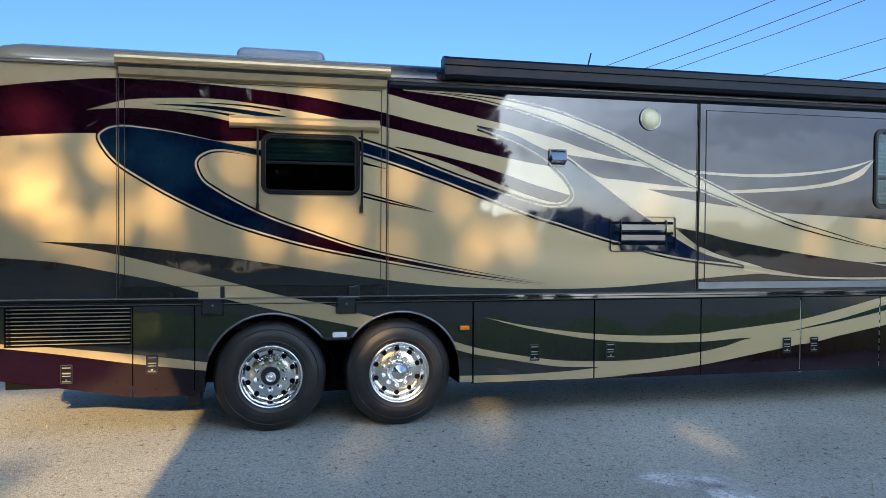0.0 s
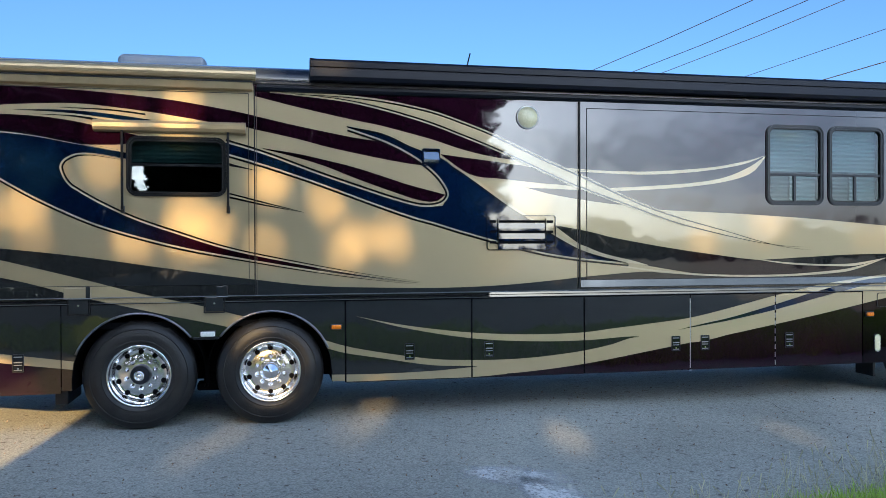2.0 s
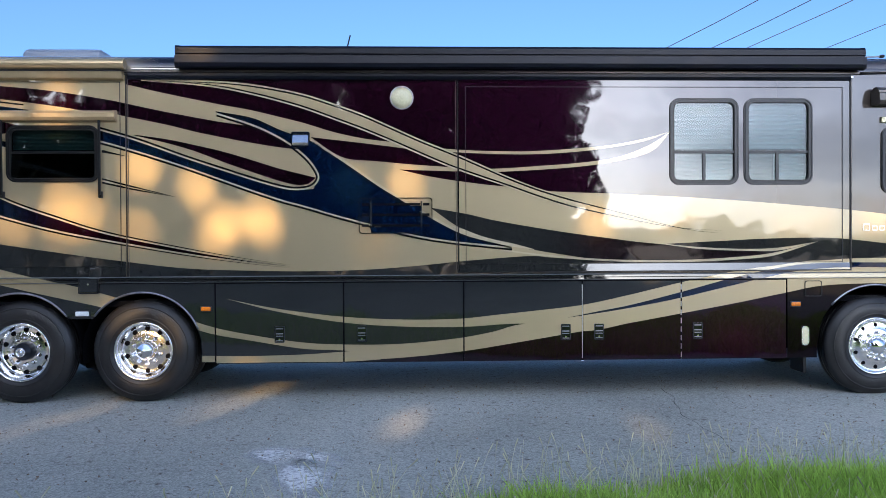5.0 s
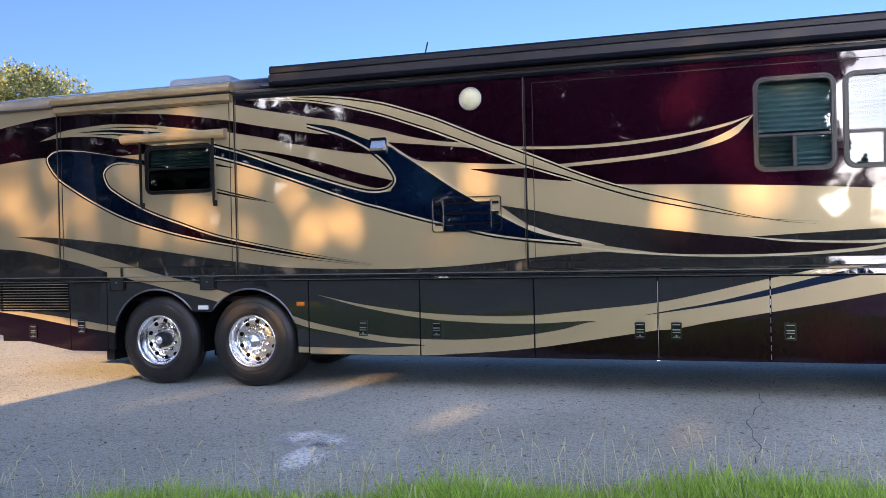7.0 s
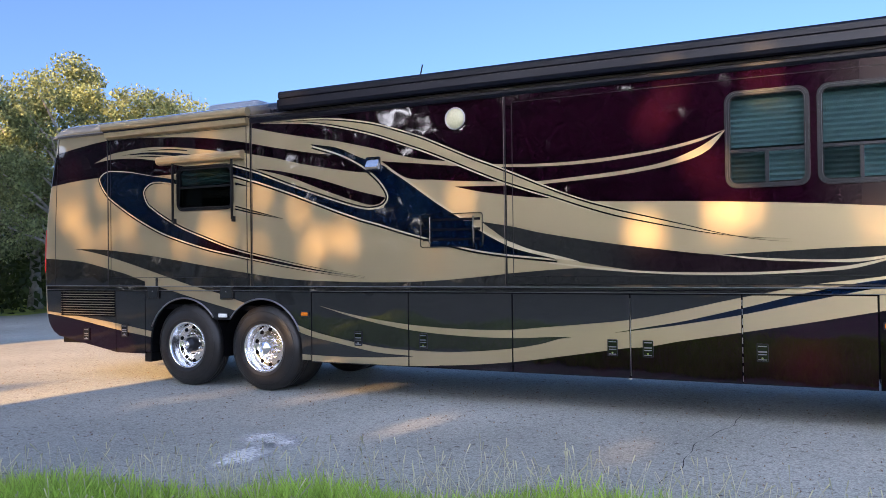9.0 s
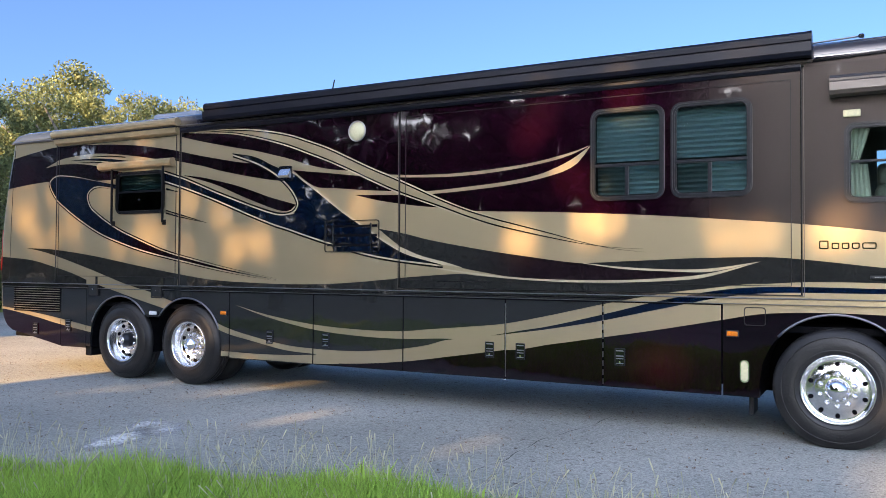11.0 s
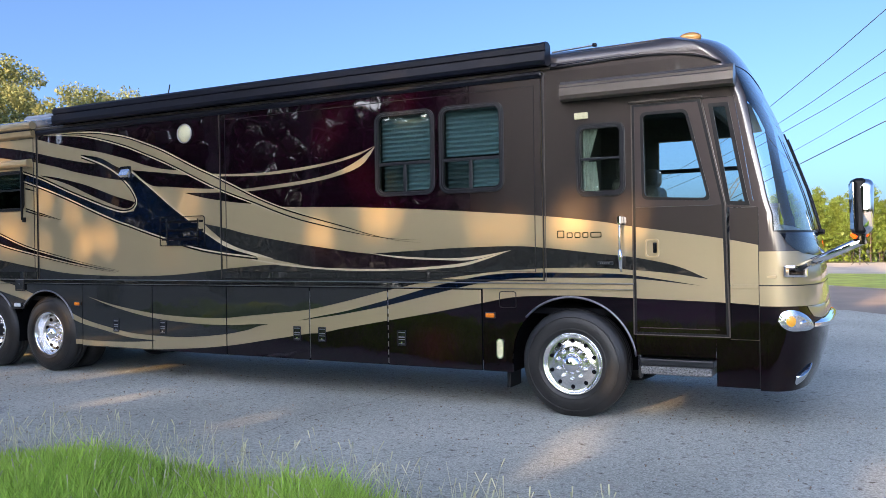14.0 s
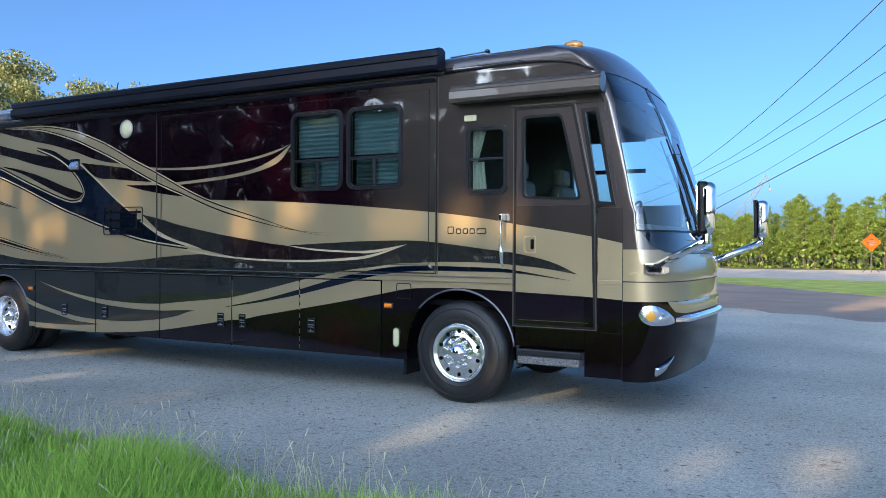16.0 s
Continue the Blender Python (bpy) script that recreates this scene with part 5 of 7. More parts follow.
part("pane", prism(bmesh.new(), soften(inset(UP_I, 0.005), 0.05), 0.0, 0.001), CAB_GLASS, door).visible_shadow = False
part("lower_panel_line", box(9.98, 10.7, -0.0165, -0.012, 0.897, 0.902), AWN_BROWN, door)
part("door_handle", ring(bmesh.new(), rounded(10.035, 10.165, 1.56, 1.735, 0.03), rounded(10.05, 10.15, 1.575, 1.72, 0.025), -0.03, -0.012), AWN_GOLD, door, "champagne recessed paddle door handle")
part("door_paddle", box(10.11, 10.145, -0.034, -0.014, 1.6, 1.7, 0.008), BLACK, door)
part("drip_rail", box(9.9, 10.57, -0.05, 0.0, 3.012, 3.03, 0.006), AWN_BROWN, door)
part("door_post", prism(bmesh.new(), [(10.69, 1.95), (10.785, 1.95), (10.63, 3.0), (10.5, 3.0)], 0.02, 0.1), RUBBER, coach)
# pillar with its narrow window
PW_O = [(10.765, 2.005), (11.03, 2.005), (10.99, 2.06), (10.84, 3.0), (10.565, 3.0)]
PW_I = [(10.79, 2.05), (10.94, 2.04), (10.925, 2.1), (10.775, 2.93), (10.645, 2.93)]
o = new("quarter_window")
o.parent = coach
tagged(o, "narrow slanted quarter window in a bronze pillar")
part("pillar_panel", ring(bmesh.new(), PW_O, PW_I, 0.0, 0.03), BRONZE, o)
part("window_seal", ring(bmesh.new(), inset(PW_I, -0.022), inset(PW_I, 0.012), -0.014, 0.02), RUBBER, o)
part("pane", prism(bmesh.new(), inset(PW_I, 0.005), 0.005, 0.006), CAB_GLASS, o).visible_shadow = False
part("front_seam_line", box(11.03, 11.036, -0.002, 0.02, 0.385, 2.0), RUBBER, coach)
part("trim_strip", box(10.8, 11.03, -0.012, 0.0, 1.272, 1.312, 0.005), CREAM, coach)
part("corner_badge", box(11.09, 11.18, -0.0, 0.03, 1.365, 1.395, 0.008), AWN_GOLD, coach)

# grab handle
o = new("grab_handle")
o.parent = coach
tagged(o, "clear and chrome grab handle beside the door")
part("grip", tube([(9.81, -0.075, 1.62), (9.81, -0.085, 1.76), (9.81, -0.075, 1.9)], 0.012, 12), CHROME, o, smooth=True)
part("mount", box(9.788, 9.832, -0.1, 0.0, 1.875, 1.955, 0.014, 3), MIRROR_CHROME, o)
part("mount", tube([(9.81, -0.03, 1.425), (9.81, -0.045, 1.47), (9.81, -0.06, 1.56), (9.81, -0.07, 1.64)], 0.02, 12, [0.009, 0.019, 0.024, 0.021]), MIRROR_CHROME, o, smooth=True)
part("mount_foot", box(9.795, 9.825, -0.05, 0.0, 1.5, 1.58, 0.008, 2), MIRROR_CHROME, o)
# model emblem as plain raised shapes
for x, w_, h in ((9.165, 0.075, 0.075), (9.265, 0.06, 0.055), (9.345, 0.06, 0.055), (9.425, 0.06, 0.055), (9.505, 0.11, 0.055)):
    part("emblem_bar", ring(bmesh.new(), rounded(x, x + w_, 1.756, 1.756 + h, 0.012, 3), rounded(x + 0.009, x + w_ - 0.009, 1.765, 1.756 + h - 0.009, 0.005, 3), -0.01, -0.004), MIRROR_CHROME, coach)
part("badge", box(9.565, 9.725, -0.012, -0.004, 1.492, 1.524, 0.01), FRAME, coach)
for i in range(5):
    part("badge_mark", box(9.6 + 0.02 * i, 9.61 + 0.02 * i, -0.014, -0.011, 1.504, 1.513), LATCH, coach)
part("filler_flap", ring(bmesh.new(), rounded(8.53, 8.72, 1.055, 1.225, 0.028), rounded(8.538, 8.712, 1.063, 1.217, 0.022), -0.009, -0.004), RUBBER, coach)

# entry step
o = new("entry_step")
o.parent = coach
tagged(o, "folded entry step with a gritty tread")
part("tread", box(9.99, 10.63, -0.06, 0.3, 0.47, 0.545, 0.012), GROUT, o)
part("step_frame", box(9.975, 10.645, -0.05, 0.32, 0.55, 0.615, 0.012), FRAME, o)
part("hanger", box(9.95, 9.98, 0.0, 0.3, 0.42, 0.64, 0.008), FRAME, o)
part("mud_flap", box(8.56, 8.6, 0.1, 0.4, 0.22, 0.42, 0.008), RUBBER, coach)
part("rear_mud_flap", box(-0.5, -0.38, 0.05, 0.6, 0.28, 0.42, 0.01), RUBBER, coach)

ARCH_METAL = mat("brushed_trim_metal", (0.26, 0.26, 0.29), 0.35, 1.0)
# wheel arch trims
for x, r, a0, a1 in ((0.27, 0.61, 37, 158), (1.535, 0.61, 22, 143), (9.3, 0.635, 8, 138)):
    lb = bmesh.new()
    prev = None
    for i in range(21):
        a = radians(-12 + 204 * i / 20)
        row = [lb.verts.new((x + (r + 0.02) * math.cos(a), y, 0.535 + (r + 0.02) * math.sin(a))) for y in (0.028, 0.9)]
        if prev:
            lb.faces.new((prev[0], row[0], row[1], prev[1]))
        prev = row
    part("wheel_arch_liner", lb, DARK, coach)
    lb = bmesh.new()
    add_box(lb, x - r - 0.05, x + r + 0.05, 0.9, 0.93, 0.35, 1.25)
    part("wheel_well_panel", lb, DARK, coach)
    pts = [(x + (r + 0.006) * math.cos(radians(a0 + (a1 - a0) * i / 24)), -0.008, 0.535 + (r + 0.006) * math.sin(radians(a0 + (a1 - a0) * i / 24))) for i in range(25)]
    part("wheel_arch_trim", tube(pts, 0.011, 8), ARCH_METAL, coach, smooth=True)
part("arch_bridge", box(0.78, 1.03, -0.008, 0.02, 0.88, 0.905, 0.004), FRAME, coach)


# wheels
def wheel(x, y, kind, z=0.535):
    o = new("wheel")
    o.parent = coach
    o.matrix_basis = pose(x, y, z)
    tagged(o, "polished ten-hole alloy wheel with black road tyre")
    R = 0.538
    part("tyre", lathe([(0.3, 0.02), (0.315, 0.0), (0.36, -0.012), (0.43, -0.008), (0.47, 0.012), (0.505, 0.03), (0.527, 0.05), (R, 0.075), (R, 0.115), (R - 0.012, 0.118), (R - 0.012, 0.126), (R, 0.13), (R, 0.17), (R - 0.012, 0.173), (R - 0.012, 0.181), (R, 0.185), (R, 0.225), (0.5, 0.27), (0.42, 0.3), (0.3, 0.27)], 64), TYRE, o, smooth=True)
    part("sidewall_bead", lathe([(0.338, -0.014), (0.345, -0.019), (0.352, -0.014)], 64), TYRE, o, smooth=True)
    part("bead", lathe([(0.455, 0.0), (0.461, -0.006), (0.468, 0.004)], 64), TYRE, o, smooth=True)
    if kind == "front":
        prof, disc, hole_r, hub_y, nut_r = [(0.305, 0.015), (0.308, 0.0), (0.296, -0.006), (0.285, 0.004), (0.272, 0.02), (0.255, 0.022), (0.2, 0.016), (0.186, 0.004), (0.176, 0.0), (0.1, 0.0), (0.0, 0.0)], 0.018, 0.226, 0.0, 0.142
        part("hub_cap", lathe([(0.0, -0.075), (0.03, -0.072), (0.07, -0.055), (0.1, -0.02), (0.104, 0.0)], 32), MIRROR_CHROME, o, "chrome hub cap", smooth=True)
    else:
        prof, disc, hole_r, hub_y, nut_r = [(0.305, 0.015), (0.308, 0.0), (0.296, -0.006), (0.285, 0.004), (0.272, 0.03), (0.265, 0.1), (0.255, 0.125), (0.24, 0.138), (0.2, 0.14), (0.186, 0.135), (0.1, 0.132), (0.0, 0.132)], 0.134, 0.222, 0.132, 0.142
        if kind == "drive":
            part("hub_cap", lathe([(0.0, -0.02), (0.02, -0.02), (0.03, 0.0), (0.07, 0.008), (0.085, 0.03), (0.105, 0.06), (0.11, 0.132)], 32), MIRROR_CHROME, o, "chrome hub cap", smooth=True)
        else:
            part("hub_drum", lathe([(0.0, 0.0), (0.05, 0.0), (0.055, 0.02), (0.085, 0.035), (0.095, 0.06), (0.1, 0.132)], 32), FRAME, o, "dark oil-filled hub", smooth=True)
            part("hub_ring", lathe([(0.0, -0.012), (0.02, -0.012), (0.02, -0.004), (0.032, -0.004), (0.034, -0.01), (0.048, -0.01), (0.05, 0.0)], 24), CHROME, o, smooth=True)
    part("rim", lathe(prof, 64), CHROME, o, smooth=True)
    wide = 0.02 if kind == "front" else 0.026
    for i in range(10):
        a = 2 * math.pi * (i + 0.5) / 10
        hb = bmesh.new()
        prism(hb, [(wide * math.cos(2 * math.pi * k / 14), 0.022 * math.sin(2 * math.pi * k / 14)) for k in range(14)], -0.003, 0.003)
        if i == 0:
            first = part("hand_hole", hb, DARK, o, at=Matrix.Translation((hole_r * math.cos(a), disc, hole_r * math.sin(a))) @ Matrix.Rotation(math.pi / 2 - a, 4, "Y"))
            nb = lathe([(0.0, -0.052), (0.01, -0.051), (0.017, -0.04), (0.019, -0.006), (0.024, 0.0)], 10)
            nut = part("lug_nut", nb, MIRROR_CHROME, o, smooth=True, at=pose(nut_r * math.cos(a), hub_y, nut_r * math.sin(a)))
        else:
            hb.free()
            share("hand_hole", first.data, o, Matrix.Translation((hole_r * math.cos(a), disc, hole_r * math.sin(a))) @ Matrix.Rotation(math.pi / 2 - a, 4, "Y"))
            share("lug_nut", nut.data, o, pose(nut_r * math.cos(a), hub_y, nut_r * math.sin(a)))
    return o


wheel(0.27, 0.03, "tag")
wheel(1.53, 0.03, "drive")
wheel(9.305, -0.02, "front", 0.52)
for x, y in ((1.54, 0.38), (1.54, 1.88), (1.54, 2.21), (0.27, 2.2), (9.3, 2.24)):
    o = new("far_wheel")
    o.parent = coach
    o.matrix_basis = pose(x, y, 0.522)
    tagged(o, "black road tyre on the inner or far side")
    part("tyre", lathe([(0.0, 0.05), (0.3, 0.02), (0.43, -0.008), (0.495, 0.03), (0.525, 0.075), (0.525, 0.225), (0.42, 0.3), (0.3, 0.27), (0.0, 0.25)], 40), TYRE, o, smooth=True)


# head lamp and bumper fittings
def on_front(a, z, push=0.0):
    c, s = math.cos(a), math.sin(a)
    return Vector((FS(z) + (FF(z) + push - FS(z)) * abs(s) ** (2 / NF), W2 - (W2 + push) * math.copysign(abs(c) ** (2 / NF), c), z))


def front_patch(loop, push, smooth_rim=False):
    """A curved patch on the front cap from a loop of (angle in degrees, z)."""
    bm = bmesh.new()
    if smooth_rim:
        loop = [tuple(p) for p in spline([*loop, loop[0]], 6)[:-1]]
    else:
        loop = [(a[0] + (b[0] - a[0]) * i / 6, a[1] + (b[1] - a[1]) * i / 6) for a, b in zip(loop, [*loop[1:], loop[0]]) for i in range(6)]
    ca, cz = sum(p[0] for p in loop) / len(loop), sum(p[1] for p in loop) / len(loop)
    rows = [[bm.verts.new(on_front(radians(ca + (a - ca) * k), cz + (z - cz) * k, 0.004 + push * (1 - k**3))) for a, z in loop] for k in (1.0, 0.92, 0.8, 0.65, 0.5, 0.35, 0.2)]
    mid = bm.verts.new(on_front(radians(ca), cz, push + 0.004))
    n = len(loop)
    for a, b in zip(rows, rows[1:]):
        for i in range(n):
            bm.faces.new((a[i], a[(i + 1) % n], b[(i + 1) % n], b[i]))
    for i in range(n):
        bm.faces.new((rows[-1][i], rows[-1][(i + 1) % n], mid))
    bmesh.ops.recalc_face_normals(bm, faces=bm.faces)
    return bm


def mirrored(loop):
    return [(180 - a, z) for a, z in loop][::-1]


HEAD = [(8, 0.995), (9.5, 1.045), (13, 1.078), (19, 1.088), (27, 1.075), (36, 1.035), (44, 0.975), (46.5, 0.928), (40, 0.905), (30, 0.9), (18, 0.905), (11, 0.94)]
LAMPBACK = mat("lamp_reflector", (0.72, 0.74, 0.78), 0.16, 1.0, bump=1.0, bump_scale=14)
for loop in (HEAD, mirrored(HEAD)):
    o = new("headlight")
    o.parent = coach
    tagged(o, "swept clear headlight with an amber turn bulb")
    part("reflector", front_patch(loop, 0.006, True), LAMPBACK, o, smooth=True)
    part("lens", front_patch(loop, 0.02, True), LENS, o, smooth=True).visible_shadow = False
    q = [(loop[0][0] + (loop[6][0] - loop[0][0]) * (0.3 + 0.15 * math.cos(a)), 0.99 + 0.055 * math.sin(a)) for a in [2 * math.pi * i / 14 for i in range(14)]]
    part("turn_signal", front_patch(q, 0.013, True), mat("amber_bulb", (0.85, 0.4, 0.03), 0.2, 0, 0.5), o, smooth=True)
    q = [(loop[0][0] + (loop[6][0] - loop[0][0]) * (0.66 + 0.13 * math.cos(a)), 0.965 + 0.04 * math.sin(a)) for a in [2 * math.pi * i / 14 for i in range(14)]]
    part("lamp_bowl", front_patch(q, 0.013, True), MIRROR_CHROME, o, smooth=True)
BAR = [(47.5, 0.925), (48, 0.965), (60, 0.985), (90, 0.99), (120, 0.985), (132, 0.965), (132.5, 0.925), (120, 0.91), (90, 0.91), (60, 0.91)]
part("bumper_bar", front_patch(BAR, 0.05), MIRROR_CHROME, coach, "chrome strip across the bumper", smooth=True)
NOSE = [(38, 1.118), (41, 1.075), (47, 1.02), (60, 1.0), (90, 1.002), (120, 1.0), (133, 1.02), (139, 1.075), (142, 1.118)]
part("nose_panel", front_patch(NOSE, 0.004), CREAM, coach, smooth=True)
FOG = [(30, 0.5), (34, 0.52), (42, 0.55), (52, 0.6), (48, 0.52), (42, 0.45), (35, 0.42), (31, 0.44)]
for loop in (FOG, mirrored(FOG)):
    part("fog_light", front_patch(loop, 0.03, True), LAMPBACK, coach, "small swept fog light", smooth=True)

def ring_x(x0, x1, hy, z0, z1):
    bm = bmesh.new()
    add_box(bm, x0, x1, -hy, hy, z0, z1, 0.03, 3)
    return bm


def narrow(bm):
    """Draws a mirror head in towards its foot and rounds its top."""
    for v in bm.verts:
        u = min(1.0, max(0.0, v.co.z / 0.44))
        v.co.y *= 0.84 + 0.16 * u ** 0.6 - 0.12 * max(0.0, u - 0.85) / 0.15
        v.co.x *= 0.85 + 0.15 * u
    return bm


MASK = [(13, 1.77), (16, 1.735), (21, 1.67), (28, 1.622), (39, 1.585), (58, 1.565), (90, 1.56), (122, 1.565), (141, 1.585), (152, 1.622), (159, 1.67), (164, 1.735), (167, 1.77), (130, 1.77), (90, 1.77), (50, 1.77)]
part("lower_mask", front_patch(MASK, 0.006), mat("black_glass_mask", (0.012, 0.016, 0.026), 0.06, 0.0, 0.5), coach, "glossy dark panel below the windscreen", smooth=True)
# mirrors on long arms
for side in (0, 1):
    sy = (lambda y: y) if side == 0 else (lambda y: WID - y)
    o = new("side_mirror")
    o.parent = coach
    tagged(o, "chrome rear view mirror on a long chrome arm")
    root = Vector((11.34, sy(0.0), 1.45))
    tip = Vector((11.85, sy(-0.3), 1.69))
    part("mirror_base", box(11.235, 11.43, min(sy(-0.03), sy(0.16)), max(sy(-0.03), sy(0.16)), 1.375, 1.485, 0.02), MIRROR_CHROME, o)
    part("base_pad", box(11.28, 11.4, min(sy(-0.036), sy(0.1)), max(sy(-0.036), sy(0.1)), 1.395, 1.46, 0.01), BLACK, o)
    part("arm", tube([root, (root + tip) / 2, tip], 0.036, 12), MIRROR_CHROME, o, smooth=True)
    part("joint", tube([tip + Vector((0, 0, -0.03)), tip + Vector((0, 0, 0.1))], 0.035, 10), MIRROR_CHROME, o)
    hb = bmesh.new()
    add_box(hb, -0.06, 0.085, -0.125, 0.125, 0.0, 0.44, 0.062, 5)
    narrow(hb)
    at = pose(tip.x, tip.y, 1.745, 0, 0, 9 if side == 0 else 2)
    part("mirror_head", hb, MIRROR_CHROME, o, smooth=True, at=at)
    part("mirror_frame", narrow(ring_x(-0.075, 0.02 if side == 0 else -0.05, 0.127, -0.004, 0.444)), BLACK_FRAME, o, at=at)
    part("mirror_glass", narrow(box(-0.081, -0.073, -0.105, 0.105, 0.03, 0.41)), MIRROR_CHROME, o, at=at)

# wipers
for side in (0, 1):
    o = new("wiper")
    o.parent = coach
    tagged(o, "black parked windscreen wiper")
    s = 1 if side == 0 else -1
    y0 = W2 - s * 0.12
    arm = [(FF(z) + 0.03, y0 - s * 0.05 * (z - 1.75), z) for z in (1.78, 2.1, 2.4, 2.6)]
    part("arm", tube(arm, 0.009, 6), RUBBER, o)
    part("arm_twin", tube([(x, y - s * 0.07, z) for x, y, z in arm[:3]], 0.007, 6), RUBBER, o)
    part("blade", tube([(FF(z) + 0.028, y0 - s * 0.12, z) for z in (1.95, 2.2, 2.5, 2.75)], 0.009, 6), RUBBER, o)
    part("pivot", tube([(FF(1.78) - 0.02, y0, 1.78), (FF(1.78) + 0.06, y0, 1.78)], 0.025, 8), RUBBER, o)

# roof fittings
o = new("roof_air_conditioner")
o.parent = coach
tagged(o, "low white roof air conditioner shroud")
part("shroud", box(-0.06, 0.86, 0.8, 1.75, 3.66, 3.87, 0.08, 4), mat("white_shroud", (0.24, 0.27, 0.32), 0.5), o)
part("roof_vent", box(-1.9, -1.5, 1.0, 1.4, 3.7, 3.76, 0.03), FRAME, coach)
part("roof_vent", box(4.3, 4.5, 0.7, 0.9, 3.68, 3.86, 0.04), WHITE_LENS, coach)
part("whip_antenna", tube([(3.62, 0.3, 3.66), (3.68, 0.3, 3.9)], 0.008, 6), RUBBER, coach)
part("antenna_arm", tube([(9.05, 0.25, 3.66), (9.35, 0.22, 3.665), (9.5, 0.22, 3.672)], 0.009, 8), LATCH, coach)
part("antenna_joint", box(9.48, 9.53, 0.19, 0.25, 3.655, 3.69, 0.015), FRAME, coach)
GOLD_LENS = mat("gold_lens", (0.55, 0.27, 0.06), 0.15, 0.2, 0.8)
for y in (0.34, 2.2):
    lb = bmesh.new()
    bmesh.ops.create_uvsphere(lb, u_segments=16, v_segments=8, radius=1)
    x = FS(3.58) + (FF(3.58) - FS(3.58)) * (1 - abs((y - W2) / W2) ** NF) ** (1 / NF)
    z = 3.58 + crown(3.58, y)
    part("clearance_light", lb, GOLD_LENS, coach, "low golden roof marker light", smooth=True, at=Matrix.Translation((x - 0.03, y, z)) @ Matrix.Diagonal((0.11, 0.06, 0.05, 1)))

# cab interior
part("dashboard", box(10.75, 11.25, 0.25, 2.3, 1.5, 1.85, 0.08), mat("dashboard_grey", (0.22, 0.22, 0.21), 0.7, var=0.2), coach)
part("cab_floor", box(8.9, 11.0, 0.08, 2.46, 1.25, 1.29), INTERIOR, coach)
part("cab_bulkhead", box(8.85, 8.9, 0.1, 2.46, 1.06, 3.4), INTERIOR, coach)
part("bedroom_bulkhead", box(-2.0, 8.8, 0.9, 0.95, 1.06, 3.4), INTERIOR, coach)
part("headliner", box(8.9, 10.6, 0.06, 2.48, 3.2, 3.24), INTERIOR, coach)
part("sun_visor", box(10.55, 10.62, 0.2, 2.3, 2.95, 3.2, 0.02), INTERIOR, coach)
for y in (0.62, 1.9):
    o = new("captain_seat")
    o.parent = coach
    tagged(o, "grey leather captain seat in the cab")
    part("cushion", box(9.75, 10.3, y - 0.28, y + 0.28, 1.45, 1.65, 0.07, 3), LEATHER, o)
    part("backrest", box(9.6, 9.8, y - 0.27, y + 0.27, 1.55, 2.35, 0.08, 3), LEATHER, o)
    part("headrest", box(9.62, 9.76, y - 0.15, y + 0.15, 2.35, 2.55, 0.05, 3), LEATHER, o)
    part("pedestal", box(9.85, 10.15, y - 0.15, y + 0.15, 1.29, 1.45, 0.02), INTERIOR, o)
sw = bmesh.new()
ring_pts = [Vector((10.55 + 0.1 * math.cos(t), 1.9 + 0.22 * math.sin(t), 1.95 + 0.2 * math.cos(t))) for t in [2 * math.pi * i / 24 for i in range(25)]]
part("steering_wheel", add_tube(sw, ring_pts, 0.018, 6, cap=False), RUBBER, coach)


# ---------------------------------------------------------------- plants
def leaf_mat(name, color, var=0.4, trans=0.35):
    m = bpy.data.materials.new(name)
    m.use_nodes = True
    n, l = m.node_tree.nodes, m.node_tree.links
    b = n["Principled BSDF"]
    geo = n.new("ShaderNodeNewGeometry")
    mix = n.new("ShaderNodeMix")
    mix.data_type = "RGBA"
    mix.inputs[6].default_value = (*[c * (1 - var) for c in color], 1)
    mix.inputs[7].default_value = (*[min(1, c * (1 + var)) for c in color], 1)
    l.new(geo.outputs["Random Per Island"], mix.inputs[0])
    l.new(mix.outputs[2], b.inputs["Base Color"])
    b.inputs["Roughness"].default_value = 0.55
    b.inputs["Specular IOR Level"].default_value = 0.3
    tr, ms = n.new("ShaderNodeBsdfTranslucent"), n.new("ShaderNodeMixShader")
    l.new(mix.outputs[2], tr.inputs[0])
    ms.inputs[0].default_value = trans
    l.new(b.outputs[0], ms.inputs[1])
    l.new(tr.outputs[0], ms.inputs[2])
    l.new(ms.outputs[0], n["Material Output"].inputs[0])
    return m


OAK_LEAF = leaf_mat("oak_leaves", (0.2, 0.235, 0.1), 0.45, 0.3)
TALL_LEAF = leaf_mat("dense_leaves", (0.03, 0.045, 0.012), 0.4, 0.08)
# darker leaf colour, with shade painted in, for the undergrowth and far woods
DARK_LEAF = leaf_mat("leaves_painted_shade", (0.05, 0.07, 0.02))
PINE_LEAF = leaf_mat("pine_needles", (0.13, 0.19, 0.035))
BLADE = leaf_mat("grass_blades", (0.46, 0.64, 0.12), 0.35, 0.5)
STALK = leaf_mat("dry_grass_stalks", (0.6, 0.58, 0.38), 0.3, 0.3)
PINE_BARK = mat("dark_pine_bark", (0.06, 0.048, 0.038), 0.9, var=0.4, scale=6, bump=0.9, bump_scale=14)
BARK = mat("grey_bark", (0.29, 0.27, 0.235), 0.9, var=0.4, scale=6, bump=0.9, bump_scale=14)


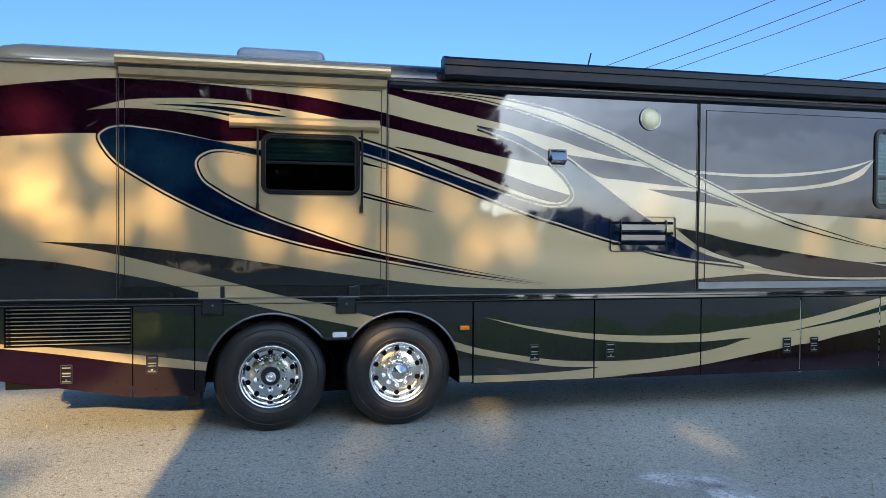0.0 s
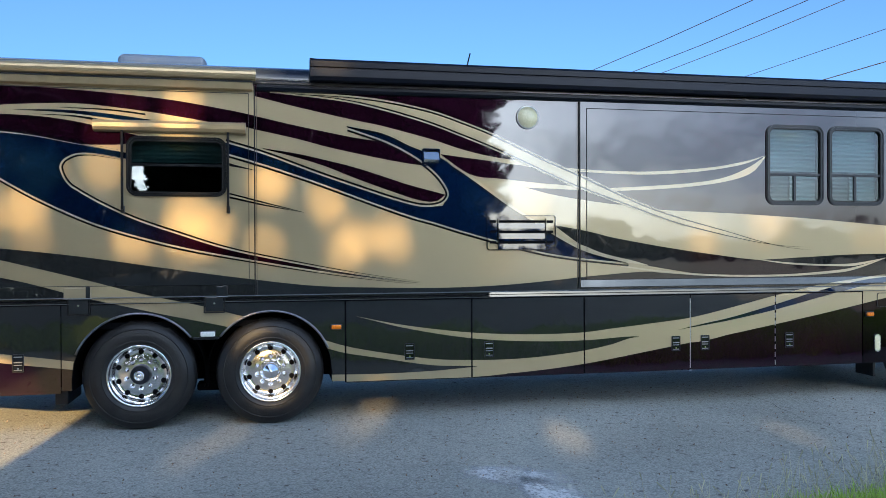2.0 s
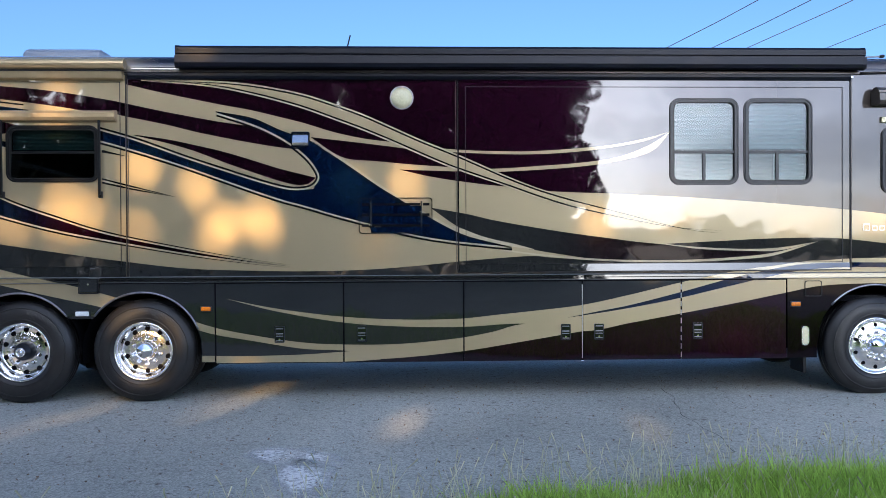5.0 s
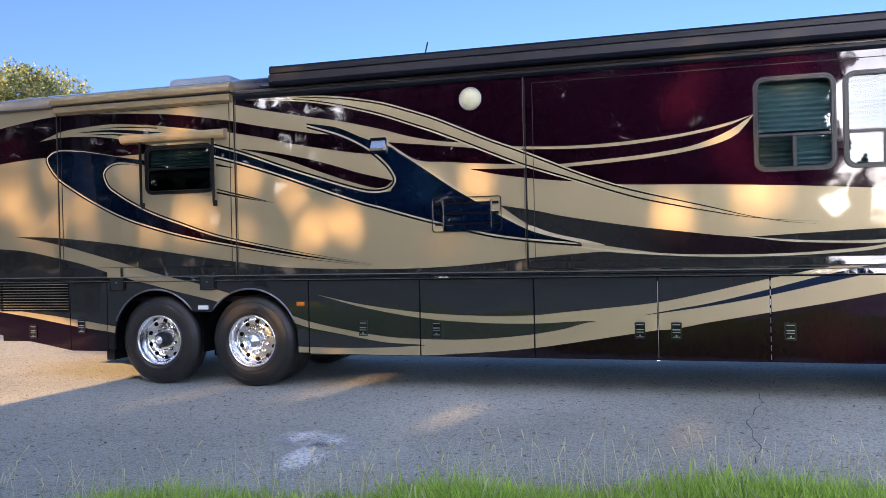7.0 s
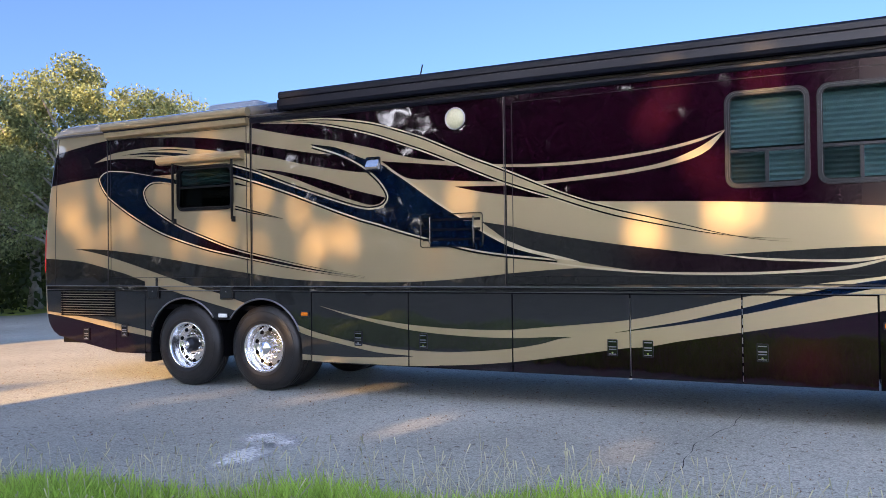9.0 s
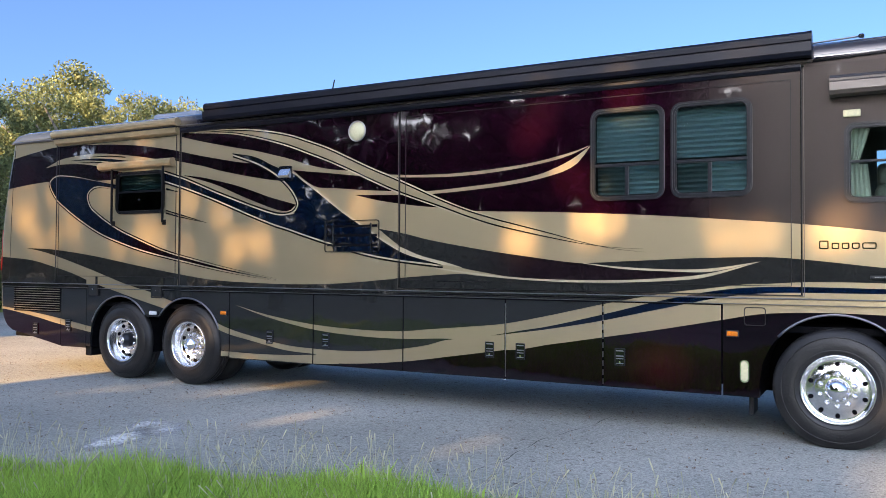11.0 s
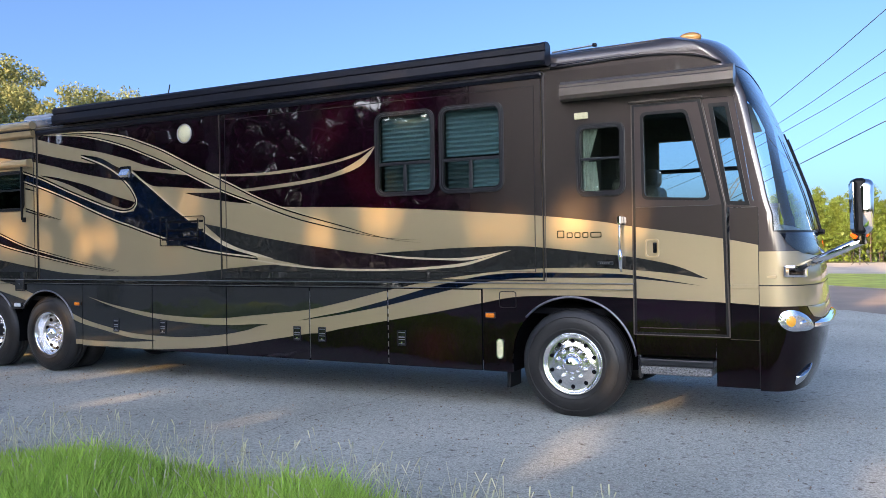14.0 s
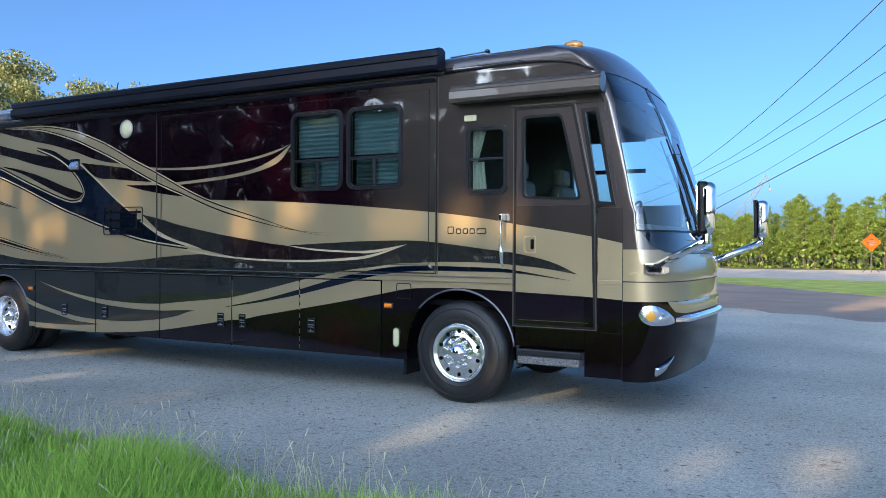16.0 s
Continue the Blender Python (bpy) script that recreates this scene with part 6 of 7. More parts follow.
def leaf_mesh(name, centres, size, rng, m, aspect=0.6):
    """Many small folded leaves as one mesh."""
    k = len(centres)
    d = rng.normal(size=(k, 3))
    d /= np.linalg.norm(d, axis=1)[:, None]
    e = np.cross(d, rng.normal(size=(k, 3)))
    e /= np.linalg.norm(e, axis=1)[:, None]
    s = size * (0.6 + 0.8 * rng.random(k))[:, None]
    v = np.stack([centres - d * s / 2, centres + e * s * aspect / 2, centres + d * s / 2, centres - e * s * aspect / 2], 1).reshape(-1, 3)
    me = bpy.data.meshes.new(name)
    me.from_pydata(v.tolist(), [], np.arange(4 * k).reshape(-1, 4).tolist())
    me.materials.append(m)
    return me


def crown_points(rng, blobs, per):
    out = []
    for (cx, cy, cz, rx, rz) in blobs:
        d = rng.normal(size=(per, 3))
        d /= np.linalg.norm(d, axis=1)[:, None]
        r = (0.35 + 0.65 * rng.random(per) ** 0.5)[:, None]
        out.append(np.array([cx, cy, cz]) + d * r * np.array([rx, rx, rz]) + rng.normal(size=(per, 3)) * 0.08)
    return np.concatenate(out)


def oak(seed, h, label):
    rng = np.random.default_rng(seed)
    o = thing("oak_tree", pose(0, 0, 0), label, "tree", "oak trees behind the motorhome")
    bm = bmesh.new()
    lean = rng.normal(size=2) * 0.15
    trunk = [(lean[0] * t * t, lean[1] * t * t, h * 0.62 * t) for t in np.linspace(0, 1, 8)]
    add_tube(bm, trunk, 0.2, 10, [0.3, 0.22, 0.19, 0.17, 0.15, 0.12, 0.09, 0.05])
    blobs = []
    for i in range(26):
        z0 = h * (0.14 + 0.46 * i / 26)
        a = i * 2.4 + rng.random()
        reach = h * (0.16 + 0.15 * rng.random()) * (1.15 - 0.5 * i / 26)
        end = Vector((math.cos(a) * reach, math.sin(a) * reach, z0 + h * (0.06 + 0.22 * rng.random())))
        start = Vector((lean[0] * (z0 / (h * 0.62)) ** 2, lean[1] * (z0 / (h * 0.62)) ** 2, z0))
        mid = (start + end) / 2 + Vector((0, 0, 0.25))
        add_tube(bm, [start, mid, end], 0.05, 6, [0.07, 0.045, 0.02])
        blobs.append((end.x, end.y, end.z, h * (0.055 + 0.045 * rng.random()), h * (0.04 + 0.035 * rng.random())))
        for _ in range(2):
            q = end + Vector(rng.normal(size=3).tolist()) * h * 0.075
            blobs.append((q.x, q.y, max(q.z, h * 0.16), h * (0.03 + 0.03 * rng.random()), h * 0.035))
    for _ in range(14):
        a, r = rng.random() * 6.3, h * 0.2 * rng.random()
        blobs.append((r * math.cos(a), r * math.sin(a), h * (0.7 + 0.25 * rng.random()), h * 0.06, h * 0.045))
    part("trunk", bm, BARK, o, smooth=True)
    ob = new("crown", leaf_mesh("oak_crown", crown_points(rng, blobs, 290), 0.112, rng, OAK_LEAF))
    ob.parent = o
    return o


oaks = [oak(3, 8.6, "leafy oak with a pale grey trunk, gold-lit from the front"), oak(8, 8.8, "leafy oak in low golden sun"), oak(21, 9.2, "tall leafy oak in low golden sun")]
SPOTS = [(-14.3, 10.4, 0), (-16.0, 15.0, 1), (-17.6, 18.6, 2), (-15.8, 4.6, 2), (-18.5, 12.2, 2), (-20.5, 7.0, 1), (-20.5, 20.5, 0), (-24, 14, 2), (-24, 25, 1), (-25.5, 5, 0), (-30, 18, 2), (-29, 31, 1), (-22, 0, 1), (-31, -3, 2)]
used = set()
for k, (x, y, i) in enumerate(SPOTS):
    m = pose(x, y, 0, 0, 0, 67 * k)
    if i in used:
        copy_thing(oaks[i], m)
    else:
        oaks[i].matrix_basis = m
        used.add(i)
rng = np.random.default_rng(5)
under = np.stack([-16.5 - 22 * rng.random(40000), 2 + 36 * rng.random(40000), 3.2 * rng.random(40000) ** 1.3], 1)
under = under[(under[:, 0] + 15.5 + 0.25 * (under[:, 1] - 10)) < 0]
tagged(new("undergrowth", leaf_mesh("undergrowth", under, 0.28, rng, DARK_LEAF)), "undergrowth between the oaks, shade painted into its dark leaves", "undergrowth", kind="stuff")


def pine(seed, h):
    rng = np.random.default_rng(seed)
    o = thing("pine_tree", pose(0, 0, 0), "young sunlit pine at the edge of the wood", "tree", "pines along the road")
    bm = bmesh.new()
    add_tube(bm, [(0, 0, 0), (0.05, 0.02, h * 0.5), (0.0, 0.05, h * 0.97)], 0.06, 7, [0.075, 0.05, 0.012])
    blobs = []
    for i in range(40):
        t = i / 40
        z0 = h * (0.2 + 0.77 * t + 0.02 * rng.normal())
        a = i * 2.4 + rng.random()
        reach = h * 0.23 * (1.05 - t) ** 0.7 * (0.45 + 0.85 * rng.random()) + 0.08
        end = Vector((math.cos(a) * reach, math.sin(a) * reach, z0 + reach * (0.15 + 0.4 * rng.random())))
        add_tube(bm, [(0, 0, z0), end], 0.02, 5, [0.022, 0.008])
        for f in (0.4, 0.7, 1.0):
            blobs.append((end.x * f, end.y * f, z0 + (end.z - z0) * f, 0.12 + 0.16 * rng.random(), 0.07 + 0.06 * rng.random()))
    part("trunk", bm, PINE_BARK, o)
    ob = new("crown", leaf_mesh("pine_crown", crown_points(rng, blobs, 44), 0.17, rng, PINE_LEAF, 0.3))
    ob.parent = o
    return o


pines = [pine(40, 4.9), pine(41, 5.9), pine(42, 4.0), pine(43, 5.2)]
rng = np.random.default_rng(11)
k = 0
for row, (dy, step) in enumerate(((0, 1.4), (1.6, 1.4), (3.6, 1.6), (6.0, 2.0), (9, 2.4))):
    x = -9.0
    while x < 22:
        y = 59.5 + dy + (x - 13) * -0.05 + rng.normal() * 0.5
        i = k % 4
        s = ((0.74 if row == 0 else 0.84) + 0.22 * rng.random()) * (0.8 if x < 5.2 else 1.0)
        m = pose(x + rng.normal() * 0.3, y, 0, 0, 0, rng.random() * 360) @ Matrix.Diagonal((s, s, s * (0.95 + 0.15 * rng.random()), 1))
        if k < 4:
            pines[i].matrix_basis = m
        else:
            c = copy_thing(pines[i], Matrix.Identity(4))
            c.matrix_basis = m
        k += 1
        x += step * (0.6 + 0.8 * rng.random())
brush = np.stack([-24 + 64 * rng.random(14000), 58.6 + 7 * rng.random(14000), 2.1 * rng.random(14000) ** 1.4], 1)
tagged(new("roadside_brush", leaf_mesh("roadside_brush", brush, 0.3, rng, PINE_LEAF)), "low sunlit brush at the foot of the pines", "brush", kind="stuff")

# tall trees across the lot, behind the walk: they shade the coach and let spots of sun through
# chosen sun spots on the coach; leaf gaps are cut sunward to cast them
GAPS = [(-1.72, 2.13, 0.22), (-1.99, 2.48, 0.2), (-1.39, 1.93, 0.15), (-1.58, 2.33, 0.17), (-1.81, 2.98, 0.16), (-1.24, 2.55, 0.12), (-0.76, 2.25, 0.15), (-1.12, 2.11, 0.1), (-0.56, 2.56, 0.12), (-0.9, 2.61, 0.1), (-0.05, 2.58, 0.09), (0.95, 1.95, 0.19), (0.59, 1.89, 0.1),
        (2.16, 2.15, 0.2), (2.58, 1.78, 0.23), (2.29, 1.78, 0.18), (0.69, 3.14, 0.12), (0.0, 2.9, 0.1), (0.2, 3.07, 0.1), (0.81, 2.12, 0.1), (0.23, 1.9, 0.09), (0.7, 1.73, 0.09), (1.57, 2.47, 0.11), (1.46, 1.84, 0.09), (4.3, 2.26, 0.1), (3.7, 2.26, 0.085), (3.97, 1.66, 0.1), (2.19, 3.66, 0.12),
        (6.28, 1.87, 0.19), (6.62, 3.0, 0.2), (6.9, 2.52, 0.15), (7.12, 1.98, 0.15), (7.44, 3.23, 0.12), (7.72, 0.77, 0.17), (8.63, 1.83, 0.21), (9.45, 1.84, 0.19), (9.84, 1.86, 0.13), (1.5, 0.62, 0.24), (1.62, 0.4, 0.16)]
REAR_GAPS = [(-2.3 + 1.9 * (i * 0.618 % 1), 1.55 + 1.25 * (i * 0.755 % 1), 0.05) for i in range(5)]
SPOTS_LOW = [(2.6, 0.15, 0.19), (2.25, -0.1, 0.14), (4.2, -1.2, 0.14), (6.4, -1.4, 0.11), (1.15, -0.3, 0.1), (0.85, -1.05, 0.08), (9.65, -1.65, 0.2), (9.62, -0.4, 0.13), (9.95, 1.1, 0.12), (12.0, -1.33, 0.12), (12.7, -0.95, 0.17)]
BEAMS = [(Vector((x, 0, z)), r if x < 6 else 0.95 * r) for x, z, r in GAPS + REAR_GAPS] + [(Vector((x, y, 0)), r) for x, y, r in SPOTS_LOW]
rng = np.random.default_rng(77)
TALL = [(-4.6, -38), (-1.2, -38.6), (2.4, -37.6), (6.0, -38.4), (9.4, -37.8), (12.6, -38.3)]
N = 120000
pts = np.stack([-5.2 + 20.5 * rng.random(N), -41 + 6 * rng.random(N), 0.3 + 17.1 * rng.random(N)], 1)
over = np.stack([-8.6 + 3.6 * rng.random(5800), -39.5 + 3 * rng.random(5800), 13.3 + 3.6 * rng.random(5800)], 1)
# extra crown, unseen, added to cut the bright sky over the coach's rear
H = 19000
high = np.stack([-14 + 18.5 * rng.random(H), -40.5 + 4 * rng.random(H), 16.2 + 13.5 * rng.random(H)], 1)
high = high[(high[:, 2] < 29.5 - 0.055 * (high[:, 0] + 5) ** 2 + 0.8 * np.sin(high[:, 0] * 1.9)) & (high[:, 2] > 17.5 + np.maximum(0, -9.5 - high[:, 0]))]
pts = np.concatenate([pts, over])
top = 16.9 + 0.35 * np.sin(pts[:, 0] * 1.3) + 0.3 * np.sin(pts[:, 0] * 3.1 + 1) + 0.15 * rng.normal(size=len(pts))
edge_r = 14.0 + 0.5 * np.sin(pts[:, 2] * 1.4) + 0.3 * np.sin(pts[:, 2] * 3.3) - np.maximum(0, pts[:, 2] - 12.5) * 0.15
keep = (pts[:, 2] < top) & (pts[:, 0] < edge_r)
# openings between the crowns, where the sky shows
for x, z, rx, rz in ((-5.2, 10.2, 0.22, 0.5), (-4.1, 9.2, 0.15, 0.2), (-7.4, 9.8, 0.25, 0.4), (-8.8, 10.1, 0.3, 0.3), (2.5, 11.5, 0.28, 0.2), (-2.6, 10.6, 0.3, 0.25), (0.4, 9.6, 0.2, 0.3)):
    keep &= ((pts[:, 0] - x) / (rx + 0.1)) ** 2 + ((pts[:, 2] - z) / (rz + 0.1)) ** 2 > 1
# thinner foliage high up in the middle crowns
thin = np.clip((pts[:, 0] + 2.2) / 2.5, 0, 1) * np.clip((9.5 - pts[:, 0]) / 2.5, 0, 1) * np.clip((pts[:, 2] - 9.6) / 1.2, 0, 1)
keep &= rng.random(len(pts)) > 0.12 * thin
sd = np.array(SUN_DIR)
across = np.cross(sd, (0, 0, 1.0))
across /= np.linalg.norm(across)
upward = np.cross(across, sd)
twigs, all_chinks = [], []
for p, r in BEAMS:
    # a few chinks side by side, ringed by small leaves
    chinks = [(rng.normal(0, 0.62 * r, 2) if k or r > 0.13 else np.zeros(2), (0.045 + 0.15 * r) * (0.75 + 0.5 * rng.random())) for k in range(1 + int(r / 0.07))]
    reach = 0.75 * r + 0.36
    d = pts - np.array(p)
    away = np.linalg.norm(d - np.outer(d @ sd, sd), axis=1)
    keep &= away > reach - 0.06
    n_ = int(5200 * reach * reach)
    a_, q_ = 6.2832 * rng.random(n_), reach * rng.random(n_) ** 0.5
    off = np.stack([q_ * np.cos(a_), q_ * np.sin(a_)], 1)
    mid = np.array([np.array(p) @ across, np.array(p) @ upward])
    all_chinks += [(mid + c, h) for c, h in chinks]
    far_y = -40.5 + 4.5 * rng.random(n_)
    twigs.append(np.array(p) + off[:, :1] * across + off[:, 1:] * upward + ((far_y - p.y) / sd[1])[:, None] * sd)
# leaves cut to a set shade edge: open to the sun under the last bough, on the lot behind the coach and its rear skirt
wall = pts - np.outer(pts[:, 1] / sd[1], sd)
wx, wz = wall[:, 0], wall[:, 2]
EDGE_Z, EDGE_X = [-12, -0.6, 0.2, 0.7, 0.8, 0.88, 0.97, 0.98], [-0.4, -0.47, -0.53, -0.72, -1.0, -1.15, -2.3, -60]
keep &= ~((wx < np.interp(wz, EDGE_Z, EDGE_X) + 0.16) & (wz < 1.0))
# unseen bough added with its leaves laid along that edge to cast it
ez = -2.4 + 3.2 * rng.random(9500)
ex = np.interp(ez, EDGE_Z, EDGE_X) + 0.03 + 0.95 * rng.random(9500)
bough = np.stack([ex, np.zeros(9500), ez], 1) + ((-13.2 + 1.1 * rng.normal(size=9500)) / sd[1])[:, None] * sd
pts, twigs = np.concatenate([pts[keep], high]), np.concatenate(twigs)
flat = np.stack([twigs @ across, twigs @ upward], 1)
shut = np.ones(len(twigs), bool)
for c, h in all_chinks:
    shut &= np.linalg.norm(flat - c, axis=1) > h + 0.035
twigs = twigs[shut]
twig_of = np.argmin(np.stack([np.abs(twigs[:, 0] - x) for x, _ in TALL], 1), axis=1)
near = np.argmin(np.stack([np.abs(pts[:, 0] - x) for x, _ in TALL], 1), axis=1)
for i, (x, y) in enumerate(TALL):
    o = thing("tall_oak", pose(x, y, 0), "tall dense oak across the lot, shading the coach", "tree", "tall oaks across the lot")
    bm = bmesh.new()
    add_tube(bm, [(0, 0, 0), (0.1, 0, 5), (0, 0.2, 10), (0.1, 0.1, 15)], 0.4, 10, [0.42, 0.34, 0.2, 0.06])
    for j in range(9):
        a = 2.4 * j
        add_tube(bm, [(0, 0, 2.5 + 1.3 * j), (1.2 * math.cos(a), 1.0 * math.sin(a), 3.5 + 1.3 * j)], 0.1, 6, [0.14, 0.04])
    part("trunk", bm, BARK, o)
    mine = pts[near == i] - np.array([x, y, 0])
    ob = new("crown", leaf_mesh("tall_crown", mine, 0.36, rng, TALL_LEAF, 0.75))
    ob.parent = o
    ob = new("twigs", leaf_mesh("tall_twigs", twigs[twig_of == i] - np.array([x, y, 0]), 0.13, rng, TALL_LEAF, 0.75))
    ob.parent = o
# unseen stand of trees added west of the lot: it shades the ground behind the coach and shuts off the sky over its rear
M = 11000
wy = -28 + 21 * rng.random(M)
wx = -4.9 + 0.131 * wy - 7.5 * rng.random(M) ** 1.15 + 0.35 * np.sin(wy * 1.7) - 0.4 * rng.random(M)
wz = 3.6 + 0.25 * np.abs(wy) + (15.5 + 0.8 * np.sin(wx * 0.9 + wy * 0.6) - 3.6 - 0.25 * np.abs(wy)) * rng.random(M)
stand = np.stack([wx, wy, wz], 1)
WEST = [(-9.5, -10.5), (-11.0, -17.0), (-11.5, -24.0)]
mine_of = np.argmin(np.stack([np.hypot(wx - x, wy - y) for x, y in WEST], 1), axis=1)
for i, (x, y) in enumerate(WEST):
    o = thing("added_shade_oak", pose(x, y, 0), "unseen broad oak with a bare trunk, added to shade the coach's rear", "tree", "spreading oaks beside the lot")
    bm = bmesh.new()
    add_tube(bm, [(0, 0, 0), (0.1, 0.1, 4), (0, 0.2, 8), (0.1, 0.1, 13)], 0.3, 10, [0.34, 0.26, 0.16, 0.05])
    for j in range(8):
        a = 2.4 * j
        add_tube(bm, [(0, 0, 6 + 0.8 * j), (2.0 * math.cos(a), 2.0 * math.sin(a), 8 + 0.8 * j)], 0.08, 6, [0.12, 0.04])
    # branch made up to carry the leaves that cast the shade edge
    if i == 0:
        add_tube(bm, [(0, 0, 5.5), (3.5, -1.6, 5.9), (6.4, -2.9, 5.3), (8.0, -2.9, 4.7)], 0.06, 6, [0.13, 0.08, 0.04, 0.012])
    part("trunk", bm, BARK, o)
    if i == 0:
        new("shade_edge_bough", leaf_mesh("shade_edge_bough", bough - np.array([x, y, 0]), 0.12, rng, TALL_LEAF, 0.75)).parent = o
    ob = new("crown", leaf_mesh("added_shade_crown", stand[mine_of == i] - np.array([x, y, 0]), 0.6, rng, TALL_LEAF, 0.75))
    ob.parent = o
# lower wood running on from the tall oaks
K = 54000
lx = -75 + 69.3 * rng.random(K)
lh = 11.8 + 6.2 * np.clip((-12.5 - lx) / 3, 0, 1) + 5.5 * np.clip((-18.5 - lx) / 2, 0, 1) + 0.5 * np.sin(lx * 0.55) + 0.6 * np.sin(lx * 1.7 + 2) + 0.4 * np.sin(lx * 4.1) + 1.7 * np.clip(lx + 13.5, 0, 1) * np.clip(-7.0 - lx, 0, 1)
lz = lh * rng.random(K) ** 0.85
low = np.stack([lx, -46.5 + (2.5 + 2.5 * (lz < 8.5)) * rng.random(K), lz], 1)
for x, z, rx, rz in ((-29.7, 12.9, 1.0, 0.6), (-27.4, 11.5, 0.8, 0.6), (-19.0, 11.2, 0.9, 0.8), (-22.3, 12.4, 1.2, 0.5), (-25.2, 11.2, 0.8, 0.8), (-31.5, 11.3, 0.7, 0.7), (-20.5, 12.4, 1.2, 0.4), (-43, 11.9, 1.2, 0.6), (-35.3, 12.5, 1.2, 0.5), (-38.5, 11.4, 0.8, 0.6), (-58, 12.5, 2.4, 0.9), (-64, 12.6, 2.0, 0.7), (-16.7, 11.3, 0.7, 0.8), (-51, 12.3, 1.4, 0.6)):
    outside = ((low[:, 0] - x) / (0.7 * rx + 0.18)) ** 2 + ((low[:, 2] - z) / (0.7 * rz + 0.18)) ** 2 > 1 + 0.35 * np.sin(7 * low[:, 0] + 3 * low[:, 2])
    low = low[outside | (rng.random(len(low)) < 0.035)]
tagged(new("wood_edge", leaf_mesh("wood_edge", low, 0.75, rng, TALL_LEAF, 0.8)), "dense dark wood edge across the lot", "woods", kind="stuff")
# low trees far off, past the end of the tall oaks
K = 9000
fx = 30 + 60 * rng.random(K)
fh = 0.7 + 2.0 * np.exp(-((fx - 33.5) / 1.3) ** 2) + 2.4 * np.clip((fx - 45) / 6, 0, 1) + 0.3 * np.sin(fx * 1.1) + 0.25 * np.sin(fx * 2.7)
fx, fh = np.concatenate([fx, 20.3 + 1.1 * rng.normal(size=700)]), np.concatenate([fh, np.zeros(700)])
fh[K:] = np.maximum(0.5, 8.0 - 4.0 * np.abs(fx[K:] - 20.3))
tagged(new("low_trees", leaf_mesh("low_trees", np.stack([fx, -64 + 3 * rng.random(len(fx)), fh * rng.random(len(fx)) ** 0.8], 1), 0.7, rng, TALL_LEAF, 0.8)), "low dark trees along the far side of the lot", "trees", kind="stuff")
# low woods round the horizon
ring_pts = []
for k in range(9000):
    a = rng.random() * 2 * math.pi
    if 0.9 < a < 2.75:
        continue
    r = 150 + 25 * rng.random()
    ring_pts.append((r * math.cos(a), r * math.sin(a), (3.0 + 1.5 * math.sin(a * 9) + 0.8 * math.sin(a * 31)) * rng.random() ** 0.7))
tagged(new("far_woods", leaf_mesh("far_woods", np.array(ring_pts), 3.2, rng, DARK_LEAF)), "low dark woods along the horizon", "woods", kind="stuff")

# grass of the verge
rng = np.random.default_rng(2)
K1, K2 = 104000, 24000
K = K1 + K2
gx = np.concatenate([-2.0 + 17.5 * rng.random(K1), -5.6 + 26.4 * rng.random(K2)])
gd = np.concatenate([2.9 * rng.random(K1) ** 1.15, 3.3 * rng.random(K2) ** 0.8]) * verge_depth(gx) / 3.3
gy = np.array([max(-14, verge_edge(x)) for x in gx]) - gd + 0.12 * rng.normal(size=K)
hh = (0.1 + 0.1 * rng.random(K) + 0.06 * np.sin(gx * 3.1 + gy * 2) + 0.05 * np.minimum(gd, 1.0) * 2) * np.clip(0.45 + gd * 1.4, 0.45, 1.0)
hh *= 1.05 + 0.3 * np.clip((gx - 6.5) / 3, 0, 1)
ang = rng.random(K) * 2 * np.pi
bend = hh * (0.2 + 0.5 * rng.random(K))
wv = (0.004 + 0.003 * rng.random(K)) * np.concatenate([np.ones(K1), np.full(K2, 2.2)])
base = np.stack([gx, gy, np.full(K, 0.01)], 1)
side = np.stack([-np.sin(ang), np.cos(ang), np.zeros(K)], 1) * wv[:, None]
ahead = np.stack([np.cos(ang), np.sin(ang), np.zeros(K)], 1)
mid = base + ahead * (bend * 0.3)[:, None] + np.stack([np.zeros(K), np.zeros(K), hh * 0.6], 1)
tipv = base + ahead * bend[:, None] + np.stack([np.zeros(K), np.zeros(K), hh], 1)
v = np.stack([base - side, base + side, mid + side * 0.7, mid - side * 0.7, tipv], 1).reshape(-1, 3)
i0 = (np.arange(K) * 5)[:, None]
faces = (i0 + np.array([[0, 1, 2, 3]])).tolist() + (i0 + np.array([[3, 2, 4]])).tolist()
me = bpy.data.meshes.new("grass")
me.from_pydata(v.tolist(), [], faces)
me.materials.append(BLADE)
tagged(new("grass", me), "lush green roadside grass, unmown", "grass", kind="stuff")
K = 1500
sx, sd_ = 1.5 + 10.5 * rng.random(K), -0.15 + 1.5 * rng.random(K) ** 1.7
bm = bmesh.new()
for x, d in zip(sx, sd_):
    y, h = verge_edge(x) - d, 0.17 + 0.24 * rng.random() ** 1.5
    a, b = rng.normal() * 0.07, rng.normal() * 0.07
    add_tube(bm, [(x, y, 0), (x + a * 0.4, y + b * 0.4, h * 0.6), (x + a, y + b, h)], 0.0016, 4, [0.0022, 0.0018, 0.0013], False)
    if rng.random() < 0.55:
        add_tube(bm, [(x + a, y + b, h), (x + a * 1.3, y + b * 1.3, h + 0.05)], 0.004, 4, [0.0028, 0.0045], False)
st = part("seed_stalks", bm, STALK)
tagged(st, "thin pale seed stalks standing out of the grass", "grass", kind="stuff")
# dead leaves and grit on the asphalt
K = 2400
lx, ly = -4 + 20 * rng.random(K), -3.4 + 4.6 * rng.random(K)
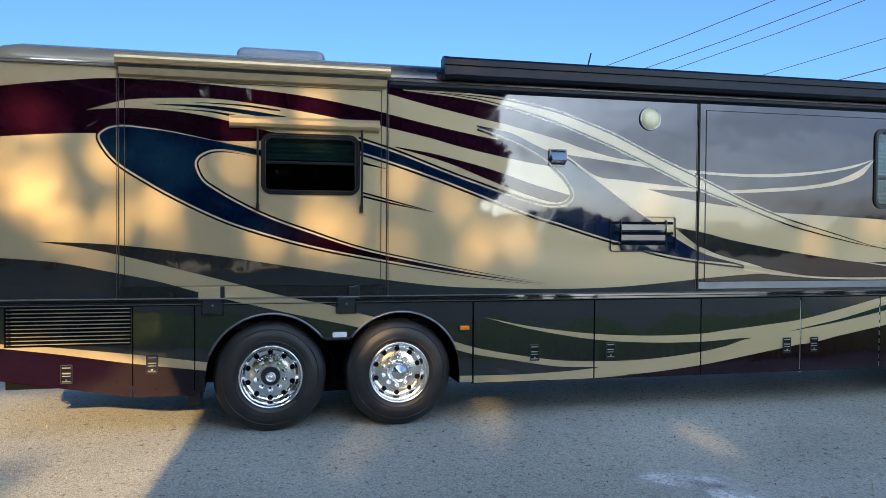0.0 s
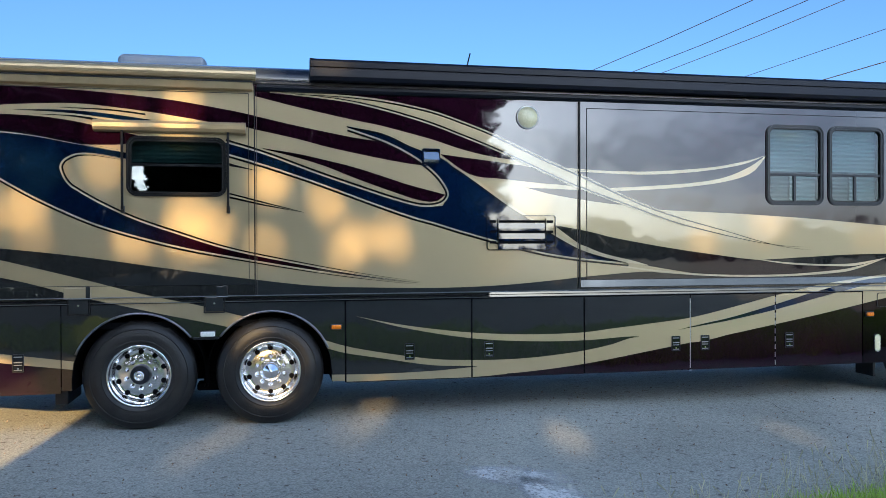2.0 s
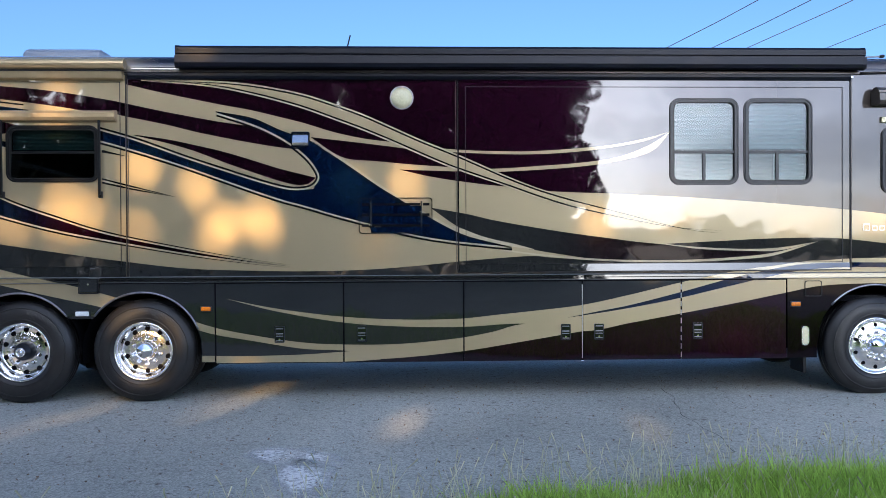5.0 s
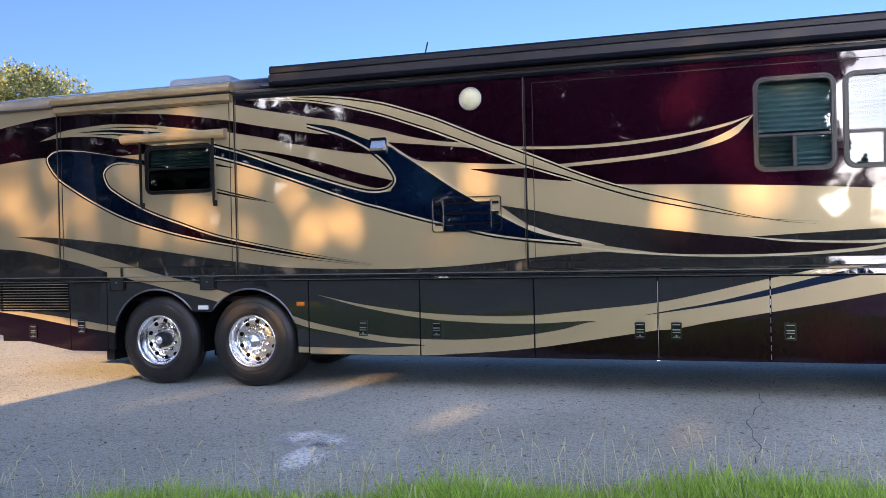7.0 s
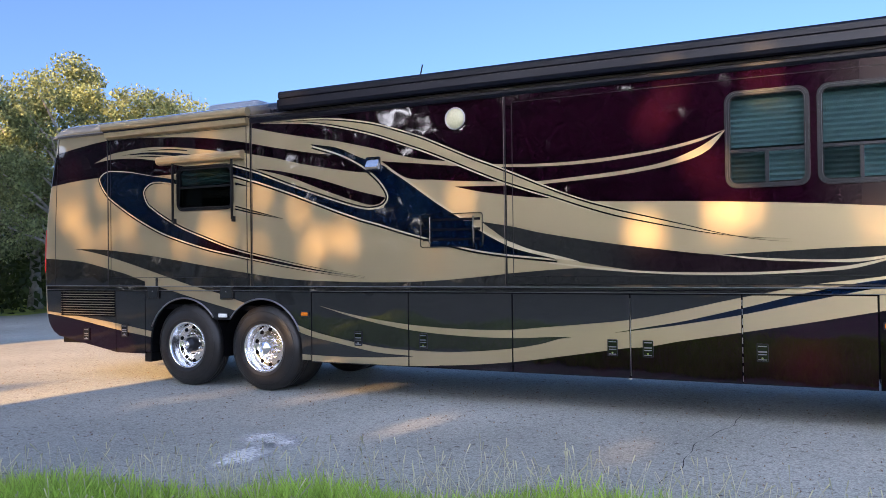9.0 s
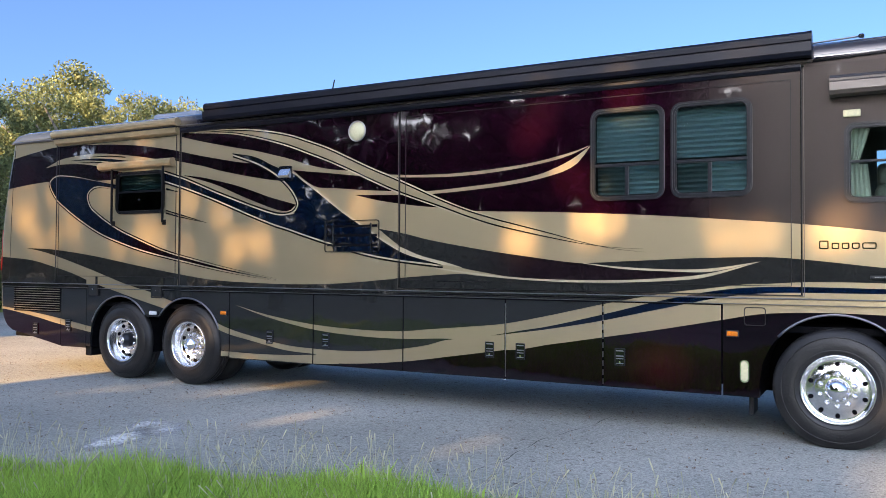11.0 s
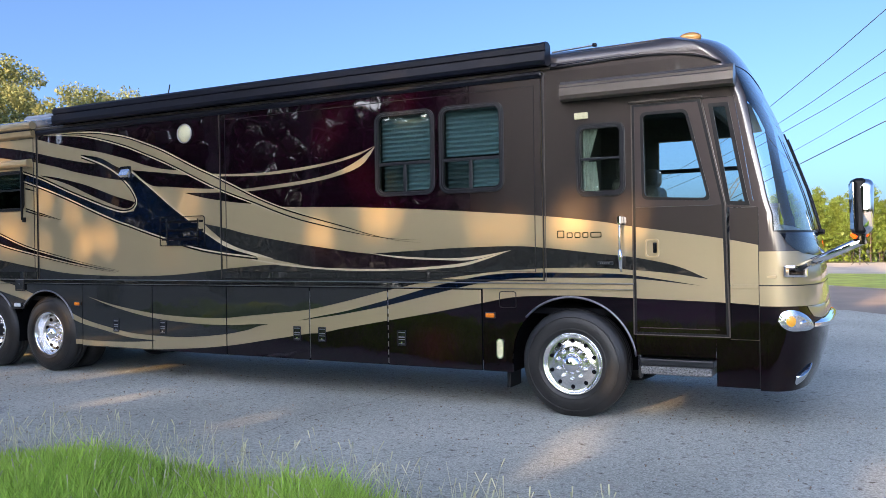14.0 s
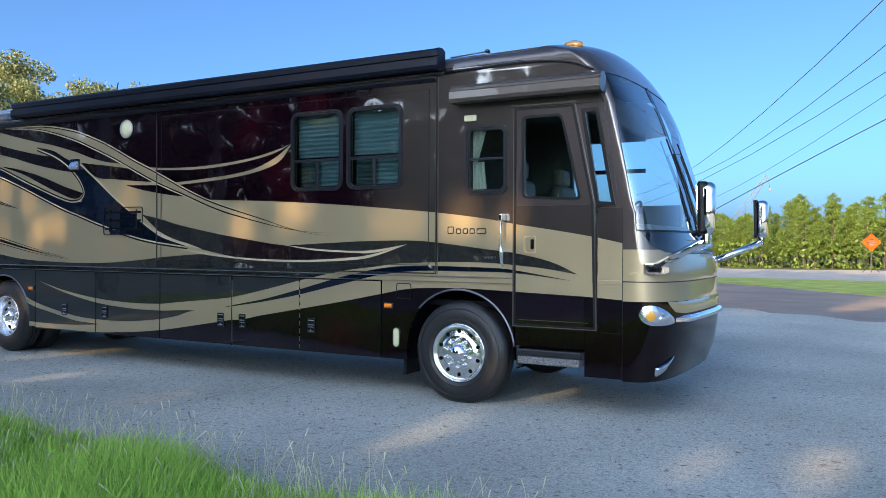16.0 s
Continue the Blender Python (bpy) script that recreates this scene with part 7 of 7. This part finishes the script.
litter = leaf_mesh("litter", np.stack([lx, ly, 0.008 + 0.006 * rng.random(K)], 1), 0.02, rng, mat("dead_leaves", (0.25, 0.18, 0.13), 0.9, var=0.5, scale=30))
tagged(new("leaf_litter", litter), "small dead leaves and bark scattered on the asphalt", "litter", kind="stuff")

# ---------------------------------------------------------------- road sign, crane, wires
sign = thing("road_work_sign", pose(11.59, 51.97, 0, 0, 0, 2), "orange diamond road work sign on a folding stand", "sign")
part("sign_face", prism(bmesh.new(), [(0, 1.38), (0.57, 1.95), (0, 2.52), (-0.57, 1.95)], -0.02, 0.0), mat("orange_sign", (0.5, 0.055, 0.005), 0.9, spec=0.1), sign)
for z, w_ in ((2.12, 0.2), (1.95, 0.26), (1.78, 0.18)):
    part("unreadable_line", box(-w_, w_, -0.026, -0.02, z - 0.03, z + 0.03), BLACK, sign)
part("post", box(-0.03, 0.03, 0.0, 0.04, 0.0, 1.95), FRAME, sign)
for a in (-0.5, 0.5):
    part("leg", tube([(0, 0.02, 0.5), (a, 0.1, 0.0)], 0.02, 6), FRAME, sign)

crane = thing("crane", pose(-7.5, 100, 0), "distant lattice boom crane above the trees", "crane")
part("crane_body", box(-2, 2, -1.5, 1.5, 0.0, 2.5, 0.1), mat("crane_paint", (0.3, 0.26, 0.2), 0.6), crane)
foot, head = Vector((0.73, 0, 2.2)), Vector((6.29, 0, 10.43))
CRANE_GREY = mat("crane_boom", (0.12, 0.13, 0.15), 0.6)
ax = (head - foot)
side_v = Vector((0.35, 0, -0.24))
bm = bmesh.new()
for s in (-1, 1):
    add_tube(bm, [foot + side_v * 0.6 * s, foot + ax * 0.5 + side_v * s, head + side_v * 0.3 * s], 0.06, 5)
for i in range(14):
    t0, t1 = i / 14, (i + 1) / 14
    add_tube(bm, [foot + ax * t0 + side_v * (0.8 if i % 2 else -0.8), foot + ax * t1 + side_v * (-0.8 if i % 2 else 0.8)], 0.035, 4)
part("boom", bm, CRANE_GREY, crane)
part("hoist_line", tube([head, head + Vector((0.3, 0, -1.6))], 0.03, 4), CRANE_GREY, crane)
part("hook_block", box(head.x + 0.15, head.x + 0.45, -0.1, 0.1, head.z - 1.95, head.z - 1.6, 0.05), CRANE_GREY, crane)

WIRE = mat("overhead_wire", (0.03, 0.03, 0.035), 0.6)
for x0, dx, z0, dz, sag, r in ((20.07, -0.451, 11.03, -0.2365, 0.0025, 0.012), (21.35, -0.445, 10.96, -0.2395, 0.0028, 0.012), (25.81, -0.608, 12.55, -0.3234, 0.0031, 0.012), (21.12, -0.426, 8.86, -0.1767, 0.0016, 0.009), (25.71, -0.684, 8.86, -0.1754, -0.0009, 0.015)):
    run = [-35 + 5 * i for i in range(19)]
    w = part("overhead_wire", tube([(x0 + dx * y, y, z0 + dz * y + sag * max(0, y) ** 2) for y in run], r, 5), WIRE)
    tagged(w, "thin black overhead power line", "power line", "power lines")
